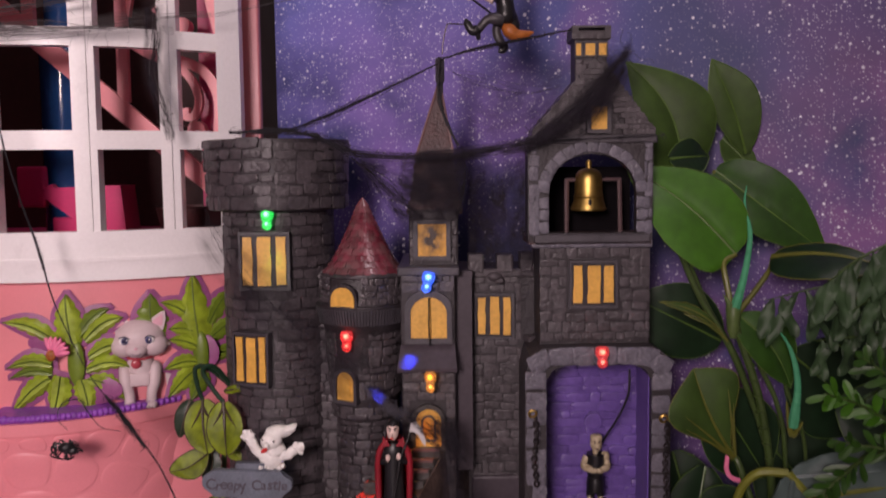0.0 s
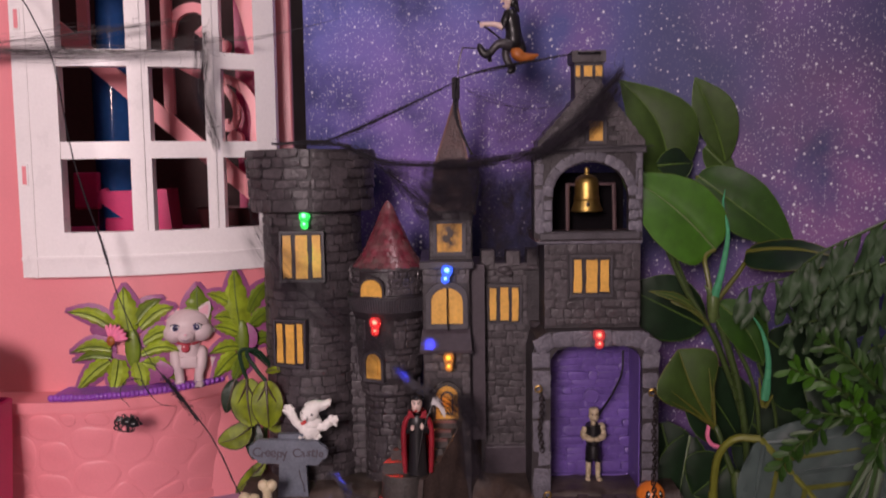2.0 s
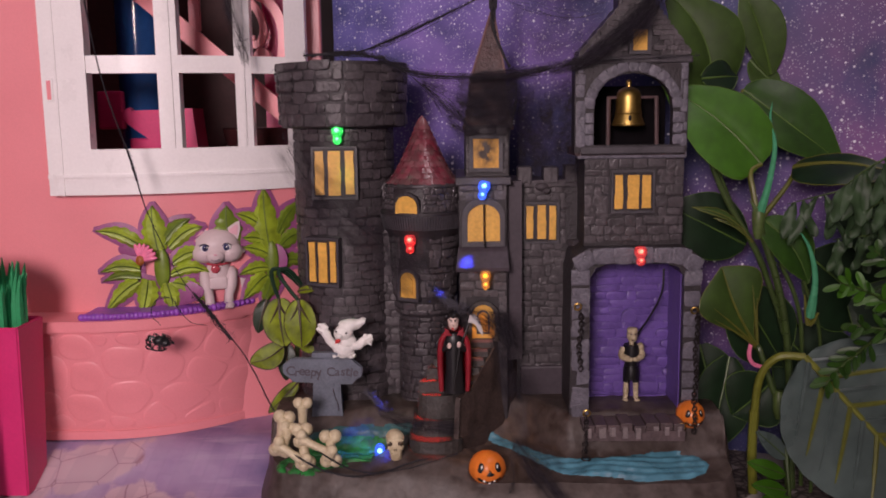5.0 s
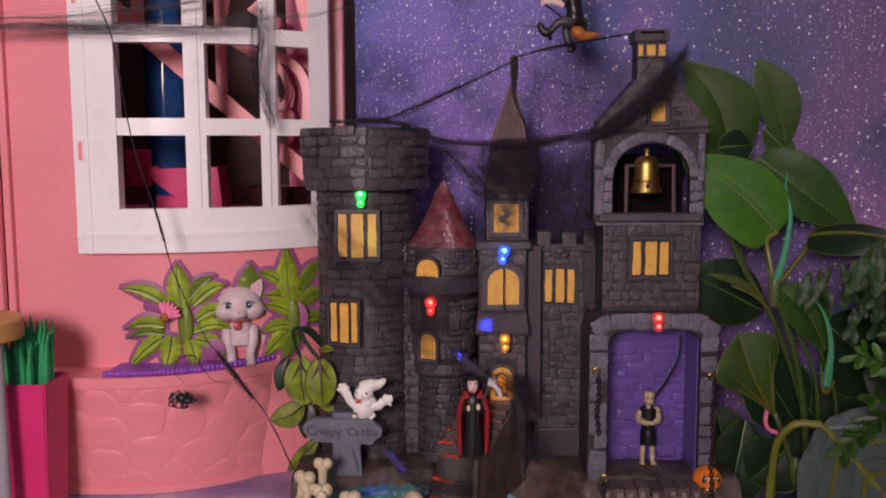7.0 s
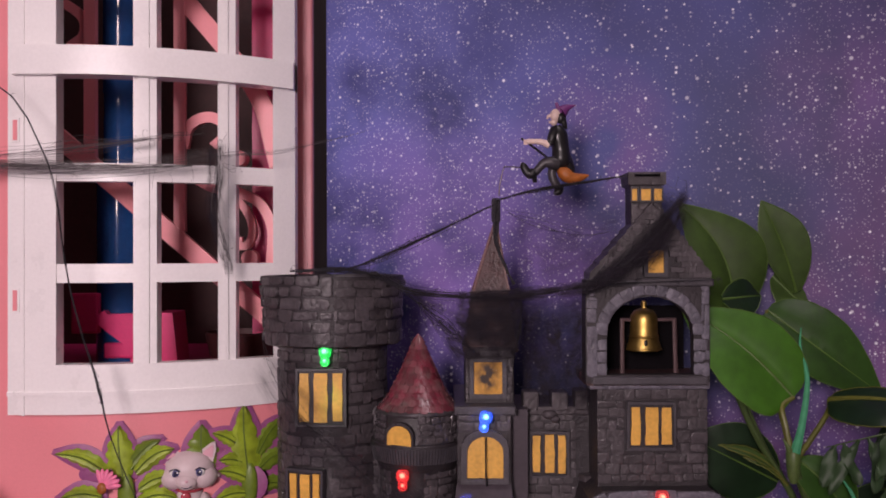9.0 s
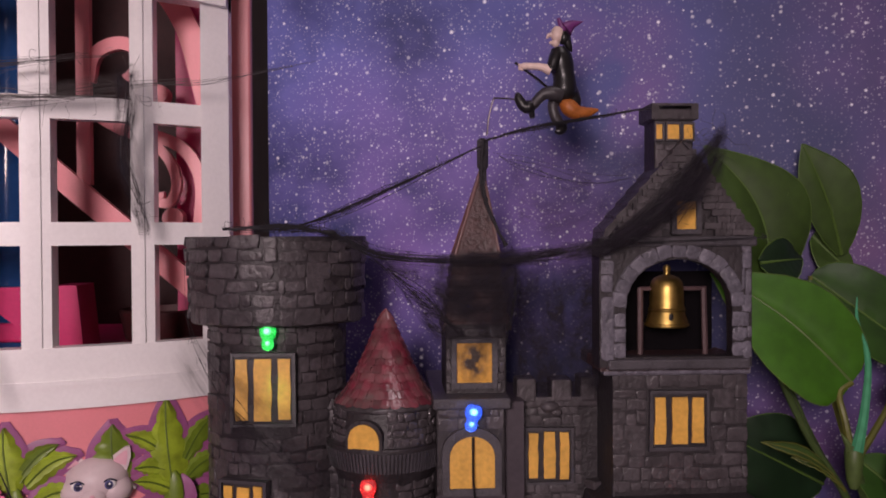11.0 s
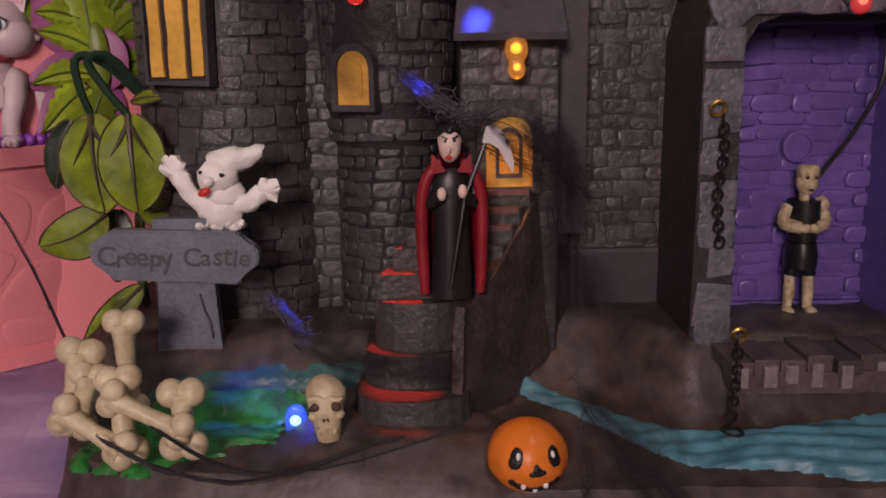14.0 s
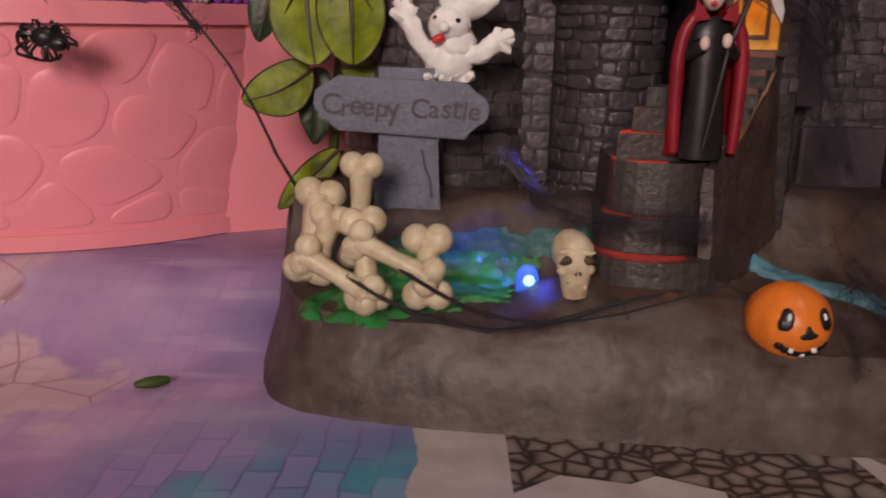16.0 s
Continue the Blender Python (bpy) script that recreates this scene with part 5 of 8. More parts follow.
def build_stairs():
    st = part("staircase", slab(B(), rounded_front(-22.2, 9.4, 252.6, 276), 12, 22.9, 0.03, -22.5, 268), STEP, castle, "worn curved stone steps up to the door")
    for half, yf, z0, z1, cx in ((8.9, 258.6, 22.8, 28.4, -21.6), (8.1, 260.8, 28.3, 36.5, -20.6)):
        part("step", slab(B(), rounded_front(cx, half, yf, 278), z0, z1, 0.05, cx, 268), STEP, st)
    for x0, yf, z0, z1, edge in ((-28.2, 264.6, 34, 40.6, 0), (-25.4, 267.4, 38, 44.4, 0), (-23.0, 269.4, 42, 47.4, 1), (-13.4, 270.9, 44, 50.2, 1), (-12.6, 273.0, 48, 53.0, 1)):
        xr = cheek(yf) - 1.8
        part("step", slab(B(), [(x0, yf), (xr, yf), (cheek(276) - 1.8, 277), (x0 + 4, 277)], z0, z1, 0.02, -14, 272), STEP, st)
        if edge:
            # warm strip puts the amber bulb's light on the edge as colour
            part("lit_tread_edge", slab(B(), [(-11.5, yf - 0.25), (xr - 0.4, yf - 0.25), (xr + 0.2, yf + 1.3), (-11.5, yf + 1.3)], z1 - 0.8, z1 + 0.12), ROOF_RIB, st, "tread edge in a warm colour for the amber bulb's light")
    # steep side wall of the stairs
    bm = B()
    n, rows = 26, []
    for i in range(n + 1):
        y = 254.8 + 34 * i / n
        top = float(np.interp(y, [254.8, 256.6, 258.0, 259.4, 262, 265, 268, 271, 273.5, 280, 289], [20.4, 28, 30, 36.2, 36.8, 40.4, 44.2, 48.2, 51.5, 47.5, 44]))
        inner = min(-14.0 + max(0.0, y - 260) * 0.7, cheek(y) - 3.0)
        row = []
        for k in range(9):
            f = k / 8
            bulge = 0.8 * noise.noise((y * 0.22, f * 3, 2)) + 0.35 * noise.noise((y * 0.7, f * 8, 5))
            row.append(bm.verts.new((cheek(y) + bulge - 1.4 * f + 0.8 * (1 - f) ** 2, y - bulge * 0.6 + 0.4 * f, 11 + (top - 11) * f - (0.5 if k == 8 else 0))))
        row.append(bm.verts.new((inner, y + 1.2, top - 0.4)))
        row.append(bm.verts.new((inner, y + 1.2, 11)))
        rows.append(row)
    for a, b in zip(rows, rows[1:]):
        for k in range(10):
            bm.faces.new((a[k], b[k], b[k + 1], a[k + 1]))
    bm.faces.new(rows[0]), bm.faces.new(rows[-1][::-1])
    part("rock_flank", bm, ROCK_DARK, castle, "steep brown rock beside the stairs", smooth=True)


build_base(), build_left_tower(), build_turret(), build_centre_tower(), build_middle_wall(), build_right_tower(), build_bridge(), build_stairs()


# ---------------------------------------------------------------- small figures on the castle
def bone_shape(bm, p, q, r, knob):
    p, q = Vector(p), Vector(q)
    d = (q - p).normalized()
    side = d.cross(Vector((0, 1, 0.2))).normalized()
    tube(bm, [p, p + (q - p) * 0.2, p + (q - p) * 0.5, p + (q - p) * 0.8, q], [r * 1.3, r, r * 0.85, r, r * 1.3], 8)
    for e in (p, q):
        for s in (-1, 1):
            ball(bm, *(e + side * s * knob * 0.68), knob, n=12)
    return bm


def build_bones():
    pile = [((-67.2, 257, 37.4), (-67.8, 257.5, 21), 1.9, 2.2), ((-73.4, 254.0, 33.0), (-75.2, 252.0, 20.4), 2.3, 2.5), ((-71.4, 251.8, 29.6), (-74.0, 250.6, 20.6), 1.9, 2.2),
            ((-75.2, 249.4, 23.6), (-65.2, 246.2, 18.0), 1.7, 2.2), ((-66.6, 250.6, 29.2), (-65.4, 247.8, 17.2), 2.0, 2.4), ((-67.0, 248.0, 26.8), (-56.2, 246.4, 21.2), 1.6, 2.1), ((-56.6, 250.0, 26.6), (-56.4, 248.6, 17.4), 2.0, 2.5)]
    pile = [(tuple(c + (v - c) * s for v, c, s in zip(p, (-66, 252, 27.6), (0.94, 1, 0.86))), tuple(c + (v - c) * s for v, c, s in zip(q, (-66, 252, 27.6), (0.94, 1, 0.86))), r * 0.92, k * 0.9) for p, q, r, k in pile]
    for p, q, r, knob in pile:
        x, y = (p[0] + q[0]) / 2, (p[1] + q[1]) / 2
        whole("bone", [(bone_shape(B(), p, q, r, knob), BONE)], x, y, min(p[2], q[2]) - 1.6, "cream painted plastic bone in a pile on the rock", "bone", "pile of bones")


def build_skull():
    x, y = -35.4, 252.4
    bm = ball(B(), x, y + 0.4, 25.2, 3.3, 3.7, 3.3, 20)
    tube(bm, [(x, y - 1.0, 25.6), (x, y - 1.4, 23.4), (x, y - 1.5, 21.6), (x, y - 1.4, 19.8), (x, y - 1.2, 18.4)], [2.9, 2.8, 2.45, 2.2, 1.9], 16)
    for s in (-1, 1):
        ball(bm, x + 2.0 * s, y - 2.5, 22.7, 1.0, 1.0, 0.8, 10)
        ball(bm, x + 1.4 * s, y - 2.9, 25.8, 1.6, 0.9, 0.55, 10)
    ball(bm, x, y - 3.4, 23.4, 0.7, 0.9, 1.3, 10)
    for k in range(5):
        ball(bm, x - 1.2 + 0.6 * k, y - 3.3, 20.2, 0.34, 0.4, 0.6, 8)
    dark = B()
    for s in (-1, 1):
        ball(dark, x + 1.5 * s, y - 3.5, 24.5, 1.2, 0.5, 0.78, 12, Matrix.Rotation(0.3 * s, 4, "Y"))
    ball(dark, x - 0.3, y - 4.15, 22.5, 0.22, 0.25, 0.36, 8), ball(dark, x + 0.3, y - 4.15, 22.5, 0.22, 0.25, 0.36, 8)
    tube(dark, [(x - 1.5, y - 3.2, 20.95), (x, y - 3.72, 20.8), (x + 1.5, y - 3.2, 20.95)], 0.11, 5)
    pose_ = Matrix.Translation((x, y - 1, 18.6)) @ Matrix.Rotation(-0.06, 4, "Y") @ Matrix.Rotation(0.03, 4, "Z") @ Matrix.Scale(0.95, 4)
    for piece in (bm, dark):
        for v in piece.verts:
            q = v.co - Vector((x, y - 1, 18.6))
            q.z -= 0.12 * max(0.0, q.x + 1.0) * (q.z > 7)
            q += Vector((noise.noise(q * 0.7), noise.noise(q * 0.7 + Vector((5, 0, 0))), noise.noise(q * 0.7 + Vector((0, 5, 0))))) * 0.22
            v.co = pose_ @ q
    whole("skull", [(bm, BONE), (dark, SOCKET)], x, y, 17.6, "cream painted plastic skull on the rock", "skull")


def pumpkin(x, y, z, r, turn, label, squash=0.92):
    bm = B()
    n, m = 40, 18
    rows = []
    for j in range(m + 1):
        a = -math.pi / 2 + math.pi * j / m
        rows.append([bm.verts.new((x + r * math.cos(a) * (1 + 0.018 * math.cos(9 * 2 * math.pi * k / n)) * math.sin(2 * math.pi * k / n),
                                   y - r * math.cos(a) * (1 + 0.018 * math.cos(9 * 2 * math.pi * k / n)) * math.cos(2 * math.pi * k / n), z + r * squash * math.sin(a))) for k in range(n)])
    for a, b in zip(rows, rows[1:]):
        for k in range(n):
            bm.faces.new((a[k], a[(k + 1) % n], b[(k + 1) % n], b[k]))
    bmesh.ops.remove_doubles(bm, verts=bm.verts, dist=0.01)
    p = thing("pumpkin", x, y, z - r * squash, label, "pumpkin", "painted pumpkins")

    def on(name, material, spots, deep=0.02):
        """Painted patches at angles u and v on the front, as one raised part."""
        bmx = B()
        for u, v, su, sv in spots:
            spot(bmx, u, v, su, sv, deep)
        part(name, bmx, material, p, smooth=True)

    def spot(bmx, u, v, su, sv, deep):
        a, e = u, v
        d = Vector((math.cos(e) * math.sin(a), -math.cos(e) * math.cos(a), math.sin(e) * squash))
        rot = Matrix.Rotation(a, 4, "Z") @ Matrix.Rotation(-e, 4, "X")
        ball(bmx, x + d.x * r, y + d.y * r, z + d.z * r, su * r, deep * r * 2, sv * r, 10, rot)

    for s in (-1, 1):
        on("eye", BLACK, [(turn + 0.50 * s, 0.34, 0.17, 0.27), (turn + 0.50 * s + 0.08 * s, 0.22, 0.12, 0.16)], 0.03)
        on("eye_glint", WHITE, [(turn + 0.50 * s - 0.05 * s, 0.40, 0.065, 0.11)], 0.05)
    on("nose", BLACK, [(turn + 0.0, 0.12, 0.07, 0.09), (turn + 0.02, 0.03, 0.12, 0.1), (turn - 0.07, -0.06, 0.12, 0.08), (turn + 0.05, -0.06, 0.12, 0.08), (turn + 0.15, -0.04, 0.1, 0.07)])
    on("mouth", BLACK, [(turn - 0.62 + 1.24 * k / 8, -0.62 + 0.22 * ((-0.62 + 1.24 * k / 8) / 0.6) ** 2, 0.12, 0.11) for k in range(9)])
    for k, u in enumerate((-0.33, 0.0, 0.3)):
        on("tooth", WHITE, [(turn + u, -0.52 + 0.1 * (u / 0.5) ** 2 - 0.1 * (k == 1), 0.075, 0.07)], 0.04)
    part("body", bm, ORANGE, p, smooth=True)


def build_sign():
    y = 270.6
    pts = [(-72.4, 48.2), (-51.2, 47.4), (-50.6, 46.0), (-48.2, 44.8), (-47.8, 43.4), (-48.2, 41.4), (-50.8, 40.2), (-51.4, 38.4), (-72.6, 39.6), (-73.2, 41.2), (-75.6, 42.4), (-76.0, 44.2), (-75.6, 46.2), (-73.2, 47.0)]
    s = thing("name_sign", -61, 271, 23, "grey painted plank sign on a post lettered Creepy Castle", "sign")
    bm = prism(B(), pts, y - 1.4, y + 1.4)
    bmesh.ops.bevel(bm, geom=list(bm.edges), offset=0.35, segments=2, affect="EDGES")
    board = part("board", bm, SIGN, s, "grey board with engraved letters")
    post = B()
    rows = []
    for z, w in ((22, 6.1), (28, 5.4), (34, 5.0), (40, 4.8), (49.5, 4.5)):
        rows.append([post.verts.new((-61.0 + sx * w + 0.3 * math.sin(z), y + 2.0 + sy * 1.4, z)) for sx, sy in ((-1, -1), (1, -1), (1, 1), (-1, 1))])
    for a, b in zip(rows, rows[1:]):
        for k in range(4):
            post.faces.new((a[k], a[(k + 1) % 4], b[(k + 1) % 4], b[k]))
    post.faces.new(rows[-1])
    p = part("post", post, SIGN, s, "cracked grey post")
    part("crack", tube(B(), [(-58.6, y + 0.5, 36.5), (-58.0, y + 0.4, 33.5), (-57.2, y + 0.3, 31.6), (-56.8, y + 0.2, 28.5)], 0.2, 5), SIGN_CUT, p)
    r = random.Random(12)
    wide = {"C": 2.75, "r": 1.55, "e": 2.0, "p": 2.15, "y": 2.0, " ": 1.5, "a": 2.1, "s": 1.75, "t": 1.5, "l": 1.1}
    text, pen = B(), -0.5 * sum(wide[c] for c in "Creepy Castle")
    for c in "Creepy Castle":
        if c != " ":
            font = bpy.data.curves.new("sign_text", "FONT")
            font.body, font.size, font.align_x, font.extrude, font.offset = c, 4.4, "CENTER", 0.08, 0.045
            tmp = bpy.data.objects.new("tmp_text", font)
            scene.collection.objects.link(tmp)
            glyph = bpy.data.meshes.new_from_object(tmp.evaluated_get(bpy.context.evaluated_depsgraph_get()))
            bpy.data.objects.remove(tmp)
            turn, drop, size = r.uniform(-0.16, 0.16), r.uniform(-0.35, 0.2), r.uniform(0.94, 1.14)
            k = len(text.verts)
            text.from_mesh(glyph)
            text.verts.ensure_lookup_table()
            for v in text.verts[k:]:
                v.co = (Matrix.Translation((pen + wide[c] / 2, -1.3 + drop, 0)) @ Matrix.Rotation(turn, 4, "Z") @ Matrix.Scale(size, 4)) @ v.co * 1.0
        pen += wide[c]
    for v in text.verts:
        v.co *= 0.001
    me = bpy.data.meshes.new("lettering")
    text.to_mesh(me)
    text.free()
    me.materials.append(SIGN_CUT)
    ob = new("lettering", me)
    ob.parent = board
    ob.matrix_basis = Matrix.Translation(Vector((-61.9, y - 1.42, 43.2)) * 0.001 - origin(s)) @ Matrix.Rotation(radians(1.5), 4, "Y") @ Matrix.Rotation(math.pi / 2, 4, "X")
    tagged(ob, "dark engraved words Creepy Castle")


def build_ghost():
    y = 273.0
    w = B()
    ball(w, -54.4, y, 50.6, 4.0, 2.8, 3.2, 16)
    ball(w, -53.6, y, 53.4, 3.5, 2.8, 3.2, 14)
    ball(w, -54.4, y - 0.6, 56.4, 3.5, 3.2, 3.0, 16)
    tube(w, curve_pts([(-54.4, y, 57.4), (-52.2, y, 59.0), (-49.8, y, 59.5), (-47.4, y, 60.4), (-46.8, y, 60.2)], 12), [3.0, 3.0, 2.8, 2.5, 2.2, 1.9, 1.6, 1.35, 1.2, 1.1, 1.0, 0.4], 12)
    for pts, fingers in (([(-57.0, y, 51.6), (-59.0, y - 0.6, 53.4), (-61.4, y - 0.8, 57.2)], ((-63.6, 58.2), (-63.0, 59.8), (-61.4, 60.2), (-60.0, 59.2))),
                         ([(-51.8, y, 51.8), (-49.4, y - 0.8, 52.0), (-47.0, y - 0.8, 53.8)], ((-44.6, 52.4), (-44.2, 53.8), (-44.6, 55.2), (-46.6, 55.8)))):
        tube(w, curve_pts(pts, 8), [2.0, 1.9, 1.7, 1.55, 1.5, 1.6, 1.7, 1.5], 10)
        for fx, fz in fingers:
            tube(w, [pts[-1], ((pts[-1][0] + fx) / 2, pts[-1][1] - 0.2, (pts[-1][2] + fz) / 2), (fx, pts[-1][1], fz)], [1.1, 0.95, 0.65], 7)
    for k in range(7):
        ball(w, -57.6 + 1.1 * k, y - 0.6, 48.2 + 0.5 * math.sin(k * 2.1), 0.9, 1.6, 0.9, 8)
    for v in w.verts:
        v.co += Vector((noise.noise(v.co * 0.8), noise.noise(v.co * 0.8 + Vector((9, 0, 0))), noise.noise(v.co * 0.8 + Vector((0, 9, 0))))) * 0.55 + Vector((noise.noise(v.co * 2.1), noise.noise(v.co * 2.1 + Vector((7, 0, 0))), noise.noise(v.co * 2.1 + Vector((0, 7, 0))))) * 0.3
    mouth = ball(B(), -56.2, y - 3.6, 54.2, 1.15, 0.45, 0.7, 10, Matrix.Rotation(-0.5, 4, "Y"))
    eyes = ball(ball(B(), -53.2, y - 3.55, 57.0, 0.45, 0.3, 0.4, 8), -56.8, y - 2.9, 57.4, 0.35, 0.3, 0.36, 8)
    nose = ball(B(), -55.4, y - 4.0, 56.0, 1.0, 0.9, 0.9, 10)
    whole("ghost_figure", [(w, WHITE), (mouth, RED), (eyes, BLACK), (nose, WHITE)], -54.5, y, 47, "white painted plastic ghost figure on top of the sign", "figure")


def build_vampire():
    cx, y, z0 = -15.6, 263.2, 36.8
    robe = B()
    rows = []
    for z, w, d in ((37.2, 3.9, 2.4), (40, 3.9, 2.5), (46, 3.4, 2.3), (51, 3.3, 2.2), (55, 3.9, 2.2), (57.2, 3.5, 2.0), (58.4, 1.6, 1.4)):
        rows.append([robe.verts.new((cx + w * math.sin(2 * math.pi * k / 20) * (1 + 0.05 * math.cos(6 * 2 * math.pi * k / 20)), y - d * math.cos(2 * math.pi * k / 20) - 0.25 * math.cos(k * 2.4) * (z < 50), z)) for k in range(20)])
    for a, b in zip(rows, rows[1:]):
        for k in range(20):
            robe.faces.new((a[k], a[(k + 1) % 20], b[(k + 1) % 20], b[k]))
    robe.faces.new(rows[-1]), robe.faces.new(rows[0][::-1])
    for s in (-1, 1):
        tube(robe, curve_pts([(cx + 3.4 * s, y, 56.0), (cx + 4.4 * s, y - 0.8, 52.8), (cx + 1.9 * s, y - 2.6, 54.2)], 8), 1.25, 8)
    cape = B()
    rows = []
    for z, w in ((37.6, 5.9), (44, 5.8), (50, 5.6), (54.5, 5.6), (57.4, 4.2), (59.2, 2.7), (60.6, 2.4)):
        rows.append([cape.verts.new((cx + w * math.sin(a), y + 0.6 - (w * 0.55) * math.cos(a), z)) for a in [0.95 + (2 * math.pi - 1.9) * k / 16 for k in range(17)]])
    for a, b in zip(rows, rows[1:]):
        for k in range(16):
            cape.faces.new((a[k], a[k + 1], b[k + 1], b[k]))
    bmesh.ops.solidify(cape, geom=list(cape.faces), thickness=0.6)
    for s in (-1, 1):
        tube(cape, curve_pts([(cx + 1.8 * s, y - 1.9, 59.6), (cx + 4.0 * s, y - 1.6, 57.4), (cx + 5.2 * s, y - 1.3, 53.6), (cx + 5.3 * s, y - 1.3, 46), (cx + 4.9 * s, y - 1.5, 38.2)], 12), [0.6, 0.8, 0.9, 1.0, 1.05, 1.1, 1.15, 1.15, 1.1, 1.1, 1.0, 0.8], 9)
    face = ball(ball(B(), cx - 0.2, y - 0.9, 62.0, 2.0, 1.9, 2.8, 14), cx - 0.5, y - 2.9, 61.4, 0.45, 0.5, 0.7, 8)
    for s in (-1, 1):
        ball(face, cx + 1.8 * s, y - 3.5, 54.8 + 0.2 * s, 0.85, 0.6, 1.1, 10)
        ball(face, cx - 0.2 + 1.75 * s, y - 0.6, 62.6, 0.35, 0.4, 0.8, 8)
    hair = ball(ball(B(), cx - 0.2, y - 0.1, 64.1, 2.1, 2.0, 1.35, 14), cx - 0.2, y - 1.9, 64.2, 0.8, 0.5, 0.8, 8)
    ball(hair, cx - 0.2, y + 0.9, 62.4, 1.9, 1.2, 2.0, 10)
    for s in (-1, 1):
        prism(cape, [(cx + 0.9 * s, 58.0), (cx + 3.6 * s, 57.6), (cx + 3.4 * s, 60.8), (cx + 2.2 * s, 59.6)], y - 2.6, y - 1.9)
    lips = ball(B(), cx - 0.5, y - 2.5, 60.2, 0.6, 0.35, 0.35, 8)
    for s in (-1, 1):
        tube(hair, [(cx - 0.2 + 0.4 * s, y - 2.65, 63.0), (cx - 0.2 + 1.4 * s, y - 2.3, 63.5)], 0.18, 5)
    eyes = ball(ball(B(), cx - 1.0, y - 2.45, 62.7, 0.3, 0.2, 0.24, 8), cx + 0.5, y - 2.5, 62.7, 0.3, 0.2, 0.24, 8)
    staff = tube(B(), [(cx - 0.4, y - 3.0, 39.2), (cx + 2.0, y - 3.2, 54.0), (cx + 5.6, y - 2.0, 63.2)], 0.36, 7)
    blade = prism(B(), [(cx + 4.8, 62.4), (cx + 5.4, 64.8), (cx + 7.0, 65.2), (cx + 8.8, 63.0), (cx + 9.8, 59.4), (cx + 9.6, 57.6), (cx + 8.4, 59.4), (cx + 7.4, 61.4), (cx + 6.2, 62.2)], y - 2.6, y - 1.8)
    for piece in (robe, cape, face, hair, lips, eyes):
        for v in piece.verts:
            v.co.x = cx + (v.co.x - cx) * 0.9
    whole("vampire_figure", [(robe, BLACK), (cape, CAPE), (face, SKIN), (hair, BLACK), (lips, RED), (eyes, BLACK), (staff, BLACK), (blade, BLADE)], cx, y, z0,
          "painted plastic vampire figure in a red-lined black cape with a scythe", "figure")


def build_zombie():
    cx, y = 48.0, 277.6
    skin = ball(B(), cx + 0.2, y - 0.3, 53.0, 2.3, 2.0, 2.7, 14)
    box(skin, cx - 1.9, cx + 2.3, y - 1.9, y + 1.2, 53.4, 55.9, 0.8)
    tube(skin, [(cx, y, 49), (cx, y, 51.6)], 1.1, 8)
    for s in (-1, 1):
        tube(skin, curve_pts([(cx + 3.4 * s, y, 48.6), (cx + 4.5 * s, y - 0.6, 45.6), (cx + 1.4 * s, y - 2.6, 45.0)], 10), 1.25, 9)
        ball(skin, cx + 0.9 * s, y - 3.0, 44.9, 1.4, 0.9, 0.9, 10)
        tube(skin, [(cx + 2.0 * s, y, 36.4), (cx + 2.1 * s, y - 0.2, 32.6), (cx + 2.2 * s, y, 29.6)], [1.1, 1.2, 1.0], 9)
        ball(skin, cx + 2.5 * s, y - 1.2, 29.2, 1.3, 2.0, 0.9, 10)
    ball(skin, cx + 3.6, y - 0.2, 48.6, 1.9, 1.5, 1.7, 10)
    shirt = tube(B(), [(cx, y, 49.6), (cx, y, 46), (cx, y, 42.2)], [3.3, 3.4, 2.9], 14)
    shorts = tube(B(), [(cx, y, 42), (cx, y, 39.6), (cx, y, 37.4)], [3.0, 3.5, 3.4], 12)
    for s in (-1, 1):
        tube(shorts, [(cx + 1.7 * s, y, 38.6), (cx + 2.0 * s, y, 35.8)], [1.7, 1.5], 9)
    eyes = ball(ball(ball(B(), cx - 0.7, y - 2.2, 53.8, 0.4, 0.25, 0.3, 8), cx + 1.1, y - 2.2, 53.8, 0.4, 0.25, 0.3, 8), cx + 0.3, y - 2.2, 51.6, 0.7, 0.25, 0.2, 8)
    for piece in (skin, shirt, shorts, eyes):
        for v in piece.verts:
            v.co.x = cx + (v.co.x - cx) * 0.84
    whole("zombie_figure", [(skin, ZOMBIE), (shirt, BLACK), (shorts, BLACK), (eyes, BROWN_ROOF)], cx, y, 28.3, "khaki painted plastic zombie figure in black clothes", "figure")


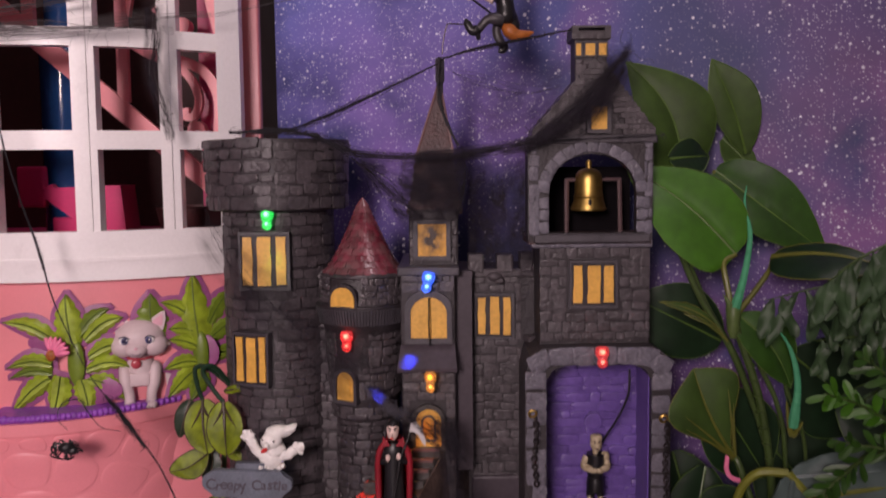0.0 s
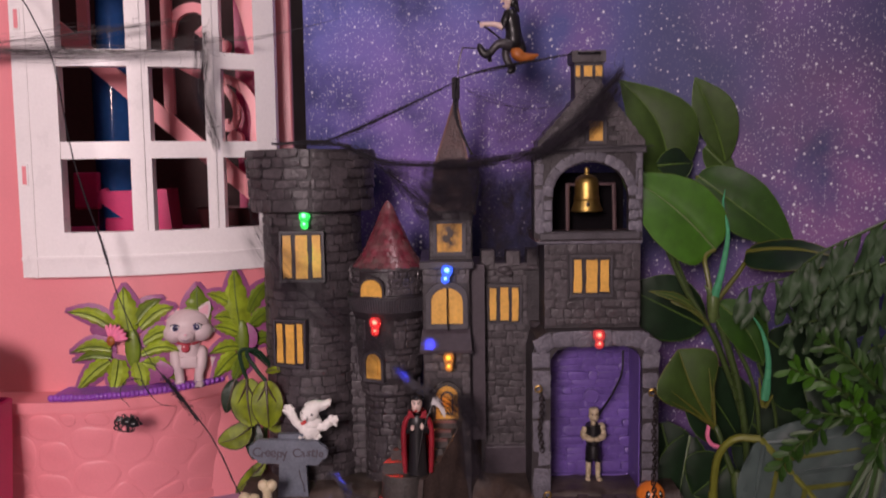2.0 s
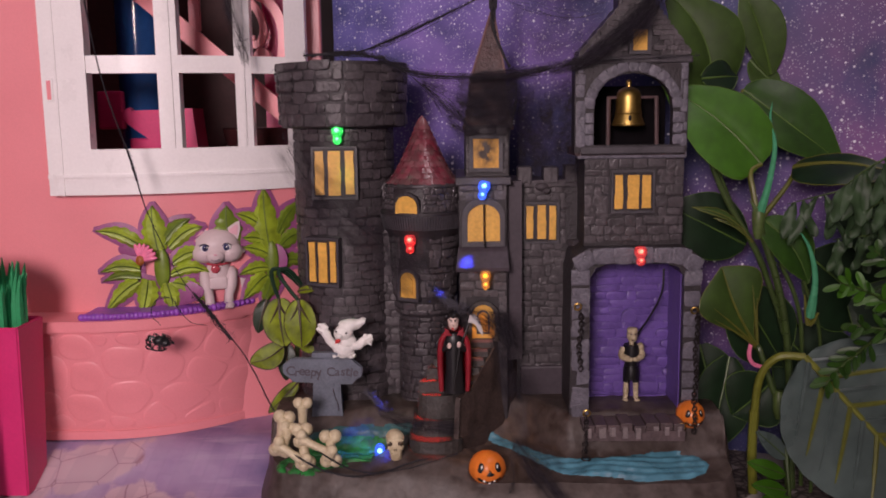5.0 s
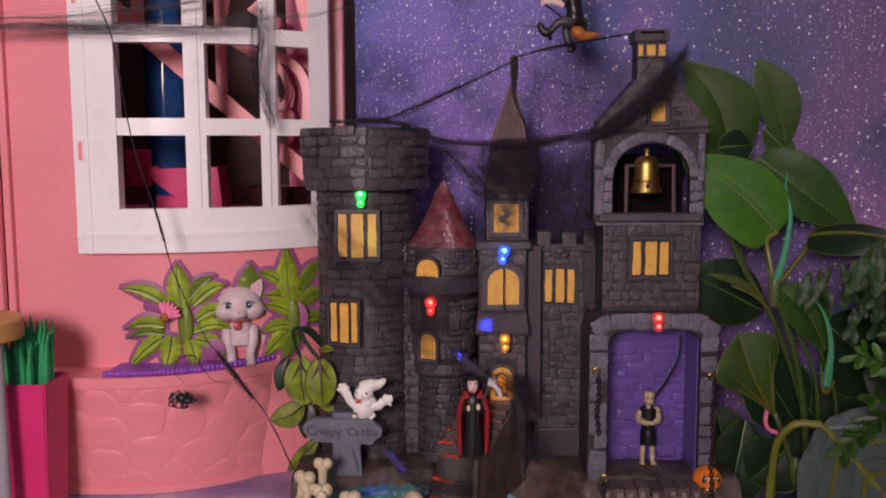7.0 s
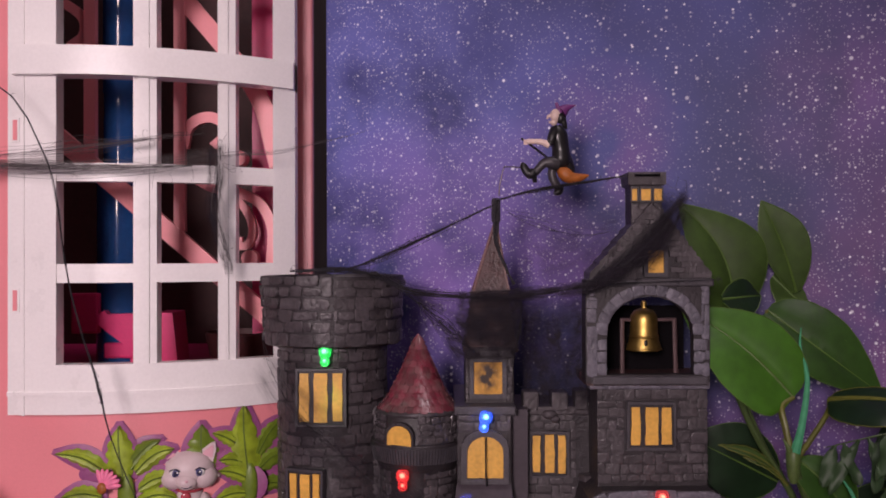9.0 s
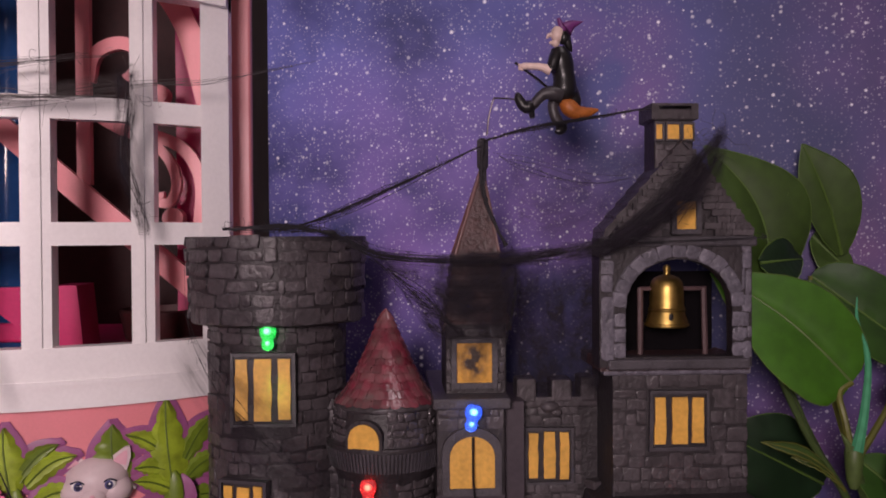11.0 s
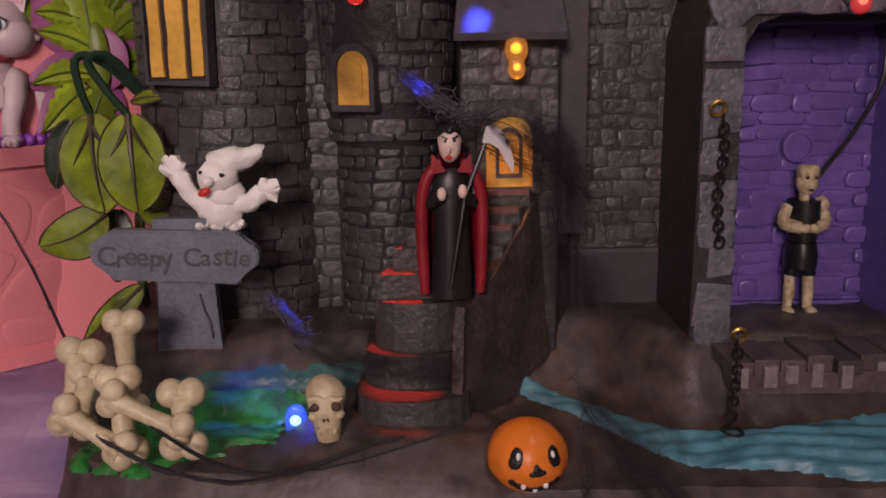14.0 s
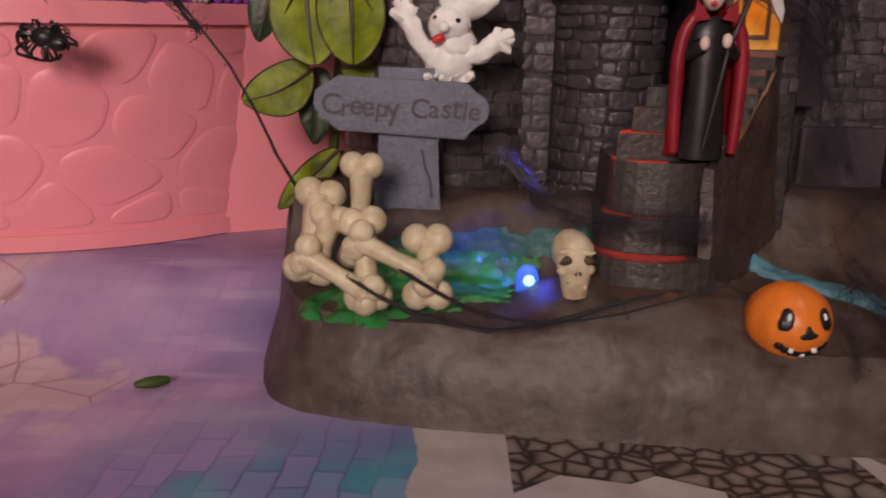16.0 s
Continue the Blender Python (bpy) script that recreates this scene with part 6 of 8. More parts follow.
def build_witch():
    """Sits on a broom at the end of a bent wire that turns on the spire's cap."""
    x, y, z = 19.0, 283.0, 186.0
    k = 0.212

    def at(px, py, d=0.0):
        """A place given by steps of k millimetres right of and below the hat's brim."""
        return (x + k * px, y + d, 203.6 - k * py)

    wire = tube(B(), curve_pts([(0.4, 284, 176.5), (0.8, 283.6, 181), (2.0, 283.2, 185.6), (2.6, 283, 185.9), (6, 283, 185.8), (10.4, 283, 185.2)], 22), 0.22, 6)
    part("witch_wire", wire, DARK_METAL, castle, "bent wire holding the flying witch", smooth=True)
    dress = tube(B(), curve_pts([at(-2, 22), at(2, 38), at(6, 58), at(6, 74), at(2, 84)], 12), [1.7, 2.6, 3.1, 3.2, 3.0, 2.8, 2.9, 3.1, 3.2, 3.0, 2.6, 1.4], 12)
    tube(dress, curve_pts([at(8, 60, 0.8), at(14, 76, 1.0), at(22, 88, 0.8), at(26, 92, 0.6)], 9), [1.6, 2.2, 2.4, 2.3, 2.0, 1.7, 1.4, 1.0, 0.4], 9)
    tube(dress, curve_pts([at(-4, 30, -1.8), at(-10, 46, -2.2), at(-12, 52, -2.4)], 8), [1.4, 1.6, 1.6, 1.5, 1.4, 1.4, 1.5, 1.3], 9)
    legs = tube(B(), curve_pts([at(2, 80, -1.2), at(-16, 78, -1.6), at(-26, 84, -1.6), at(-34, 94, -1.6)], 12), [1.9, 2.0, 2.0, 1.8, 1.6, 1.5, 1.4, 1.35, 1.3, 1.3, 1.3, 1.2], 9)
    tube(legs, curve_pts([at(2, 82, 1.2), at(-6, 88, 1.2), at(-6, 100, 1.0), at(2, 116, 1.0)], 12), [1.9, 1.9, 1.8, 1.6, 1.5, 1.4, 1.4, 1.4, 1.4, 1.4, 1.4, 1.2], 9)
    boots = tube(B(), curve_pts([at(-34, 92, -1.6), at(-42, 96, -1.6), at(-49, 88, -1.6), at(-53, 78, -1.6)], 10), [1.4, 1.7, 1.7, 1.5, 1.4, 1.4, 1.3, 1.2, 1.0, 0.4], 9)
    tube(boots, [at(-36, 96, -1.6), at(-34, 108, -1.6)], [1.0, 0.7], 7)
    tube(boots, curve_pts([at(2, 112, 1.0), at(4, 120, 1.0), at(-4, 124, 0.2)], 8), [1.5, 1.6, 1.5, 1.4, 1.3, 1.2, 1.0, 0.5], 9)
    skin = ball(B(), *at(-2, 6), 1.7, 1.6, 2.2, 14)
    ball(skin, *at(-4, 16), 1.1, 1.1, 1.2, 10)
    tube(skin, [at(-8, 6), at(-13, 7), at(-15, 11)], [0.7, 0.5, 0.2], 7)
    ball(skin, *at(-9, 16), 0.7, 0.6, 0.5, 8)
    tube(skin, curve_pts([at(-12, 52, -2.4), at(-24, 47, -2.0), at(-40, 46, -1.6)], 8), [1.3, 1.25, 1.15, 1.0, 0.95, 0.9, 0.9, 0.9], 8)
    ball(skin, *at(-43, 46, -1.6), 1.3, 0.9, 0.9, 9)
    for q in range(3):
        tube(skin, [at(-45, 45 + 2.4 * q, -1.6), at(-51, 44 + 2.8 * q, -1.6)], [0.4, 0.25], 6)
    hat = tube(B(), curve_pts([at(8, 0), at(16, -6), at(30, -10)], 8), [2.1, 1.9, 1.6, 1.3, 1.0, 0.7, 0.4, 0.1], 12)
    tube(hat, [at(-1, -14), at(4, -2), at(11, 14)], [0.4, 0.9, 0.4], 9)
    hair = ball(B(), *at(6, 10), 1.5, 1.6, 1.9, 10)
    tube(hair, curve_pts([at(8, 8), at(12, 20), at(16, 27)], 6), [1.2, 1.1, 1.0, 0.8, 0.5, 0.1], 8)
    broom = tube(B(), curve_pts([at(4, 84), at(14, 96), at(26, 101), at(48, 97)], 10), [1.0, 1.8, 2.2, 2.3, 2.2, 2.0, 1.8, 1.5, 1.0, 0.3], 10)
    stick = tube(B(), [at(6, 88), at(-24, 62), at(-54, 40)], 0.36, 7)
    whole("witch_figure", [(dress, BLACK), (legs, GREY_CLOTH), (boots, BLACK), (skin, SKIN), (hat, HAT), (hair, BLACK), (broom, BROOM), (stick, BLACK)], x, y, z, "painted plastic witch figure riding an orange broom on a wire", "figure")


build_bones(), build_skull()
pumpkin(-5.2, 247.4, 16.4, 6.1, 0.1, "orange painted pumpkin with a black grin on the rock front")
pumpkin(65.6, 263.0, 28.4, 4.9, 0.1, "orange painted pumpkin beside the gate pier", 0.98)
build_sign(), build_ghost(), build_vampire(), build_zombie(), build_witch()
bulb = part("led_bulb", revolve(B(), -41.6, 259.4, [(1.8, 13.6), (1.8, 18.0), (1.75, 18.8), (1.45, 19.7), (0.85, 20.3), (0.1, 20.5)], 18), LENS_BLUE, castle, "lit blue bulb in the rock beside the skull", smooth=True)
part("die", ball(B(), -41.5, 258.0, 18.4, 0.9, 0.7, 0.9, 12), CORE_BLUE, bulb, smooth=True)


# ---------------------------------------------------------------- the doll house
house = thing("doll_house", -150, 320, 12, "pink plastic doll house with a curved white lattice window", "doll house")


def bow(x, front, r):
    """Depth of a bowed wall that swings back on its right side."""
    dx = max(0.0, x + 150)
    return front + r - math.sqrt(max(0.0, r * r - min(dx, r * 0.999) ** 2))


def bowed(bm, x0, x1, z0, z1, front, r, thick, n=24, z_front=None):
    """A wall patch that follows the bow; z_front(z) may lean it."""
    rows = []
    for t in (0, thick):
        for z in (z0, z1):
            lean = z_front(z) if z_front else 0.0
            rows.append([bm.verts.new((x0 + (x1 - x0) * k / n, bow(x0 + (x1 - x0) * k / n, front, r) + lean + t, z)) for k in range(n + 1)])
    fl, fh, bl, bh = rows
    for k in range(n):
        bm.faces.new((fl[k], fl[k + 1], fh[k + 1], fh[k])), bm.faces.new((bl[k], bh[k], bh[k + 1], bl[k + 1]))
        bm.faces.new((fh[k], fh[k + 1], bh[k + 1], bh[k])), bm.faces.new((fl[k], bl[k], bl[k + 1], fl[k + 1]))
    bm.faces.new((fl[0], fh[0], bh[0], bl[0])), bm.faces.new((fl[n], bl[n], bh[n], fh[n]))
    return bm


WF, WR = 300.5, 130.0


def build_house():
    part("lower_wall", bowed(B(), -192, -72, 12, 108, WF, WR, 4), PINK, house, "smooth pink bowed wall", smooth=True)
    part("left_wall", box(B(), -192, -160, WF, WF + 4, 108, 300), PINK, house)
    part("far_panel", box(B(), -330, -193.5, 294, 298, 12, 300, 1.0), PINK, house, "pale pink neighbouring panel")
    part("wall_seam", box(B(), -193.6, -190.6, 297.6, 302, 12, 300, 0.8), PINK, house)
    # shade behind the window frame is put into the post's colour
    part("side_post", box(B(), -76.0, -68.0, 338, 342, 12, 300, 0.8), PINK_SHADED, house, "narrow pink corner post darkened in colour for shade")
    # side wall and room shell are near black in colour to hold the shade
    part("side_wall", box(B(), -76.0, -71.0, 342, 430, 12, 300), HOUSE_DARK, house, "side wall coloured near black for the shade behind the corner post")
    part("inner_back", box(B(), -330, -72, 430, 434, 12, 300), HOUSE_DARK, house, "back of the room coloured near black for its shade")
    part("inner_floor", box(B(), -330, -94, 326, 430, 112, 115), PINK_DEEP, house)
    part("inner_panel", box(B(), -94, -77, 350, 353, 113, 300), PINK_DEEP, house, "deep pink inner panel")
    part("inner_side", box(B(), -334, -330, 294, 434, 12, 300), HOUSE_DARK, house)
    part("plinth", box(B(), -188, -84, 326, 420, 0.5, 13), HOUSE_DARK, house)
    # window lattice
    F, R = 295.5, 117.0
    lat = part("window_frame", bowed(B(), -164.5, -74, 104.2, 121.0, F, R, 6), FRAME_WHITE, house, "white plastic lattice window frame", smooth=True)
    part("lip", bowed(B(), -164.5, -74, 110.6, 112.0, F - 0.7, R, 3), FRAME_WHITE, lat, smooth=True)
    part("stile", bowed(B(), -164.5, -148.2, 121.0, 300, F, R, 6), FRAME_WHITE, lat, smooth=True)
    part("stile_ridge", bowed(B(), -159.6, -158.8, 104, 300, F - 0.5, R, 2), FRAME_WHITE, lat, smooth=True)
    for a, b in ((-123.4, -116.0), (-97.0, -91.4)):
        part("mullion", bowed(B(), a, b, 121.0, 300, F + 0.6, R, 5, 4), FRAME_WHITE, lat, smooth=True)
        part("mullion_ridge", bowed(B(), a + 2.2, b - 2.2, 121.0, 300, F - 0.1, R, 2, 4), FRAME_WHITE, lat, smooth=True)
    part("stile", bowed(B(), -79.6, -72.6, 121.0, 300, F, R, 6, 6), FRAME_WHITE, lat, smooth=True)
    for z0, z1 in ((148.6, 155.0), (183.0, 189.2), (253, 259)):
        part("rail", bowed(B(), -150, -74, z0, z1, F + 0.6, R, 5), FRAME_WHITE, lat, smooth=True)
    part("rail", bowed(B(), -162, -72.6, 218.6, 228.4, F - 3.4, R, 9), FRAME_WHITE, lat, "thick projecting white rail", smooth=True)
    for z in (128.6, 186.0):
        sl = part("latch_slot", box(B(), -163.2, -160.4, F - 0.4, F + 2, z + 10, z + 18.4, 0.3), FRAME_WHITE, lat)
        part("slot_inside", box(B(), -162.5, -161.1, F - 0.7, F + 1, z + 10.8, z + 17.6), PINK, sl)
    # pierced pink screen behind the panes
    sc = thing("lattice_screen", -110, 334, 113, "pink pierced plastic screen with straight struts and a scroll", "screen")
    Y, step = 334.0, [0.0]

    def strut(x0, z0, x1, z1, w):
        d = Vector((x1 - x0, z1 - z0)).normalized()
        nrm = Vector((-d.y, d.x)) * w / 2
        pts = [(x0 + nrm.x, z0 + nrm.y), (x0 - nrm.x, z0 - nrm.y), (x1 - nrm.x, z1 - nrm.y), (x1 + nrm.x, z1 + nrm.y)]
        step[0] += 0.35
        part("strut", prism(B(), pts, Y + step[0], Y + 3 + step[0]), PINK, sc)

    strut(-173.9, 211.0, -70.5, 122.0, 7.0)
    strut(-152.8, 190, -152.8, 300, 4.4)
    strut(-118.6, 167, -118.6, 300, 4.2)
    strut(-79.5, 113, -79.5, 300, 5)

    def scroll(ctrl, w):
        line = [Vector((p[0], 0, p[1])) for p in ctrl]
        line = curve_pts(line, 30)
        left, right = [], []
        for k, p in enumerate(line):
            d = (line[min(k + 1, 29)] - line[max(k - 1, 0)]).normalized()
            half = w * (0.5 if k < 22 else 0.5 + 0.03 * (k - 22))
            left.append((p.x - d.z * half, p.z + d.x * half)), right.append((p.x + d.z * half, p.z - d.x * half))
        bm = B()
        step[0] += 0.35
        lp = [[bm.verts.new((x, yy + step[0], z)) for x, z in side] for side in (left, right) for yy in (Y, Y + 3)]
        for k in range(29):
            bm.faces.new((lp[0][k], lp[0][k + 1], lp[2][k + 1], lp[2][k])), bm.faces.new((lp[1][k], lp[3][k], lp[3][k + 1], lp[1][k + 1]))
            bm.faces.new((lp[0][k], lp[1][k], lp[1][k + 1], lp[0][k + 1])), bm.faces.new((lp[2][k], lp[2][k + 1], lp[3][k + 1], lp[3][k]))
        part("scroll", bm, PINK, sc, smooth=True)

    scroll([(-130, 273), (-115.5, 254.3), (-99.7, 235.2), (-87.4, 216.1), (-79.5, 192.6)], 7.0)
    scroll([(-117.6, 199), (-115.8, 206.6), (-111.3, 210.1), (-106.0, 210.6), (-100.8, 207.2), (-99.7, 202.7), (-103.0, 200.5), (-105.2, 202.5)], 4.0)
    scroll([(-117.5, 190.2), (-106.4, 183.8), (-95.2, 181.5), (-87.3, 176.6), (-83.3, 167.0), (-83.3, 153.6)], 3.8)
    scroll([(-99.2, 181.5), (-93.4, 174.8), (-91.1, 167.7), (-92.9, 161.9), (-96.3, 161.7), (-97.0, 164.6)], 3.0)
    scroll([(-165.0, 256.1), (-156.9, 250.0), (-156.0, 243.2), (-160.9, 237.7)], 3.8)
    for bx, bz, br in ((-91.6, 156.6, 3.2), (-95.4, 194.9, 2.8), (-83.5, 152.4, 2.4)):
        part("knob", prism(B(), [(bx + br * math.cos(q * math.pi / 10), bz + br * math.sin(q * math.pi / 10)) for q in range(20)], Y - 0.2, Y + 5.6), PINK, sc, smooth=True)
    # things inside
    bt = thing("blue_tube", -147, 352, 115, "tall glossy dark blue plastic tube behind the window", "tube")
    part("lower_tube", revolve(B(), -147, 352, [(9, 115.2), (9.4, 117), (9.4, 186)], 32), BLUE_TUBE, bt, smooth=True)
    part("collar", revolve(B(), -147, 352, [(9.6, 185.8), (9.8, 187), (7.4, 188.6), (6.9, 189)], 32), BLUE_TUBE, bt, smooth=True)
    part("upper_tube", revolve(B(), -147, 352, [(7.0, 188.8), (6.8, 212), (6.6, 213), (6.6, 222), (7.0, 223), (7.0, 296)], 32), BLUE_TUBE, bt, smooth=True)
    ch = thing("toy_armchair", -142, 345, 115, "bright pink plastic toy armchair behind the window", "chair")
    part("backrest", box(B(), -161, -150.5, 337, 341, 128, 143.5, 0.8), PINK_DEEP, ch)
    part("armrest", prism(B(), [(-152, 134.4), (-148, 136.8), (-147, 135.4), (-128, 135.8), (-128, 118), (-133, 118), (-151, 131.6)], 337, 341), PINK_DEEP, ch)
    part("side", prism(B(), [(-128.4, 136), (-121.5, 136), (-119.5, 115.4), (-127, 115.4)], 336, 352), PINK_DEEP, ch)
    part("seat", box(B(), -150, -124, 341, 358, 118, 124, 0.8), PINK_DEEP, ch)
    part("base", box(B(), -140, -124, 342, 356, 115, 118, 0.4), PINK_DEEP, ch)
    whole("toy_basin", [(revolve(B(), -98, 352, [(8, 115.1), (13, 118), (15, 127), (14, 127.6), (12, 119), (0.2, 118)], 28), HOUSE_DARK)], -98, 352, 115, "dark round toy basin on the doll house floor", "basin")
    # planter with cracked-stone relief
    pl = thing("planter", -150, 320, 12, "pink plastic planter box moulded with crazy paving", "planter")
    lean = lambda z: -(z - 12) * 0.1
    PF, PR = 289.5, 68.0
    part("box", bowed(B(), -186, -86, 12, 57, PF, PR, 30, 40, lean), PINK, pl, "pink tapered box front", smooth=True)
    part("rim", bowed(B(), -187, -84.5, 55.0, 59.0, PF - 6.4, PR, 30, 40), PINK, pl, smooth=True)
    part("foot_band", bowed(B(), -186, -86, 12.2, 15.4, PF - 1.0, PR, 6, 40), PINK, pl, smooth=True)
    part("ledge", bowed(B(), -152, -84, 58.8, 60.8, PF - 4.8, PR, 20, 40), VIOLET, pl, "violet painted ledge")
    r = random.Random(71)
    for k in range(46):
        x = -152 + 67 * k / 45
        part("pebble", ball(B(), x, bow(x, PF - 4.4, PR), 60.2, 1.4, 1.2, 1.2 + 0.4 * r.random(), 8), VIOLET, pl, smooth=True)
    # paving relief
    sites = []
    while len(sites) < 34:
        p = (r.uniform(-186, -86), r.uniform(14, 56))
        if all(math.hypot(p[0] - q[0], p[1] - q[1]) > 10.0 for q in sites):
            sites.append(p)
    for sx, sz in sites:
        cell = [(-186, 16.5), (-88, 16.5), (-88, 54), (-186, 54)]
        for qx, qz in sites:
            if (qx, qz) == (sx, sz):
                continue
            mx, mz, nx, nz = (sx + qx) / 2, (sz + qz) / 2, qx - sx, qz - sz
            ln = math.hypot(nx, nz)
            cut = []
            for k in range(len(cell)):
                a, b = cell[k], cell[(k + 1) % len(cell)]
                da, db = [((p[0] - mx) * nx + (p[1] - mz) * nz) / ln + 0.35 for p in (a, b)]
                if da <= 0:
                    cut.append(a)
                if da * db < 0:
                    t = da / (da - db)
                    cut.append((a[0] + (b[0] - a[0]) * t, a[1] + (b[1] - a[1]) * t))
            cell = cut
            if len(cell) < 3:
                break
        if len(cell) < 3:
            continue
        pts = []
        for k in range(len(cell)):
            a, b = cell[k], cell[(k + 1) % len(cell)]
            m = max(1, int(math.hypot(b[0] - a[0], b[1] - a[1]) / 2.0))
            pts += [(a[0] + (b[0] - a[0]) * (t + 0.5) / m, a[1] + (b[1] - a[1]) * (t + 0.5) / m) for t in range(m)]
        for _ in range(2):
            pts = [((pts[k - 1][0] + 2 * p[0] + pts[(k + 1) % len(pts)][0]) / 4, (pts[k - 1][1] + 2 * p[1] + pts[(k + 1) % len(pts)][1]) / 4) for k, p in enumerate(pts)]
        cxx, czz, n = sum(p[0] for p in pts) / len(pts), sum(p[1] for p in pts) / len(pts), len(pts)
        bm = B()
        lay = []
        for inset, out in ((1.0, 0.3), (0.985, 0.0), (0.93, -0.15), (0.84, -0.2), (0.5, -0.22)):
            lay.append([bm.verts.new((cxx + (px - cxx) * inset, bow(cxx + (px - cxx) * inset, PF, PR) + lean(pz) + out, czz + (pz - czz) * inset)) for px, pz in pts])
        for a, b in zip(lay, lay[1:]):
            for k in range(n):
                bm.faces.new((a[k], a[(k + 1) % n], b[(k + 1) % n], b[k]))
        c = bm.verts.new((cxx, bow(cxx, PF, PR) + lean(czz) - 0.22, czz))
        for k in range(n):
            bm.faces.new((lay[-1][k], lay[-1][(k + 1) % n], c))
        part("stone", bm, PINK, pl, smooth=True)

    # moulded leaves on the wall
    rel = thing("leaf_relief", -115, 300, 60, "moulded lime green leaf relief with lilac edging on the house wall", "wall relief")

    def relief_leaf(x0, z0, x1, z1, w, material, lift, border=True):
        w *= 1.32
        d = Vector((x1 - x0, z1 - z0))
        nrm = Vector((-d.y, d.x)).normalized()
        for grow, out, m, nm in (((1.5, lift * 0.4, LILAC, "edging"),) if border else ()) + ((0.0, lift, material, "leaf"),):
            bm, n = B(), 15
            rows = []
            for k in range(n + 1):
                f = k / n
                half = w * 0.5 * math.sin(math.pi * min(1, 0.08 + 0.92 * f) ** 0.8) ** 0.8 + grow * (0.4 + 0.6 * math.sin(math.pi * f))
                if k % 3 == 2 and grow == 0:
                    half *= 0.82
                if k == n:
                    half = 0.15 + grow * 0.6
                ext = grow * (2 * f - 1)
                mid = Vector((x0, z0)) + d * f + d.normalized() * ext + nrm * math.sin(f * 2.2) * w * 0.12 + Vector((0, 1)) * math.sin(f * math.pi) * abs(d.x) * 0.14
                row = []
                for s, o in ((-1, -0.6), (-0.55, 0.75), (0, 0.45), (0.55, 0.75), (1, -0.6)):
                    p = mid + nrm * half * s
                    row.append(bm.verts.new((p.x, bow(p.x, WF, WR) - out - o * (0.9 if grow == 0 else 0.3), p.y)))
                rows.append(row)
            mids = [row[2].co.copy() for row in rows]
            for a, b in zip(rows, rows[1:]):
                for k in range(4):
                    bm.faces.new((a[k], a[k + 1], b[k + 1], b[k]))
            lf = part(nm, bm, m, rel, smooth=True)
            if grow == 0:
                part("midrib", tube(B(), [Vector((q.x, q.y - 0.12, q.z)) for q in mids], 0.28, 4), LEAF_RIB, lf)


    # banana-like leaves: base, tip, width, colour, height off the wall
    for x0, z0, x1, z1, w, m, lift in ((-126.2, 84.4, -115.3, 93.7, 4.4, LEAF_DULL, 1.0),
                                       (-127.4, 82.2, -127.9, 99.6, 7.4, LEAF_LIME, 1.6),
                                       (-132.4, 83.6, -149.7, 90.9, 4.7, LEAF_LIME, 1.5),
                                       (-123.5, 83.5, -111.0, 90.1, 5.1, LEAF_LIME, 1.4),
                                       (-134.2, 75.5, -149.1, 75.2, 4.4, LEAF_LIME, 1.7),
                                       (-122.4, 77.7, -110.3, 79.8, 4.7, LEAF_LIME, 1.7),
                                       (-134.3, 72.4, -148.3, 71.6, 3.7, LEAF_DULL, 1.4),
                                       (-135.0, 71.0, -148.5, 59.9, 5.1, LEAF_LIME, 2.0),
                                       (-123.2, 73.2, -109.2, 72.6, 4.4, LEAF_LIME, 1.9),
                                       (-131.4, 71.5, -135.4, 57.5, 6.4, LEAF_LIME, 2.4),
                                       (-124.8, 70.0, -123.8, 58.3, 6.1, LEAF_LIME, 2.3),
                                       (-122.6, 70.0, -111.7, 61.3, 5.4, LEAF_LIME, 2.2),
                                       (-101.5, 82.0, -101.6, 98.5, 8.4, LEAF_DULL, 0.8),
                                       (-84.6, 86.4, -75.7, 98.3, 4.7, LEAF_DULL, 1.0),
                                       (-90.4, 89.9, -98.9, 95.7, 4.0, LEAF_LIME, 1.3),
                                       (-87.5, 78.4, -88.3, 105.2, 7.1, LEAF_LIME, 1.6),
                                       (-89.6, 84.2, -96.9, 86.1, 4.4, LEAF_LIME, 1.5),
                                       (-84.3, 80.7, -74.2, 85.0, 5.1, LEAF_DULL, 1.3),
                                       (-87.1, 77.7, -97.0, 82.4, 4.4, LEAF_LIME, 1.7),
                                       (-88.5, 73.1, -99.0, 71.8, 4.4, LEAF_LIME, 1.9),
                                       (-85.3, 74.0, -74.4, 72.5, 4.7, LEAF_DULL, 1.6),
                                       (-89.0, 70.4, -98.4, 61.7, 5.4, LEAF_LIME, 2.1),
                                       (-86.8, 69.4, -91.6, 59.3, 5.4, LEAF_DULL, 2.2)):
        relief_leaf(x0, z0, x1, z1, w, m, lift)
    for cx, cz in ((-126.5, 75.5), (-87.5, 76)):
        part("stalk", ball(B(), cx, bow(cx, WF, WR) - 1.6, cz, 3.0, 1.4, 8.0, 14), LEAF_DULL, rel, smooth=True)
    for cx, cz, w, h in ((-128, 66, 17, 6), (-138, 83, 5, 3), (-115, 82, 4, 3), (-88, 76, 7, 7)):
        part("ground_patch", ball(B(), cx, bow(cx, WF, WR) - 0.1, cz, w, 0.8, h, 18), LILAC, rel, smooth=True)
    fx, fz = -131.5, 80.5
    for k in range(7):
        a = -0.35 + 0.3 * k
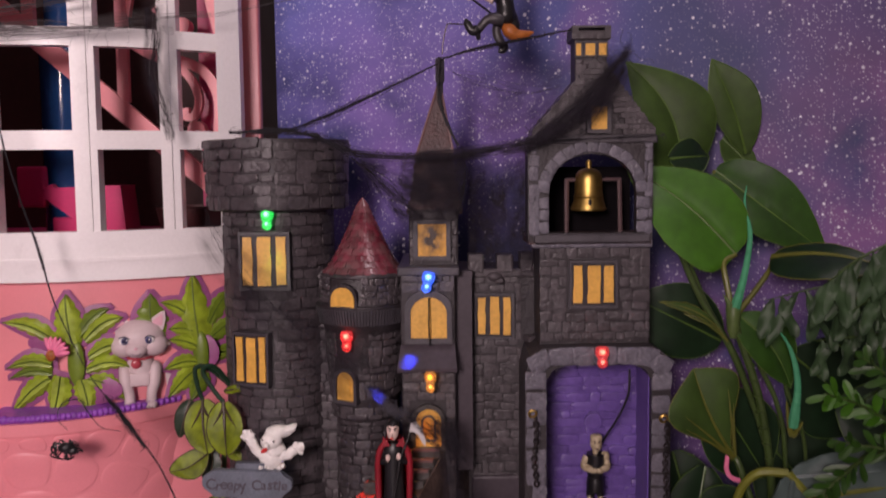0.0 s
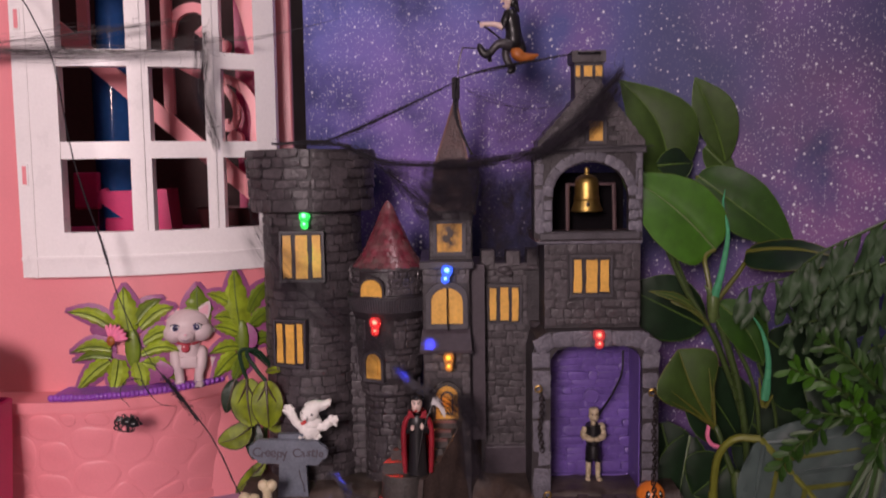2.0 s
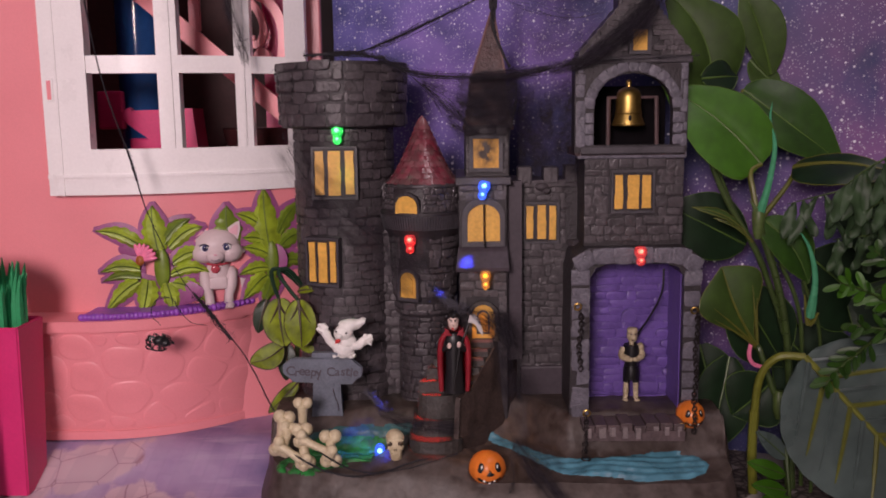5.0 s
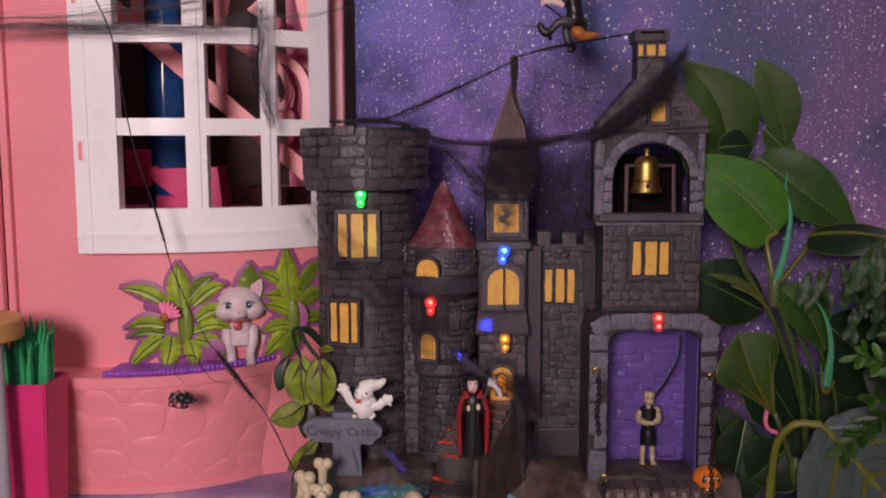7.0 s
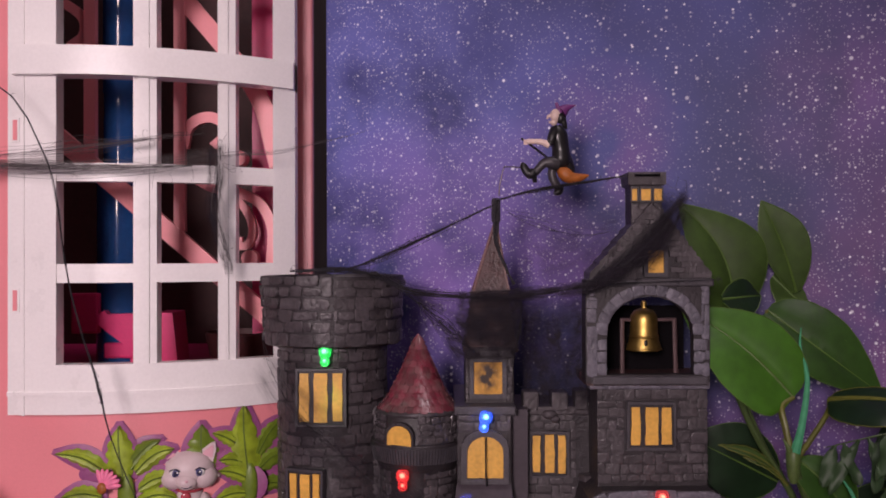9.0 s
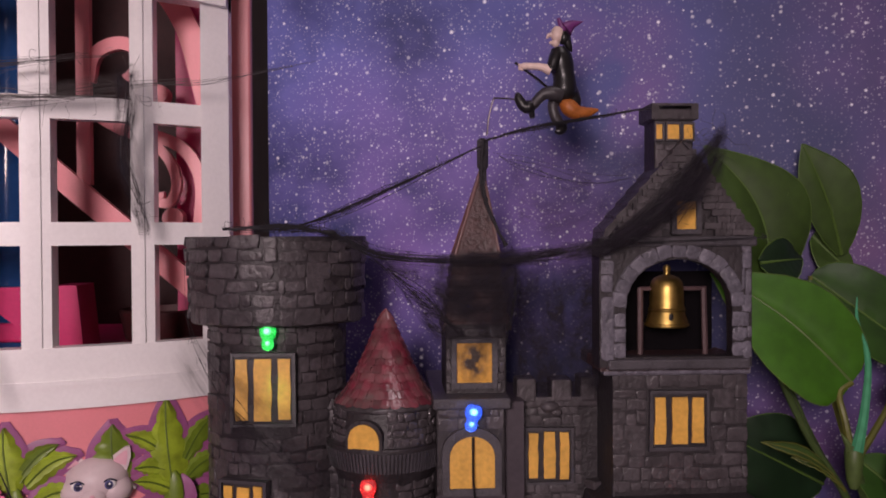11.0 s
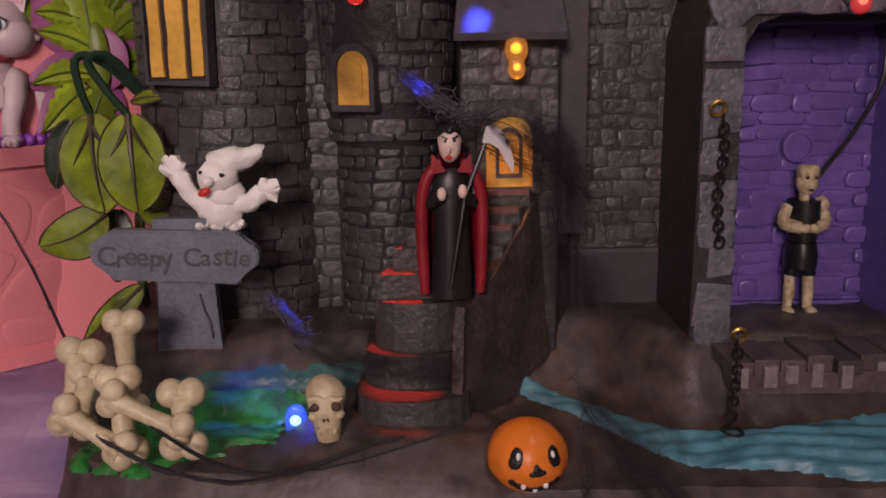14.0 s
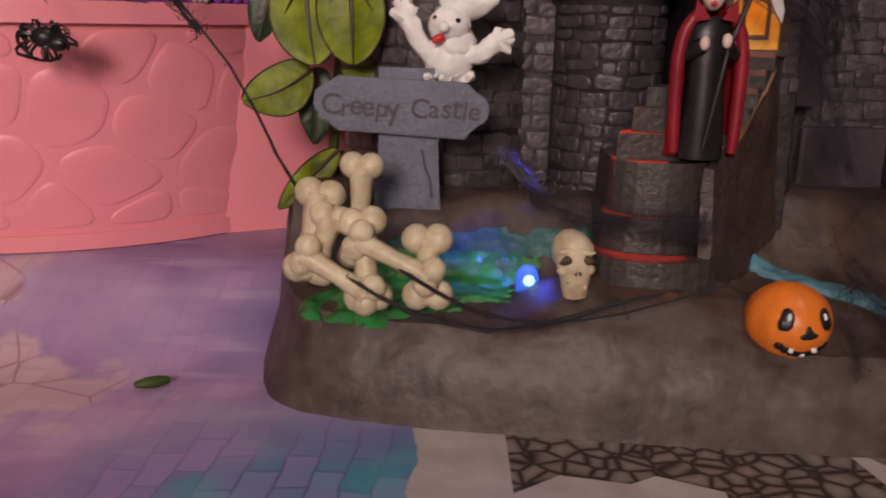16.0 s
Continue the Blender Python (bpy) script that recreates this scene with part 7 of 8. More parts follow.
        part("petal", ball(B(), fx - 1.4 + 3.4 * math.sin(a), bow(fx, WF, WR) - 4.6 - 0.1 * k, fz - 1.0 + 3.4 * math.cos(a), 0.95, 0.8, 3.0, 9, Matrix.Rotation(a, 4, "Y")), PETAL, rel, smooth=True)
    part("flower_heart", ball(B(), fx - 1.6, bow(fx, WF, WR) - 5.4, fz - 1.2, 1.7, 0.9, 2.0, 10), BROOM, rel, "orange heart", smooth=True)


build_house()


def build_cat():
    x, y, z = -107.2, 309.0, 58.9
    k = 1.06

    def at(dx, dy, dz):
        return (x + k * dx, y + k * dy, z + k * dz)

    b = ball(B(), *at(0, 0, 22.6), 8.2 * k, 6.4 * k, 6.6 * k, 26)
    for s in (-1, 1):
        ball(b, *at(4.6 * s, -1.6, 20.4), 4.6 * k, 4.4 * k, 3.8 * k, 18)
        tube(b, [at(7.0 * s, -1.8, 20.8), at(9.8 * s, -1.4, 20.2)], [2.0 * k, 0.4], 9)
    ball(b, *at(-0.6, -5.0, 19.4), 3.4 * k, 2.6 * k, 2.6 * k, 16)
    # chest block with jointed shoulders, broad tail behind
    tube(b, [at(0, 0.4, 17), at(0, 0, 14.4), at(0, 0, 10.6), at(0, 0.2, 7.6)], [3.6 * k, 4.9 * k, 4.9 * k, 4.5 * k], 18)
    box(b, x - 3.2 * k, x + 3.2 * k, y - 5.0 * k, y, z + 7.2 * k, z + 11.6 * k, 0.5)
    tube(b, curve_pts([at(3, 4, 2), at(7.4, 4, 4), at(8.6, 3, 12), at(7.6, 3, 19)], 12), [3.0, 3.6, 4.0, 4.2, 4.2, 4.0, 3.8, 3.6, 3.2, 2.8, 2.4, 1.6], 12)
    for s in (-1, 1):
        ball(b, *at(4.7 * s, -1.2, 12.0), 2.3 * k, 2.9 * k, 3.0 * k, 14)
        tube(b, curve_pts([at(4.6 * s, -2.0, 12), at(4.3 * s, -3.2, 8.0), at(3.5 * s, -3.6, 4.6), at(3.4 * s, -3.8, 1.2)], 10), [2.3, 2.4, 2.4, 2.3, 2.1, 1.9, 1.8, 1.8, 1.9, 2.0], 12)
        ball(b, *at(3.4 * s, -4.8, 1.2), 2.2, 2.7, 1.3, 12)
        for q in (-1, 0, 1):
            ball(b, *at(3.4 * s + 1.0 * q, -6.6, 0.9), 0.75, 1.0, 0.85, 8)
        ear = [at(1.6 * s, 0, 27.4), at(7.6 * s, 0, 25.0), at(8.6 * s, -0.4, 28.6), at(8.4 * s, -0.4, 31.4), at(7.0 * s, -0.2, 31.2), at(4.0 * s, 0, 29.2)]
        prism(b, [(q[0], q[2]) for q in ear], y - 1.8 * k, y + 1.2 * k)
    white, dark, blue = B(), B(), B()
    for s in (-1, 1):
        ball(white, *at(-0.4 + 3.9 * s, -5.55, 22.6), 1.75, 0.75, 1.35, 14)
        ball(blue, *at(-0.4 + 3.75 * s, -6.0, 22.6), 1.2, 0.5, 1.25, 12)
        ball(dark, *at(-0.4 + 3.75 * s, -6.3, 22.6), 0.75, 0.35, 0.9, 10)
        tube(dark, curve_pts([at(-0.4 + 2.2 * s, -5.9, 23.2), at(-0.4 + 3.8 * s, -6.2, 24.1), at(-0.4 + 5.6 * s, -5.4, 23.4)], 8), 0.24, 5)
        ball(white, *at(-0.4 + 3.5 * s + 0.5, -6.7, 23.0), 0.3, 0.2, 0.3, 7)
    tube(dark, curve_pts([at(-2.2, -7.3, 18.4), at(-0.6, -7.75, 18.0), at(1.0, -7.3, 18.5)], 8), 0.12, 5)
    tag = ball(B(), *at(-0.9, -5.4, 14.8), 1.7, 0.6, 1.7, 14)
    band = [at(4.3 * math.sin(q * math.pi / 8), -0.2 - 4.4 * math.cos(q * math.pi / 8), 16.7 - 0.5 * math.cos(q * math.pi / 8)) for q in range(17)]
    tube(tag, band, 0.5, 6)
    nose = ball(B(), *at(-0.6, -7.6, 20.2), 0.7, 0.4, 0.45, 8)
    inner = B()
    for s in (-1, 1):
        ear = [at(4.0 * s, 0, 27.6), at(7.4 * s, 0, 26.4), at(7.8 * s, 0, 28.8), at(7.7 * s, 0, 30.4), at(6.9 * s, 0, 30.2), at(5.0 * s, 0, 28.8)]
        prism(inner, [(q[0], q[2]) for q in ear], y - 2.1 * k, y - 1.6 * k)
    for piece in (b, white, dark, tag, nose, inner, blue):
        turn_about(piece, x, y, 0.24)
    whole("cat_figure", [(b, CAT), (white, WHITE), (dark, EYE_DARK), (tag, CAT_TAG), (nose, CAT_EAR), (inner, CAT_EAR), (blue, EYE_BLUE)], x, y, z - 0.3, "pale pink plastic kitten figure with a red tag on a ledge", "figure")


build_cat()


def build_pot():
    p = thing("flower_pot", -175, 270, 1.5, "tall magenta plastic pot with stiff green toy grass", "flower pot")
    bm = B()
    rows = []
    for z, h in ((1.5, 7.6), (60, 9.6), (62.5, 9.8), (62.5, 8.6), (58, 8.2)):
        rows.append([bm.verts.new((-173.2 + sx * h, 270 + sy * h, z)) for sx, sy in ((-1, -1), (1, -1), (1, 1), (-1, 1))])
    for a, b in zip(rows, rows[1:]):
        for k in range(4):
            bm.faces.new((a[k], a[(k + 1) % 4], b[(k + 1) % 4], b[k]))
    bm.faces.new(rows[0]), bm.faces.new(rows[-1])
    bmesh.ops.bevel(bm, geom=[e for e in bm.edges], offset=0.5, segments=2, affect="EDGES")
    part("pot", bm, PINK_DEEP, p, "magenta square pot")
    r = random.Random(81)
    for k in range(80):
        a, d = r.uniform(0, 6.28), r.uniform(0, 7.6)
        x, y = -173.2 + d * math.cos(a), 270 + d * math.sin(a)
        h = r.uniform(17, 27)
        lx, ly = (x + 173.2) * r.uniform(0.1, 0.5) + r.uniform(-1, 1), (y - 270) * 0.3
        part("grass_blade", tube(B(), curve_pts([(x, y, 57.5), (x + lx * 0.3, y + ly * 0.3, 57.5 + h * 0.6), (x + lx, y + ly, 57.5 + h)], 6), [1.3, 1.4, 1.3, 1.0, 0.7, 0.15], 5), GRASS, p)
    t = thing("toy_table", -186, 256, 0, "toy table with a round wooden top and grey legs", "table")
    part("tabletop", revolve(B(), -186, 256, [(16.4, 79.5), (17, 80), (17, 86), (16.4, 86.6)], 40), OAK, t, "pale wooden top", smooth=True)
    for x, y in ((-175, 252), (-197, 250), (-186, 268)):
        part("leg", revolve(B(), x, y, [(2.2, 0.2), (2.2, 79.6)], 14), GREY, t, smooth=True)


build_pot()


# ---------------------------------------------------------------- plants
def blade(bm, base, tip, width, face=(0, -1, 0.25), sag=0.0, fold=0.25, belly=0.42, wave=0.0, n=14, thick=0.35, power=0.75, crinkle=0.0, ridge=0.0):
    """A leaf blade from base to tip; face: the way its upper side looks; belly: where it is widest."""
    base, tip = Vector(base), Vector(tip)
    d = tip - base
    up = Vector(face).normalized()
    side = d.cross(up).normalized()
    up = side.cross(d).normalized()
    p = math.log(0.5) / math.log(belly)
    rows = []
    for k in range(n + 1):
        f = k / n
        half = width / 2 * math.sin(math.pi * min(0.999, max(0.03, f ** p))) ** power
        mid = base + d * f + up * (-sag * f * f) + Vector((0, 0, 0))
        row = []
        for s in (-1, -0.72, -0.38, 0, 0.38, 0.72, 1):
            lift = fold * abs(s) * half * (1 - 0.45 * abs(s)) + wave * math.sin(f * 9 + (2 if s > 0 else 0)) * s * s + ridge * math.sin(62 * (f - 0.2 * abs(s))) * abs(s) ** 0.5 + crinkle * noise.noise(((s + base.x) * 1.7, f * 6.0, base.z))
            row.append(mid + side * (half * s) + up * lift)
        rows.append(row)
    top = [[bm.verts.new(q) for q in row] for row in rows]
    low = [[bm.verts.new(q - up * thick) for q in row] for row in rows]
    for g, flip in ((top, 1), (low, -1)):
        for a, b in zip(g, g[1:]):
            for k in range(6):
                bm.faces.new((a[k], a[k + 1], b[k + 1], b[k])[::flip])
    for a, b, c, e in zip(top, top[1:], low, low[1:]):
        bm.faces.new((a[0], b[0], e[0], c[0])), bm.faces.new((a[6], c[6], e[6], b[6]))
    return [r[3] for r in rows], side, up


def leaf(plant, base, tip, width, material=None, face=(0, -1, 0.25), sag=0.0, fold=0.25, belly=0.42, wave=0.0, vein=None, veins=0, rib=0.35, stalk=None, label="", power=0.75):
    bm = B()
    mids, side, up = blade(bm, base, tip, width, face, sag, fold, belly, wave, power=power, crinkle=1.6 if power < 0.6 else 0.0)
    lf = part("leaf", bm, material or LEAF, plant, label, smooth=True)
    vm = vein or STEM
    part("midrib", tube(B(), [m + up * 0.12 for m in mids], [rib * (1 - 0.75 * k / len(mids)) for k in range(len(mids))], 5), vm, lf, smooth=True)
    p = math.log(0.5) / math.log(belly)
    for k in range(veins):
        f = 0.12 + 0.62 * k / max(1, veins)
        for s in (-1, 1):
            i = int(f * (len(mids) - 1))
            a = mids[i]
            f2 = min(0.95, f + 0.2)
            half = width / 2 * math.sin(math.pi * max(0.03, f2 ** p)) ** 0.75 * 0.86
            b = mids[min(len(mids) - 1, int(f2 * (len(mids) - 1)))] + side * (s * half) + up * (fold * 0.55 * half + 0.15)
            m = (a + b) / 2 + up * (fold * 0.32 * half + 0.2)
            part("vein", tube(B(), curve_pts([a + up * 0.15, m, b], 7), [rib * 0.55] * 4 + [rib * 0.45, rib * 0.3, 0.08], 4), vm, lf, smooth=True)
    if stalk:
        part("stalk", tube(B(), curve_pts([*stalk, base], 10), 0.75, 7), LEAF_DARK if vm == VEIN_BROWN else vm if vein else STEM, plant, smooth=True)
    return lf


def heart_leaf(plant, base, tip, width, material, face=(0, -1, 0.25), sag=0.0, arch=0.0, fold=0.2, belly=0.4, bend=0.0, left=1.0, right=1.0, vein=None, rib=0.45, veins=(), stalk=None, blunt=0.5, point=0.95, stem=None, label=""):
    """A broad leathery leaf: round shoulders, a drawn-out tip, a sunken midrib, faint side folds and a paler rim."""
    base, tip = Vector(base), Vector(tip)
    d = tip - base
    up = Vector(face).normalized()
    side = d.cross(up).normalized()
    up = side.cross(d).normalized()
    p, n = math.log(0.5) / math.log(belly), 26
    cuts = (-1, -0.86, -0.64, -0.4, -0.16, 0, 0.16, 0.4, 0.64, 0.86, 1)
    rows, mids = [], []
    for k in range(n + 1):
        f = k / n
        half = width / 2 * max(0.02, math.sin(math.pi * min(0.997, max(0.012, f ** p)))) ** (blunt if f < belly else point)
        mid = base + d * f + up * (arch * math.sin(math.pi * f) - sag * f * f) + side * bend * math.sin(math.pi * f)
        mids.append(mid)
        row = []
        for c in cuts:
            h = half * (left if c < 0 else right)
            lift = fold * h * (abs(c) ** 0.8 - 0.55 * c * c) + 0.11 * math.cos(44 * (f - 0.22 * abs(c))) * min(1.0, 3 * abs(c)) + 0.5 * noise.noise((c * 1.6 + base.x, f * 3.0, base.z)) * abs(c)
            row.append(mid + side * (h * c) + up * lift)
        rows.append(row)
    bm = B()
    top = [[bm.verts.new(q) for q in row] for row in rows]
    low = [[bm.verts.new(q - up * 0.3) for q in row] for row in rows]
    m = len(cuts) - 1
    for g, flip in ((top, 1), (low, -1)):
        for a, c in zip(g, g[1:]):
            for k in range(m):
                bm.faces.new((a[k], a[k + 1], c[k + 1], c[k])[::flip])
    for a, c, e, g in zip(top, top[1:], low, low[1:]):
        bm.faces.new((a[0], c[0], g[0], e[0])), bm.faces.new((a[m], e[m], g[m], c[m]))
    lf = part("leaf", bm, material, plant, label, smooth=True)
    part("midrib", tube(B(), [q + up * 0.05 for q in mids], [rib * (1 - 0.8 * k / n) for k in range(n + 1)], 6), vein or VEIN_PALE, lf, smooth=True)
    for edge in (0, m):
        part("rim", tube(B(), [row[edge] for row in rows], 0.16, 4), vein or VEIN_PALE, lf, smooth=True)
    for f0, f1, c in veins:
        a, e = rows[int(f0 * n)][5], rows[int(f1 * n)][min(range(11), key=lambda q: abs(cuts[q] - c))]
        part("vein", tube(B(), curve_pts([a + up * 0.1, a.lerp(e, 0.5) + up * 0.45 + d * 0.02, e + up * 0.1], 9), [rib * v for v in (0.8, 0.75, 0.7, 0.62, 0.55, 0.45, 0.35, 0.25, 0.1)], 5), vein or VEIN_PALE, lf, smooth=True)
    if stalk:
        part("stalk", tube(B(), curve_pts([*stalk, base], 14), [0.95 - 0.02 * k for k in range(14)], 7), stem or STALK, plant, smooth=True)
    return lf


def build_right_plant():
    p = thing("foliage_plant", 98, 275, 0, "artificial climbing plant with broad green leaves beside the castle", "plant")
    node = (86.6, 263.0, 95.2)
    # crown of broad leaves over the gable, upper pair behind
    heart_leaf(p, (78.2, 290.0, 136.8), (59.6, 290.0, 174.5), 31, LEAF_OLIVE, (0.15, -1, 0.12), 0, 3.0, 0.35, 0.42, 4.5, 0.8, 0.9, veins=((0.05, 0.5, 0.64),))
    heart_leaf(p, (100.7, 296.0, 144.8), (88.0, 293.0, 175.3), 15, LEAF_OLIVE, (-0.25, -1, 0.1), 0, 1.0, 0.3, 0.55, 1.0, 0.85, 1.15, blunt=0.5)
    heart_leaf(p, (93.8, 299.0, 150.0), (130.1, 300.0, 118.1), 19, LEAF_OLIVE, (0.1, -1, 0.4), 2, 2.0, 0.25, 0.42, 2.0)
    heart_leaf(p, (88.0, 288.0, 139.2), (120.7, 276.0, 113.9), 26, LEAF, (0.15, -1, 0.5), 2, 3.0, 0.3, 0.42, 2.5, 1.0, 0.9, veins=((0.05, 0.6, -0.64),), stalk=[node, (86.3, 272.0, 108.8), (85.7, 284.0, 129.0)])
    heart_leaf(p, (88.7, 268.0, 113.9), (57.7, 281.0, 140.5), 28, LEAF_BRIGHT, (0.1, -1, 0.35), -1, 2.5, 0.22, 0.36, 1.5, 1.05, 0.95, blunt=0.36, stalk=[node, (84.8, 264.0, 105.7), (84.5, 266.0, 111.7)])
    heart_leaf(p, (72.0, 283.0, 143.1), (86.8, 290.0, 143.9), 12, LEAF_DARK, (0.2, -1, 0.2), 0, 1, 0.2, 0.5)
    # leaf on a long stalk reaching past the fern, seen nearly edge on
    heart_leaf(p, (101.2, 272.0, 112.5), (128.3, 250.0, 113.5), 21, LEAF_DARK, (0.05, -0.75, 0.75), 4, 2.5, 0.25, 0.38, 0.0, 0.45, 1.2, vein=STALK, rib=1.0, stalk=[node, (92.8, 266.0, 101.3), (99.8, 270.0, 108.9)])
    # darker leaves behind and below; LEAF_DARK holds their shade in its colour
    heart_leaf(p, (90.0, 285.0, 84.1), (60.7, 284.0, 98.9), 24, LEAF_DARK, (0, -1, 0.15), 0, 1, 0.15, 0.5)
    heart_leaf(p, (85.7, 268.0, 89.3), (65.0, 268.0, 98.7), 4.4, LEAF_OLIVE, (0.1, -0.6, 0.9), -1.5, 3.0, 0.4, 0.55, vein=STALK, rib=0.5)
    heart_leaf(p, (86.0, 266.0, 87.8), (72.9, 268.0, 95.3), 2.6, LEAF_OLIVE, (0.1, -0.6, 0.9), -1.0, 2.0, 0.3, 0.55, vein=STALK, rib=0.5)
    heart_leaf(p, (89.2, 266.0, 95.5), (104.5, 262.0, 74.2), 16, LEAF, (0.25, -1, 0.3), 1, 2.0, 0.3, 0.45, -1.5)
    heart_leaf(p, (88.6, 265.0, 51.4), (75.1, 262.0, 79.9), 27, LEAF_OLIVE, (0.1, -1, 0.35), 1, 1.0, 0.35, 0.74, -2.0, 1.0, 0.9, vein=STALK, rib=0.7, blunt=0.75, veins=((0.03, 0.7, 0.64), (0.03, 0.72, -0.64), (0.03, 0.55, 0.86), (0.03, 0.6, -0.86)))
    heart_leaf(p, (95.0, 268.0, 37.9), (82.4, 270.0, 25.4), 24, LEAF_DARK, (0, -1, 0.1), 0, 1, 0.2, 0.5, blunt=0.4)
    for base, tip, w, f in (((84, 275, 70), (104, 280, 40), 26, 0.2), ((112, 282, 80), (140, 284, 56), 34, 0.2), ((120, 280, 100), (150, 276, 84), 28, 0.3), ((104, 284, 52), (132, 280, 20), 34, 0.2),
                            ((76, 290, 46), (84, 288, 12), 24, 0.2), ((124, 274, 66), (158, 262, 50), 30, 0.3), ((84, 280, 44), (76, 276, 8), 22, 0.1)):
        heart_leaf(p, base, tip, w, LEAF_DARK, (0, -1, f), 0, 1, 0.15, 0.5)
    # stems, joints and bare shoots
    for pts, r in (([(103, 266, 0), (101, 266, 30), (99.0, 265.0, 51.3), (94.6, 264.0, 72.6), node], 1.25),
                   ([(107, 268, 0), (104.3, 266.0, 51.0), (101.5, 266.0, 67.8), (95.6, 266.0, 80.5)], 0.75),
                   ([(95.8, 266.0, 63.7), (87.6, 267.0, 84.5), (78.5, 270.0, 100.8), (72.1, 274.0, 117.2), (68.8, 278.0, 125.3)], 0.95),
                   ([(98.3, 267.0, 54.9), (90.6, 268.0, 80.1), (81.5, 271.0, 97.5), (75.8, 275.0, 112.8)], 0.6),
                   ([(108, 262, 0), (109.0, 262.0, 52.1), (101.4, 260.0, 75.5)], 0.6),
                   ([(101, 264, 0), (97.4, 263.0, 27.7), (93.7, 263.0, 37.3), (89.5, 264.0, 49.8), (88.6, 265.0, 51.8)], 1.05)):
        part("stem", tube(B(), curve_pts(pts, 18), r, 8), STEM, p, smooth=True)
    for k in range(7):
        a = (98.8, 264.6, 51.4)
        c = (92.3, 263.6, 81.0)
        q = Vector(a).lerp(Vector(c), k / 6)
        part("joint", ball(B(), q.x, q.y, q.z, 1.45, 1.45, 0.55, 10), STEM, p, smooth=True)
    nx, ny, nz = node
    part("node", revolve(B(), nx, ny, [(1.0, nz - 6), (1.7, nz - 4), (2.1, nz), (2.2, nz + 3), (1.5, nz + 4.4), (0.6, nz + 4.8)], 12), STEM_NODE, p, smooth=True)
    for dx, dz in ((-3.2, 7.5), (-1.2, 5.0), (3.0, 7.0)):
        part("bract", tube(B(), curve_pts([(nx + dx * 0.25, ny, nz + 1), (nx + dx * 0.5, ny - 0.4, nz + dz * 0.6), (nx + dx, ny, nz + dz)], 8), [1.2, 1.1, 1.0, 0.85, 0.7, 0.5, 0.3, 0.08], 7), STEM_NODE, p, smooth=True)
    ax, ay, az = (95.7, 262.0, 31.7)
    part("node", revolve(B(), ax, ay, [(0.9, az - 5), (2.0, az - 2), (2.2, az + 3), (1.2, az + 5)], 10), STEM_NODE, p, smooth=True)
    shoot = curve_pts([(86.7, 262.0, 98.2), (90.3, 265.0, 107.6), (93.3, 269.0, 119.5), (92.8, 273.0, 128.6), (94.3, 276.0, 134.4)], 20)
    part("tendril", tube(B(), shoot, [1.5, 1.45, 1.3] + [1.2 - 0.065 * k for k in range(17)], 8), STEM_PALE, p, "pale glossy bare shoot", smooth=True)
    shoot = curve_pts([(102.5, 256.0, 63.9), (102.8, 254.0, 76.9), (101.0, 255.0, 86.8), (97.6, 257.0, 93.3)], 14)
    part("tendril", tube(B(), shoot, [1.5, 1.6, 1.35, 1.1, 1.0, 0.95, 0.9, 0.8, 0.7, 0.6, 0.5, 0.4, 0.25, 0.1], 8), STEM_PALE, p, smooth=True)
    part("shoot_holder", tube(B(), curve_pts([(100.8, 257.0, 71.2), (101.5, 256.4, 63.8), (102.6, 256.0, 61.4), (105.3, 256.0, 65.3)], 10), [0.3, 0.5, 0.6, 0.7, 0.9, 1.0, 1.0, 0.8, 0.5, 0.3], 6), STALK, p, smooth=True)

    b = thing("broad_leaf", 120, 248, 0, "large grey-green artificial leaf with a yellow midrib near the floor", "plant")
    bm = B()
    mids, side, up = blade(bm, (99, 250, 52), (142, 226, 2), 54, (-0.25, -1, 0.75), 3, 0.16, 0.36, 1.1, 72, ridge=0.6)
    lf = part("leaf", bm, LEAF_GREY, b, smooth=True)
    part("midrib", tube(B(), [m + up * 0.3 for m in mids], [1.15 * (1 - 0.7 * k / len(mids)) for k in range(len(mids))], 7), VEIN, lf, smooth=True)
    for k in range(8):
        f = 0.04 + 0.085 * k
        f2 = f + 0.2
        half = 27 * math.sin(math.pi * f2 ** 0.68) ** 0.75 * 0.84
        a, c = mids[int(f * 72)], mids[int(f2 * 72)]
        for s in (-1, 1):
            e = c + side * (s * half) + up * (0.16 * 0.55 * half + 0.5)
            part("vein", tube(B(), curve_pts([a + up * 0.2, (a + e) / 2 + up * 0.5, e], 8), [0.95, 0.9, 0.85, 0.78, 0.7, 0.6, 0.45, 0.2], 6), VEIN_OLIVE if k % 2 else LEAF_GREY, lf, smooth=True)
    part("stalk", tube(B(), curve_pts([(86, 258, 30), (86.5, 255, 44), (91, 252, 51.5), (99, 250, 52)], 14), 1.3, 8), VEIN, b, smooth=True)
    part("stalk_foot", tube(B(), curve_pts([(88, 262, 0), (86, 259, 16), (86, 258, 31)], 8), 1.6, 8), VEIN, b, smooth=True)

    s = thing("small_leaf_sprig", 86, 246, 0, "low sprig of small bright green artificial leaves on the mat", "plant")
    leaf(s, (92, 244, 14), (79, 243, 19), 6.5, LEAF_BRIGHT, (0, -0.8, 1), 0, 0.2)
    leaf(s, (92, 243, 9), (80, 241, 12), 6, LEAF_BRIGHT, (0, -0.8, 1), 0, 0.2)
    leaf(s, (93, 241, 7), (79, 237, 3), 9, LEAF_BRIGHT, (0, -0.6, 1), 0, 0.2)
    leaf(s, (93, 246, 19), (83, 247, 28), 7, LEAF_GREY, (0, -0.8, 0.8), 0, 0.2)
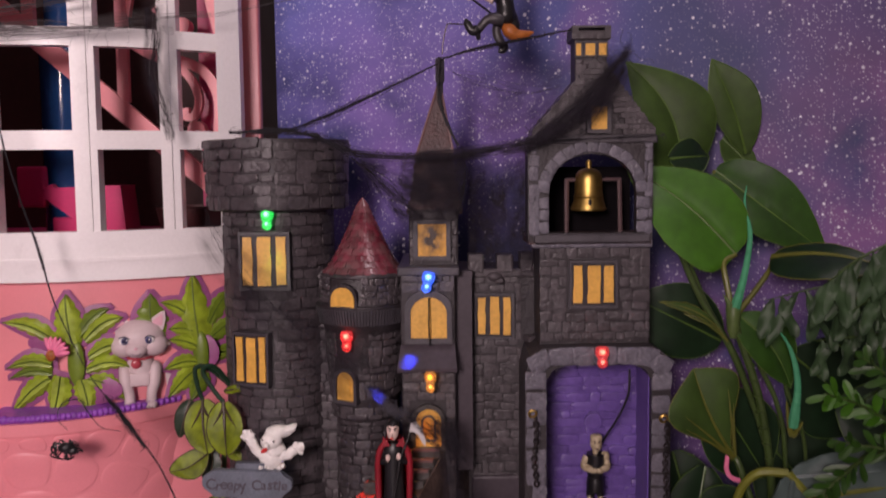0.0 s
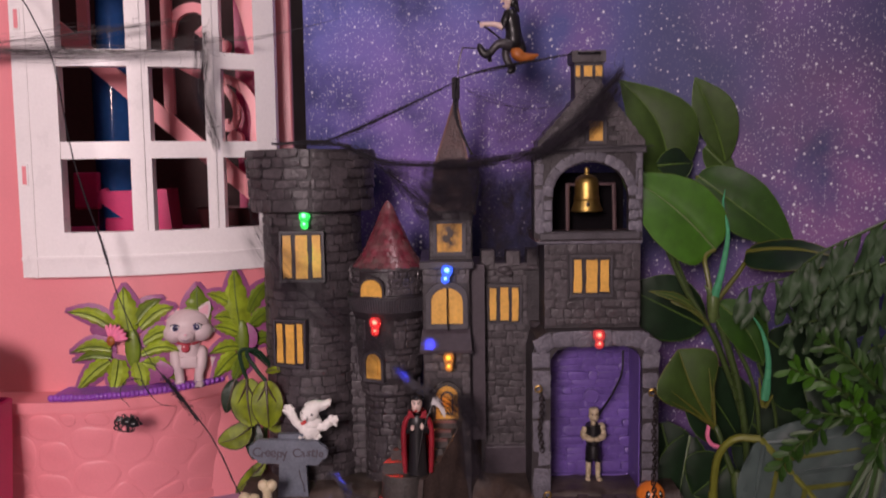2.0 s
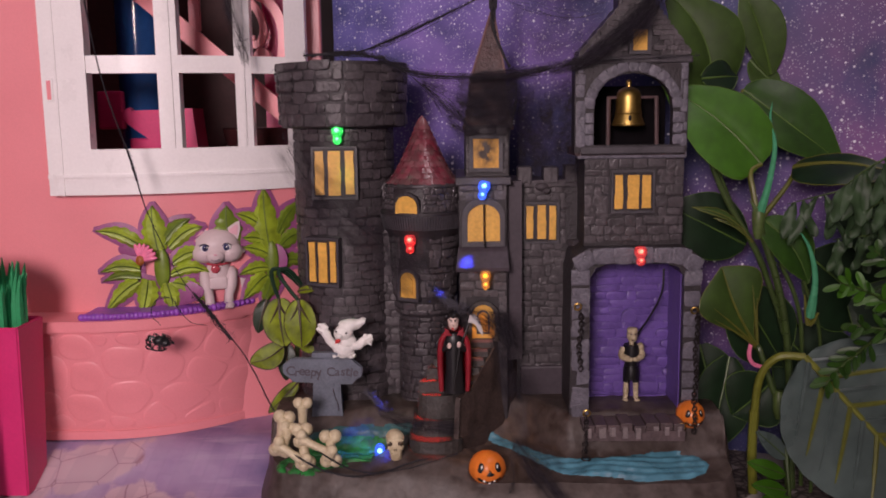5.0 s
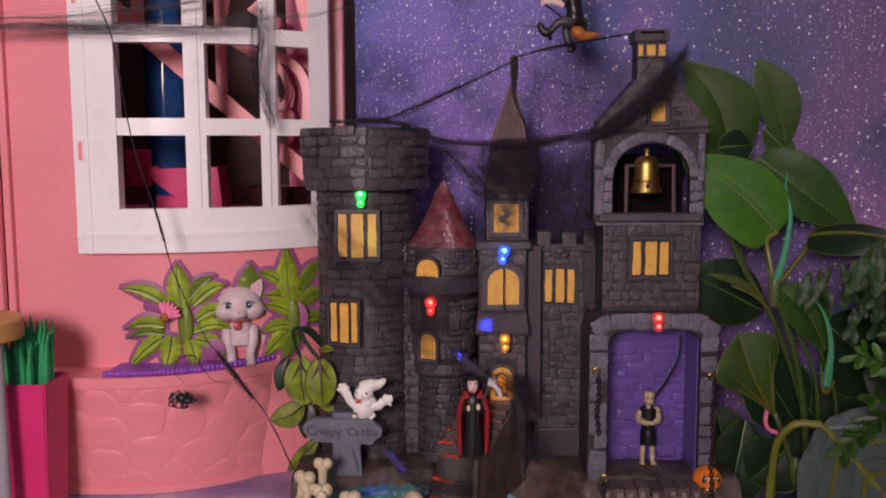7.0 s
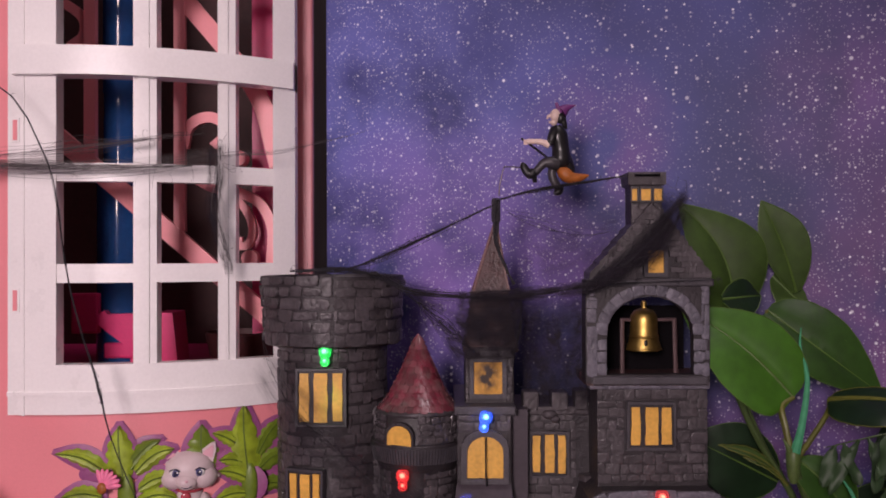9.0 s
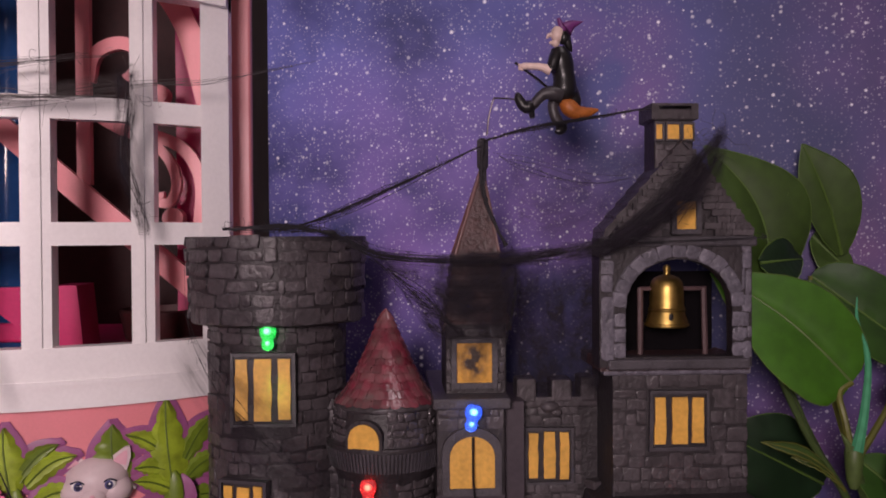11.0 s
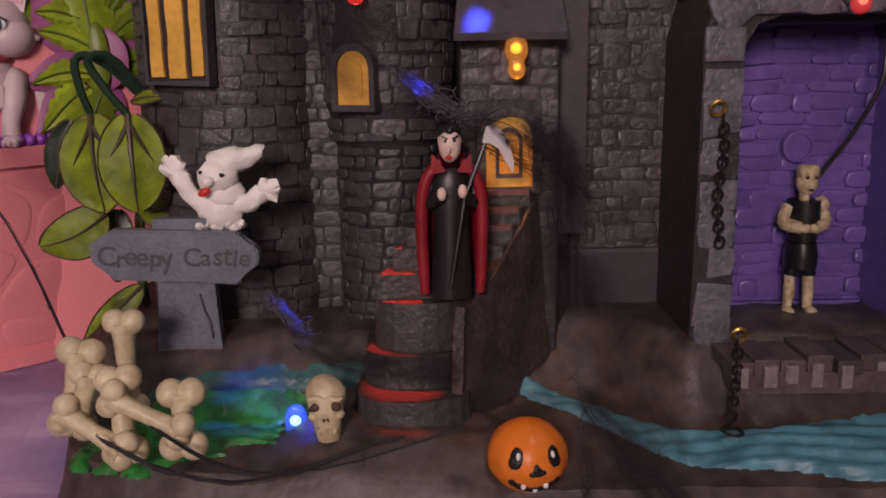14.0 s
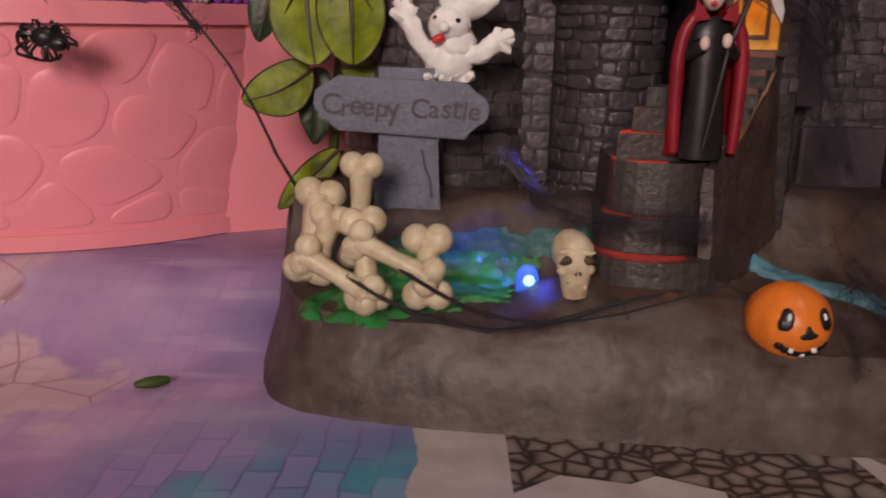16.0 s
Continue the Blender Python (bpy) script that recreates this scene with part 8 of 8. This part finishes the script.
    part("stem", tube(B(), curve_pts([(95, 246, 0), (93, 243, 10), (93, 247, 22)], 8), 0.6, 6), STEM, s, smooth=True)

    # rosemary-like sprays and long blades in front
    r = random.Random(91)

    def spray(name, label, pts, n, le, w, material, droop=0.0):
        t = thing(name, *pts[0], label, "plant", "green sprays")
        line = curve_pts(pts, 20)
        part("stem", tube(B(), line, [0.7 - 0.025 * k for k in range(20)], 6), STEM, t, smooth=True)
        for k in range(n):
            f = 0.12 + 0.88 * k / (n - 1)
            i = min(18, int(f * 19))
            p0 = line[i]
            d = (line[i + 1] - line[i]).normalized()
            a = k * 2.4 + r.uniform(-0.4, 0.4)
            q = d.orthogonal().normalized()
            out = (q * math.cos(a) + d.cross(q) * math.sin(a)) * r.uniform(0.7, 1.1) + d * 0.75 + Vector((0, 0, -droop))
            tip = p0 + out.normalized() * le * r.uniform(0.7, 1.15) * (1.1 - 0.35 * f)
            bm = B()
            blade(bm, p0, tip, w * r.uniform(0.9, 1.3), (r.uniform(-0.4, 0.4), -1, 0.5), r.uniform(-0.5, 1.2), 0.3, 0.62, 0.0, 8, 0.25, power=0.5)
            part("leaf", bm, material, t, smooth=True)

    def frond(label, pts, n, le, w, lean=0.0):
        """A fern frond: wavy leaflets hanging in two rows from an arching rib."""
        t = thing("fern_frond", *pts[0], label, "fern", "fern fronds")
        line = curve_pts(pts, 24)
        part("stem", tube(B(), line, [0.8 - 0.028 * k for k in range(24)], 6), STEM, t, smooth=True)
        for k in range(n):
            f = 0.06 + 0.92 * k / (n - 1)
            i = min(22, int(f * 23))
            p0, d = line[i], (line[i + 1] - line[i]).normalized()
            side = 1 if k % 2 else -1
            size = le * (1.15 - 0.55 * f) * r.uniform(0.8, 1.1)
            way = Vector((lean + side * r.uniform(0.25, 0.6), r.uniform(-0.5, 0.2), -1)) + d * 0.5
            bm = B()
            blade(bm, p0, p0 + way.normalized() * size, w * r.uniform(0.85, 1.15), (r.uniform(-0.5, 0.5), -1, 0.3), -size * r.uniform(0.05, 0.2), 0.3, 0.55, 0.9, 18, 0.25, power=0.5)
            part("leaflet", bm, LEAF_FERN, t, smooth=True)

    lab = "artificial rosemary-like spray with short green leaves"
    spray("leafy_spray", lab, [(132, 240, 64), (122, 236, 70), (112, 234, 76), (101, 232, 80)], 30, 8, 2.1, LEAF_BRIGHT)
    spray("leafy_spray", lab, [(134, 238, 70), (126, 232, 76), (118, 230, 84), (110, 230, 90)], 28, 8, 2.0, LEAF)
    spray("leafy_spray", lab, [(136, 238, 62), (126, 230, 64), (116, 228, 66), (103, 228, 68)], 30, 8, 1.9, LEAF)
    spray("leafy_spray", lab, [(138, 238, 58), (130, 230, 60), (124, 228, 64), (118, 226, 71)], 24, 8.5, 2.0, LEAF_BRIGHT)
    spray("leafy_spray", lab, [(140, 238, 66), (134, 230, 66), (128, 226, 60), (124, 224, 52)], 26, 8, 1.9, LEAF, 0.3)
    spray("leafy_spray", lab, [(118, 242, 60), (110, 238, 56), (104, 236, 52), (99, 234, 47)], 26, 7, 1.7, LEAF, 0.2)
    lab = "artificial fern frond with long wavy dull green leaflets"
    frond(lab, [(144.5, 250.0, 126.8), (129.5, 247.0, 120.8), (115.1, 245.0, 114.5), (105.6, 244.0, 107.6)], 13, 25, 4.2)
    frond(lab, [(147.9, 254.0, 109.3), (129.1, 252.0, 109.1), (109.8, 252.0, 106.2), (92.6, 254.0, 101.8)], 15, 24, 3.8, 0.5)
    frond(lab, [(145.4, 244.0, 116.6), (132.7, 242.0, 110.3), (122.2, 241.0, 107.3), (112.3, 241.0, 100.8)], 11, 20, 4.0)
    frond(lab, [(148.5, 250.0, 93.6), (132.6, 250.0, 93.2), (118.5, 250.0, 91.9), (106.9, 252.0, 90.2)], 12, 18, 3.6, 0.2)
    frond(lab, [(150.2, 248.0, 79.6), (139.3, 248.0, 83.5), (128.8, 248.0, 80.2), (118.5, 248.0, 73.3)], 10, 17, 3.6)
    g = thing("strap_leaves", 124, 222, 28, "long drooping dark green strap leaves", "plant")
    for k in range(6):
        x, y, z = (119.3, 222.0, 33.2)
        leaf(g, (128.6, 226.0, 61.6), (x + 1.9 * (k - 3), y + r.uniform(-2, 2), z + r.uniform(-5, 8)), 2.6, LEAF_DARK if k % 2 else LEAF, (-0.3, -1, 0.1), 1.5, 0.3, 0.5)
    whole("pink_clip", [(tube(B(), curve_pts([(87.2, 267.0, 52.8), (86.6, 267.0, 47.9), (88.4, 267.0, 44.7), (92.7, 267.0, 43.8), (95.1, 268.0, 45.4)], 14), 0.75, 7), PETAL)], 88, 267, 44, "small pink wire loop caught among the stems", "clip")
    d = tube(B(), curve_pts([(142, 226, 5.4), (131, 223, 5.6), (121.5, 221, 5.2)], 8), [5.3, 5.2, 5.0, 4.8, 4.6, 4.3, 4.0, 3.4], 12)
    hd = tube(B(), [(122.5, 221, 5.2), (118.6, 220.4, 5.0), (116.6, 220.2, 4.6)], [1.7, 1.6, 1.2], 8)
    for k in range(4):
        tube(hd, [(117.2, 219.4 + 0.6 * k, 5.2), (114.6, 219.0 + 0.7 * k, 4.8 - 0.5 * abs(k - 1.5))], [0.55, 0.35], 6)
    whole("doll", [(d, VIOLET), (hd, SKIN)], 130, 222, 0, "doll lying on the mat with a purple sleeve", "doll")


def build_left_plant():
    p = thing("creeper_plant", -80, 292, 12, "artificial creeper with round green leaves between house and castle", "plant")
    heart_leaf(p, (-79.4, 286.0, 66.3), (-77.5, 283.0, 49.1), 13.2, LEAF_ROUND, (-0.1, -1, 0.1), 0, 1.6, -0.3, 0.5, left=0.9, right=1.05, vein=VEIN_BROWN, rib=0.6, veins=((0.12, 0.5, -0.64), (0.12, 0.5, 0.64)), stalk=[(-70, 296, 66), (-77.8, 291.0, 75.3), (-82.2, 289.0, 76.2), (-81.3, 287.0, 70.9)], blunt=0.4, point=0.5, stem=STEM_DARK, label="round green leaf with dark veins")
    heart_leaf(p, (-71.6, 282.0, 66.4), (-70.6, 280.0, 49.4), 11.5, LEAF_ROUND, (0.2, -1, 0.1), 0, 1.6, -0.3, 0.5, vein=VEIN_BROWN, rib=0.6, veins=((0.1, 0.5, -0.64), (0.1, 0.45, 0.64)), stalk=[(-68, 296, 62), (-75.6, 290.0, 75.7), (-79.4, 287.0, 75.7), (-75.3, 284.0, 70.2)], blunt=0.4, point=0.5, stem=STEM_DARK)
    heart_leaf(p, (-78.7, 287.0, 47.9), (-90.7, 285.0, 42.4), 9.0, LEAF_ROUND, (0, -1, 0.15), 0, 1.0, -0.25, 0.45, bend=-1.2, vein=VEIN_BROWN, rib=0.4, blunt=0.5, point=0.6)
    heart_leaf(p, (-73.7, 290.0, 48.3), (-64.4, 288.0, 48.2), 6.8, LEAF_ROUND, (0.15, -1, 0.1), 0, 0.6, 0.2, 0.5, vein=VEIN_BROWN, blunt=0.5, point=0.6)
    heart_leaf(p, (-74.5, 290.0, 33.2), (-85.0, 286.0, 22.8), 5.2, LEAF_ROUND, (0.15, -1, 0.1), 0, 0.8, 0.2, 0.45, vein=VEIN_BROWN, blunt=0.5, point=0.7)
    heart_leaf(p, (-72.8, 289.0, 68.3), (-66.1, 287.0, 69.0), 3.6, LEAF_ROUND, (0, -0.8, 0.8), 0, 0.6, 0.2, 0.5, vein=VEIN_BROWN, blunt=0.5, point=0.7)
    heart_leaf(p, (-78.0, 291.0, 48.1), (-78.5, 289.0, 34.4), 6.7, LEAF_DARK, (0.1, -1, 0.1), 0, 0.6, 0.2, 0.45, vein=VEIN_BROWN, blunt=0.5, point=0.7)
    heart_leaf(p, (-84.8, 291.0, 64.9), (-88.6, 290.0, 52.5), 6.7, LEAF_DARK, (-0.2, -1, 0.1), 0, 0.6, 0.2, 0.45, vein=VEIN_BROWN, blunt=0.5, point=0.7)
    part("stem", tube(B(), curve_pts([(-74, 300, 10), (-76, 296, 30), (-74, 294, 52), (-70, 296, 66)], 12), 1.0, 7), STEM, p, smooth=True)


build_right_plant(), build_left_plant()
whole("dry_seed", [(ball(B(), -100, 256, 1.2, 3.0, 1.2, 0.9, 10, Matrix.Rotation(0.5, 4, "Z")), LEAF_OLIVE)], -100, 256, 0.2, "small dry greenish seed on the mat", "seed")


# ---------------------------------------------------------------- cobweb
def web(ctrl, strands, spread, r=0.13, material=None, fuzz=0, seed=0, core=0.0, label="stretched black artificial cobweb strand"):
    """A bundle of thin threads along a line, thickest in the middle, with loose fuzz."""
    q = random.Random(seed)
    line = curve_pts(ctrl, 22)
    bm = B()
    if core:
        tube(bm, [p + Vector((q.uniform(-1, 1), q.uniform(-1, 1), q.uniform(-1, 1))) * core * 0.5 for p in line], [core * q.uniform(0.5, 1.3) for _ in line], 6)
    for _ in range(strands):
        o = Vector((q.gauss(0, 1), q.gauss(0, 1), q.gauss(0, 1))) * spread
        a, b = sorted((q.uniform(0, 0.5), q.uniform(0.5, 1)))
        i0, i1 = int(a * 21), max(int(a * 21) + 3, int(b * 21))
        seg = line[i0:i1 + 1]
        w = Vector((q.gauss(0, 1), q.gauss(0, 1), q.gauss(0, 1))) * spread * 0.5
        tube(bm, [p + o * math.sin(math.pi * (k + 0.3) / len(seg)) + w * math.sin(k * 0.8) * 0.5 for k, p in enumerate(seg)], r * q.uniform(0.5, 1.2), 3)
    for _ in range(fuzz):
        p = line[q.randrange(len(line))]
        c = [p]
        for k in range(4):
            c.append(c[-1] + Vector((q.gauss(0, 1), q.gauss(0, 0.6), q.gauss(0, 1))) * spread * 0.9)
        tube(bm, curve_pts(c, 9), r * q.uniform(0.35, 0.8), 3)
    at = line[0]
    return whole("cobweb", [(bm, material or WEB)], *at, label, "cobweb", "cobwebs", smooth=False)


def veil(a, b, material=None, seed=0, bulge=1.0, label="thin black artificial cobweb veil"):
    """A drawn-out sheet of web between two lines."""
    q = random.Random(seed)
    la, lb = curve_pts(a, 24), curve_pts(b, 24)
    bm = B()
    uv = bm.loops.layers.uv.new("uv")
    m = 9
    rows = [[bm.verts.new(p.lerp(o, k / (m - 1)) + Vector((q.gauss(0, 0.15), -bulge * math.sin(math.pi * k / (m - 1)) + q.gauss(0, 0.2), q.gauss(0, 0.15)))) for k in range(m)] for p, o in zip(la, lb)]
    for i in range(23):
        for k in range(m - 1):
            f = bm.faces.new((rows[i][k], rows[i + 1][k], rows[i + 1][k + 1], rows[i][k + 1]))
            for lo, (u, v) in zip(f.loops, ((i, k), (i + 1, k), (i + 1, k + 1), (i, k + 1))):
                lo[uv].uv = (u / 23, v / (m - 1))
    return whole("cobweb_veil", [(bm, material or VEIL)], *la[0], label, "cobweb", "cobwebs", smooth=True)


web([(-52, 276, 152), (-40, 280, 156), (-20, 284, 165), (-1, 286, 174)], 26, 0.5, seed=1, core=0.25, fuzz=70, r=0.09)
web([(-1, 286, 175), (10, 283, 178), (24, 278, 180), (42, 269, 182)], 22, 0.45, seed=2, core=0.25, fuzz=50, r=0.09)
web([(-66, 279, 152.5), (-50, 276, 153.5), (-38, 281, 151), (-27, 280, 146), (-4, 277, 144.5), (14, 270, 146), (30, 265, 148.5), (66, 265, 150)], 40, 0.7, seed=3, core=0.16, fuzz=130, r=0.075)
veil([(-8, 277, 147), (6, 274, 147.6), (18, 269, 149), (30, 264.4, 151)], [(-8, 276.6, 142.6), (6, 273.6, 143), (18, 268.6, 143.6), (30, 264, 146)], VEIL_DENSE, seed=41)
veil([(57, 266, 181), (52, 265, 175), (44, 263.5, 167), (36, 263, 159), (27, 264, 151)], [(56, 266, 165), (50, 264, 157), (43, 263, 151), (36, 263, 148.5), (27, 264, 146)], seed=1)
veil([(56, 267, 179), (50, 265, 171), (42, 263, 163), (34, 262.8, 156), (26, 264, 150)], [(55, 267, 168), (49, 264.4, 160), (41, 262.6, 153), (34, 262.6, 149), (26, 264, 146)], VEIL_DENSE, seed=2)
# sheet added to keep the soft dark patch between spire and bell tower
veil([(7, 286, 148), (14, 284, 147), (20, 282, 147), (30, 280, 149)], [(8, 290, 106), (15, 288, 104), (22, 286, 104), (31, 284, 106)], seed=15)
veil([(-14, 279, 147), (-6, 277.4, 147.5), (2, 277.4, 147.5), (8, 277.4, 147)], [(-13, 279, 132), (-6, 278, 128), (1, 278, 127), (7, 279, 131)], seed=16)
veil([(4, 283, 176), (14, 280, 172), (26, 275, 172), (40, 268, 174)], [(8, 281, 148), (16, 277, 147), (26, 272, 149), (36, 266, 156)], VEIL_THIN, seed=18)
web([(55, 267, 176), (48, 265, 167), (41, 263.5, 159), (34, 263, 153), (26, 265, 149)], 30, 1.8, seed=4, fuzz=120, r=0.075)
veil([(-30, 280, 148), (-18, 279, 146), (-4, 277.6, 146), (8, 277.4, 147)], [(-20, 279.6, 134), (-13, 279, 122), (-3, 278.4, 118), (6, 279, 126)], seed=3)
web([(-30, 280, 146), (-20, 280, 138), (-12, 279, 131), (-6, 279, 124)], 14, 1.2, seed=6, fuzz=16, r=0.1)
web([(6, 280, 148), (7, 279, 140), (6, 279, 132), (4, 279, 122)], 14, 1.0, seed=8, fuzz=14, r=0.1)
web([(-0.6, 285, 176), (-1, 285, 168), (0, 285, 160), (5, 284, 148)], 12, 0.5, seed=9, core=0.45, fuzz=8, r=0.1)
web([(2, 284, 172), (12, 282, 168), (26, 276, 164), (40, 268, 166)], 6, 0.8, seed=10, r=0.07)
web([(-76, 280, 148), (-75, 280, 128), (-68, 281, 112), (-58, 280, 100), (-46, 276, 92), (-36, 272, 84), (-24, 270, 74)], 8, 0.8, seed=11, fuzz=36, r=0.06)
veil([(-72, 279, 132), (-62, 280, 118), (-50, 278, 107), (-40, 274, 98), (-30, 271, 90), (-18, 269, 80)], [(-80, 279, 120), (-72, 280, 104), (-62, 279, 91), (-52, 275, 82), (-41, 271, 74), (-30, 269, 66)], VEIL_SOFT, seed=42)
web([(-24, 270, 74), (-16, 266, 66), (-6, 262, 60), (4, 264, 52), (8, 270, 40)], 14, 1.3, seed=12, fuzz=50, r=0.075)
veil([(-13, 262, 68), (-8, 259, 68), (-2, 259, 66), (4, 261, 64)], [(-6, 261, 60), (-2, 259, 60), (2, 258, 56), (8, 262, 50)], seed=6)
veil([(-6, 262, 68), (-4, 260, 56), (-2, 259, 46), (0, 258, 36)], [(5, 266, 66), (5, 264, 54), (7, 262, 44), (8, 260, 34)], seed=7)
# two tufts whose paler colour helps out the blue bulb's light
web([(-46.4, 264.6, 37.6), (-44, 264, 35.6), (-41.6, 263.4, 33.2), (-39.4, 263, 31.2)], 80, 0.5, seed=31, fuzz=110, r=0.15, core=0.4, material=WEB_LIT, label="tuft of dusty artificial cobweb by the steps")
web([(-24, 272, 73), (-20, 269, 70), (-16, 266, 67.5), (-12, 265, 66)], 70, 0.7, seed=32, fuzz=150, r=0.15, material=WEB_LIT, label="tuft of dusty artificial cobweb by the steps")
web([(-4, 263, 66), (0, 261, 62), (3, 262, 58), (4, 264, 52)], 10, 1.2, seed=33, fuzz=30, r=0.09)
veil([(-4, 258, 46), (0, 255, 34), (4, 250, 24), (8, 243, 15)], [(12, 268, 42), (14, 262, 33), (17, 254, 25), (22, 245, 16)], VEIL_THIN, seed=17)
veil([(-44, 264, 34), (-36, 259, 32), (-26, 254, 31.5), (-14, 252, 31)], [(-42, 262, 29), (-35, 257, 27), (-26, 252.6, 26), (-14, 251, 26)], seed=8)
grey_label = "thin grey artificial cobweb stretched over the window"
veil([(-205, 284, 190), (-180, 286, 191), (-150, 288, 190), (-120, 291, 191), (-90, 300, 196)], [(-205, 284, 181), (-180, 286, 184), (-150, 288, 185), (-120, 291, 184), (-90, 300, 186)], VEIL_GREY, 9, label=grey_label)
web([(-205, 284, 186), (-180, 286, 187.5), (-150, 288, 187), (-120, 292, 187), (-92, 300, 189)], 46, 1.7, seed=16, material=WEB_GREY, fuzz=60, r=0.08, label=grey_label)
web([(-205, 284, 190), (-160, 286, 191), (-120, 291, 196), (-92, 300, 200)], 22, 1.5, seed=17, material=WEB_GREY, fuzz=20, r=0.07, label=grey_label)
veil([(-99, 298, 196), (-98, 297, 184), (-99, 298, 172), (-95, 299, 160), (-92, 300, 150)], [(-91, 299, 198), (-91, 298, 186), (-92, 299, 174), (-90, 300, 162), (-89, 301, 150)], VEIL, 10, label=grey_label)
web([(-95, 299, 196), (-94.5, 298, 186), (-96, 299, 172), (-92, 300, 160), (-90, 301, 152)], 14, 1.0, seed=18, material=WEB_GREY, fuzz=24, r=0.09, label=grey_label)
web([(-120, 292, 187), (-92, 300, 192), (-70, 310, 196), (-40, 330, 206)], 8, 1.0, seed=19, material=WEB_GREY, r=0.08, label=grey_label)
long_label = "long black cobweb thread running down the house"
web([(-170.5, 280.0, 219.2), (-154.8, 280.0, 208.1), (-146.3, 280.0, 193.1), (-141.7, 280.0, 180.0), (-138.1, 280.0, 154.6), (-134.0, 280.0, 136.2), (-127.5, 280.0, 115.6), (-124.7, 280.0, 102.8), (-119.6, 280.0, 88.9), (-112.4, 279.0, 74.9), (-102.9, 277.0, 64.0)], 8, 0.3, seed=20, core=0.2, fuzz=60, r=0.07, label=long_label)
web([(-104.7, 277.0, 66.1), (-100.8, 276.0, 62.1), (-88.5, 270.0, 48.2), (-80.0, 263.0, 34.8), (-73.7, 255.0, 29.5), (-66.5, 249.0, 26.2), (-56.7, 244.0, 21.3), (-49.7, 241.5, 18.7), (-42.0, 240.5, 17.7), (-30.3, 242.0, 18.7), (-15.1, 244.5, 22.4)], 14, 0.3, seed=21, core=0.15, fuzz=70, r=0.08, label=long_label)
web([(-108.2, 278.0, 70.0), (-103.8, 277.0, 65.0), (-99.9, 276.0, 60.1), (-94.9, 274.0, 54.4)], 40, 0.6, seed=34, core=0.4, fuzz=120, r=0.09, label=long_label)
web([(-130.1, 280.0, 123.9), (-128.2, 280.0, 117.3), (-126.8, 280.0, 110.4)], 16, 0.35, seed=35, core=0.25, fuzz=40, r=0.08, label=long_label)
web([(-66, 278, 152.5), (-50, 276.5, 153), (-38, 280, 151.5)], 24, 0.7, seed=36, core=0.4, fuzz=60, r=0.08)
veil([(4.4, 252.0, 26.4), (7.8, 247.0, 23.2), (11.8, 243.0, 20.5), (16.4, 239.5, 16.6), (20.8, 236.0, 11.8), (23.2, 234.0, 5.9), (22.8, 233.0, 0.4)], [(2.2, 252.0, 23.4), (4.1, 247.0, 19.1), (6.6, 243.0, 15.9), (10.3, 239.5, 10.9), (13.8, 236.0, 6.7), (15.5, 234.0, 3.1), (16.4, 233.0, 0.5)], VEIL, seed=11)
web([(3.3, 252.0, 25.2), (6.0, 247.0, 21.2), (9.6, 243.0, 18.0), (13.9, 239.5, 13.8), (17.9, 236.0, 9.0), (19.7, 234.0, 4.2), (19.8, 233.0, 0.7)], 6, 1.2, seed=23, fuzz=40, r=0.07)
web([(4.5, 250.0, 25.2), (2.9, 246.0, 19.5), (3.3, 242.0, 14.0), (0.5, 237.0, 10.5)], 5, 0.7, seed=25, fuzz=24, r=0.07)
web([(-67.8, 244.0, 22.5), (-62.4, 243.0, 19.4), (-55.9, 242.0, 17.2), (-47.3, 241.0, 16.3), (-38.8, 242.0, 17.6), (-31.3, 243.0, 19.7), (-23.6, 245.0, 21.1)], 12, 0.22, seed=26, core=0.3, fuzz=40, r=0.08, label=long_label)
web([(-121.0, 279.0, 58.3), (-124.2, 279.0, 62.7), (-122.0, 279.0, 67.5), (-116.6, 279.0, 68.3), (-114.6, 279.0, 64.7), (-109.9, 278.0, 59.7), (-103.9, 277.0, 58.7)], 4, 0.3, seed=24, core=0.14, fuzz=6, r=0.08, label="tangled black cobweb thread on the planter")


def build_spider():
    x, y, z = (-122.0, 279.0, 52.8)
    spider = thing("toy_spider", x, y, z - 3, "small black toy spider tangled in thread on the planter front", "spider")
    part("body", ball(B(), x, y, z, 2.4, 1.8, 1.8, 10), BLACK, spider, smooth=True)
    part("head", ball(B(), x + 2.2, y - 0.3, z - 0.9, 1.9, 1.5, 1.4, 8), BLACK, spider, smooth=True)
    r = random.Random(95)
    for k in range(26):
        a = r.uniform(0, 6.28)
        bm = tube(B(), curve_pts([(x + r.uniform(-1, 3), y, z + r.uniform(-1, 1)), (x + 3.6 * math.cos(a), y - 0.8, z + 2.4 * math.sin(a) + 0.6), (x + 4.8 * math.cos(a) + r.uniform(-1, 1), y, z + 2.8 * math.sin(a) - 1.0),
                                  (x + 3.0 * math.cos(a + 0.6), y - 0.3, z + 2.2 * math.sin(a + 0.6) - 1.6)], 8), r.uniform(0.12, 0.38), 5)
        part("leg" if k < 8 else "thread", bm, BLACK, spider, smooth=True)


build_spider()
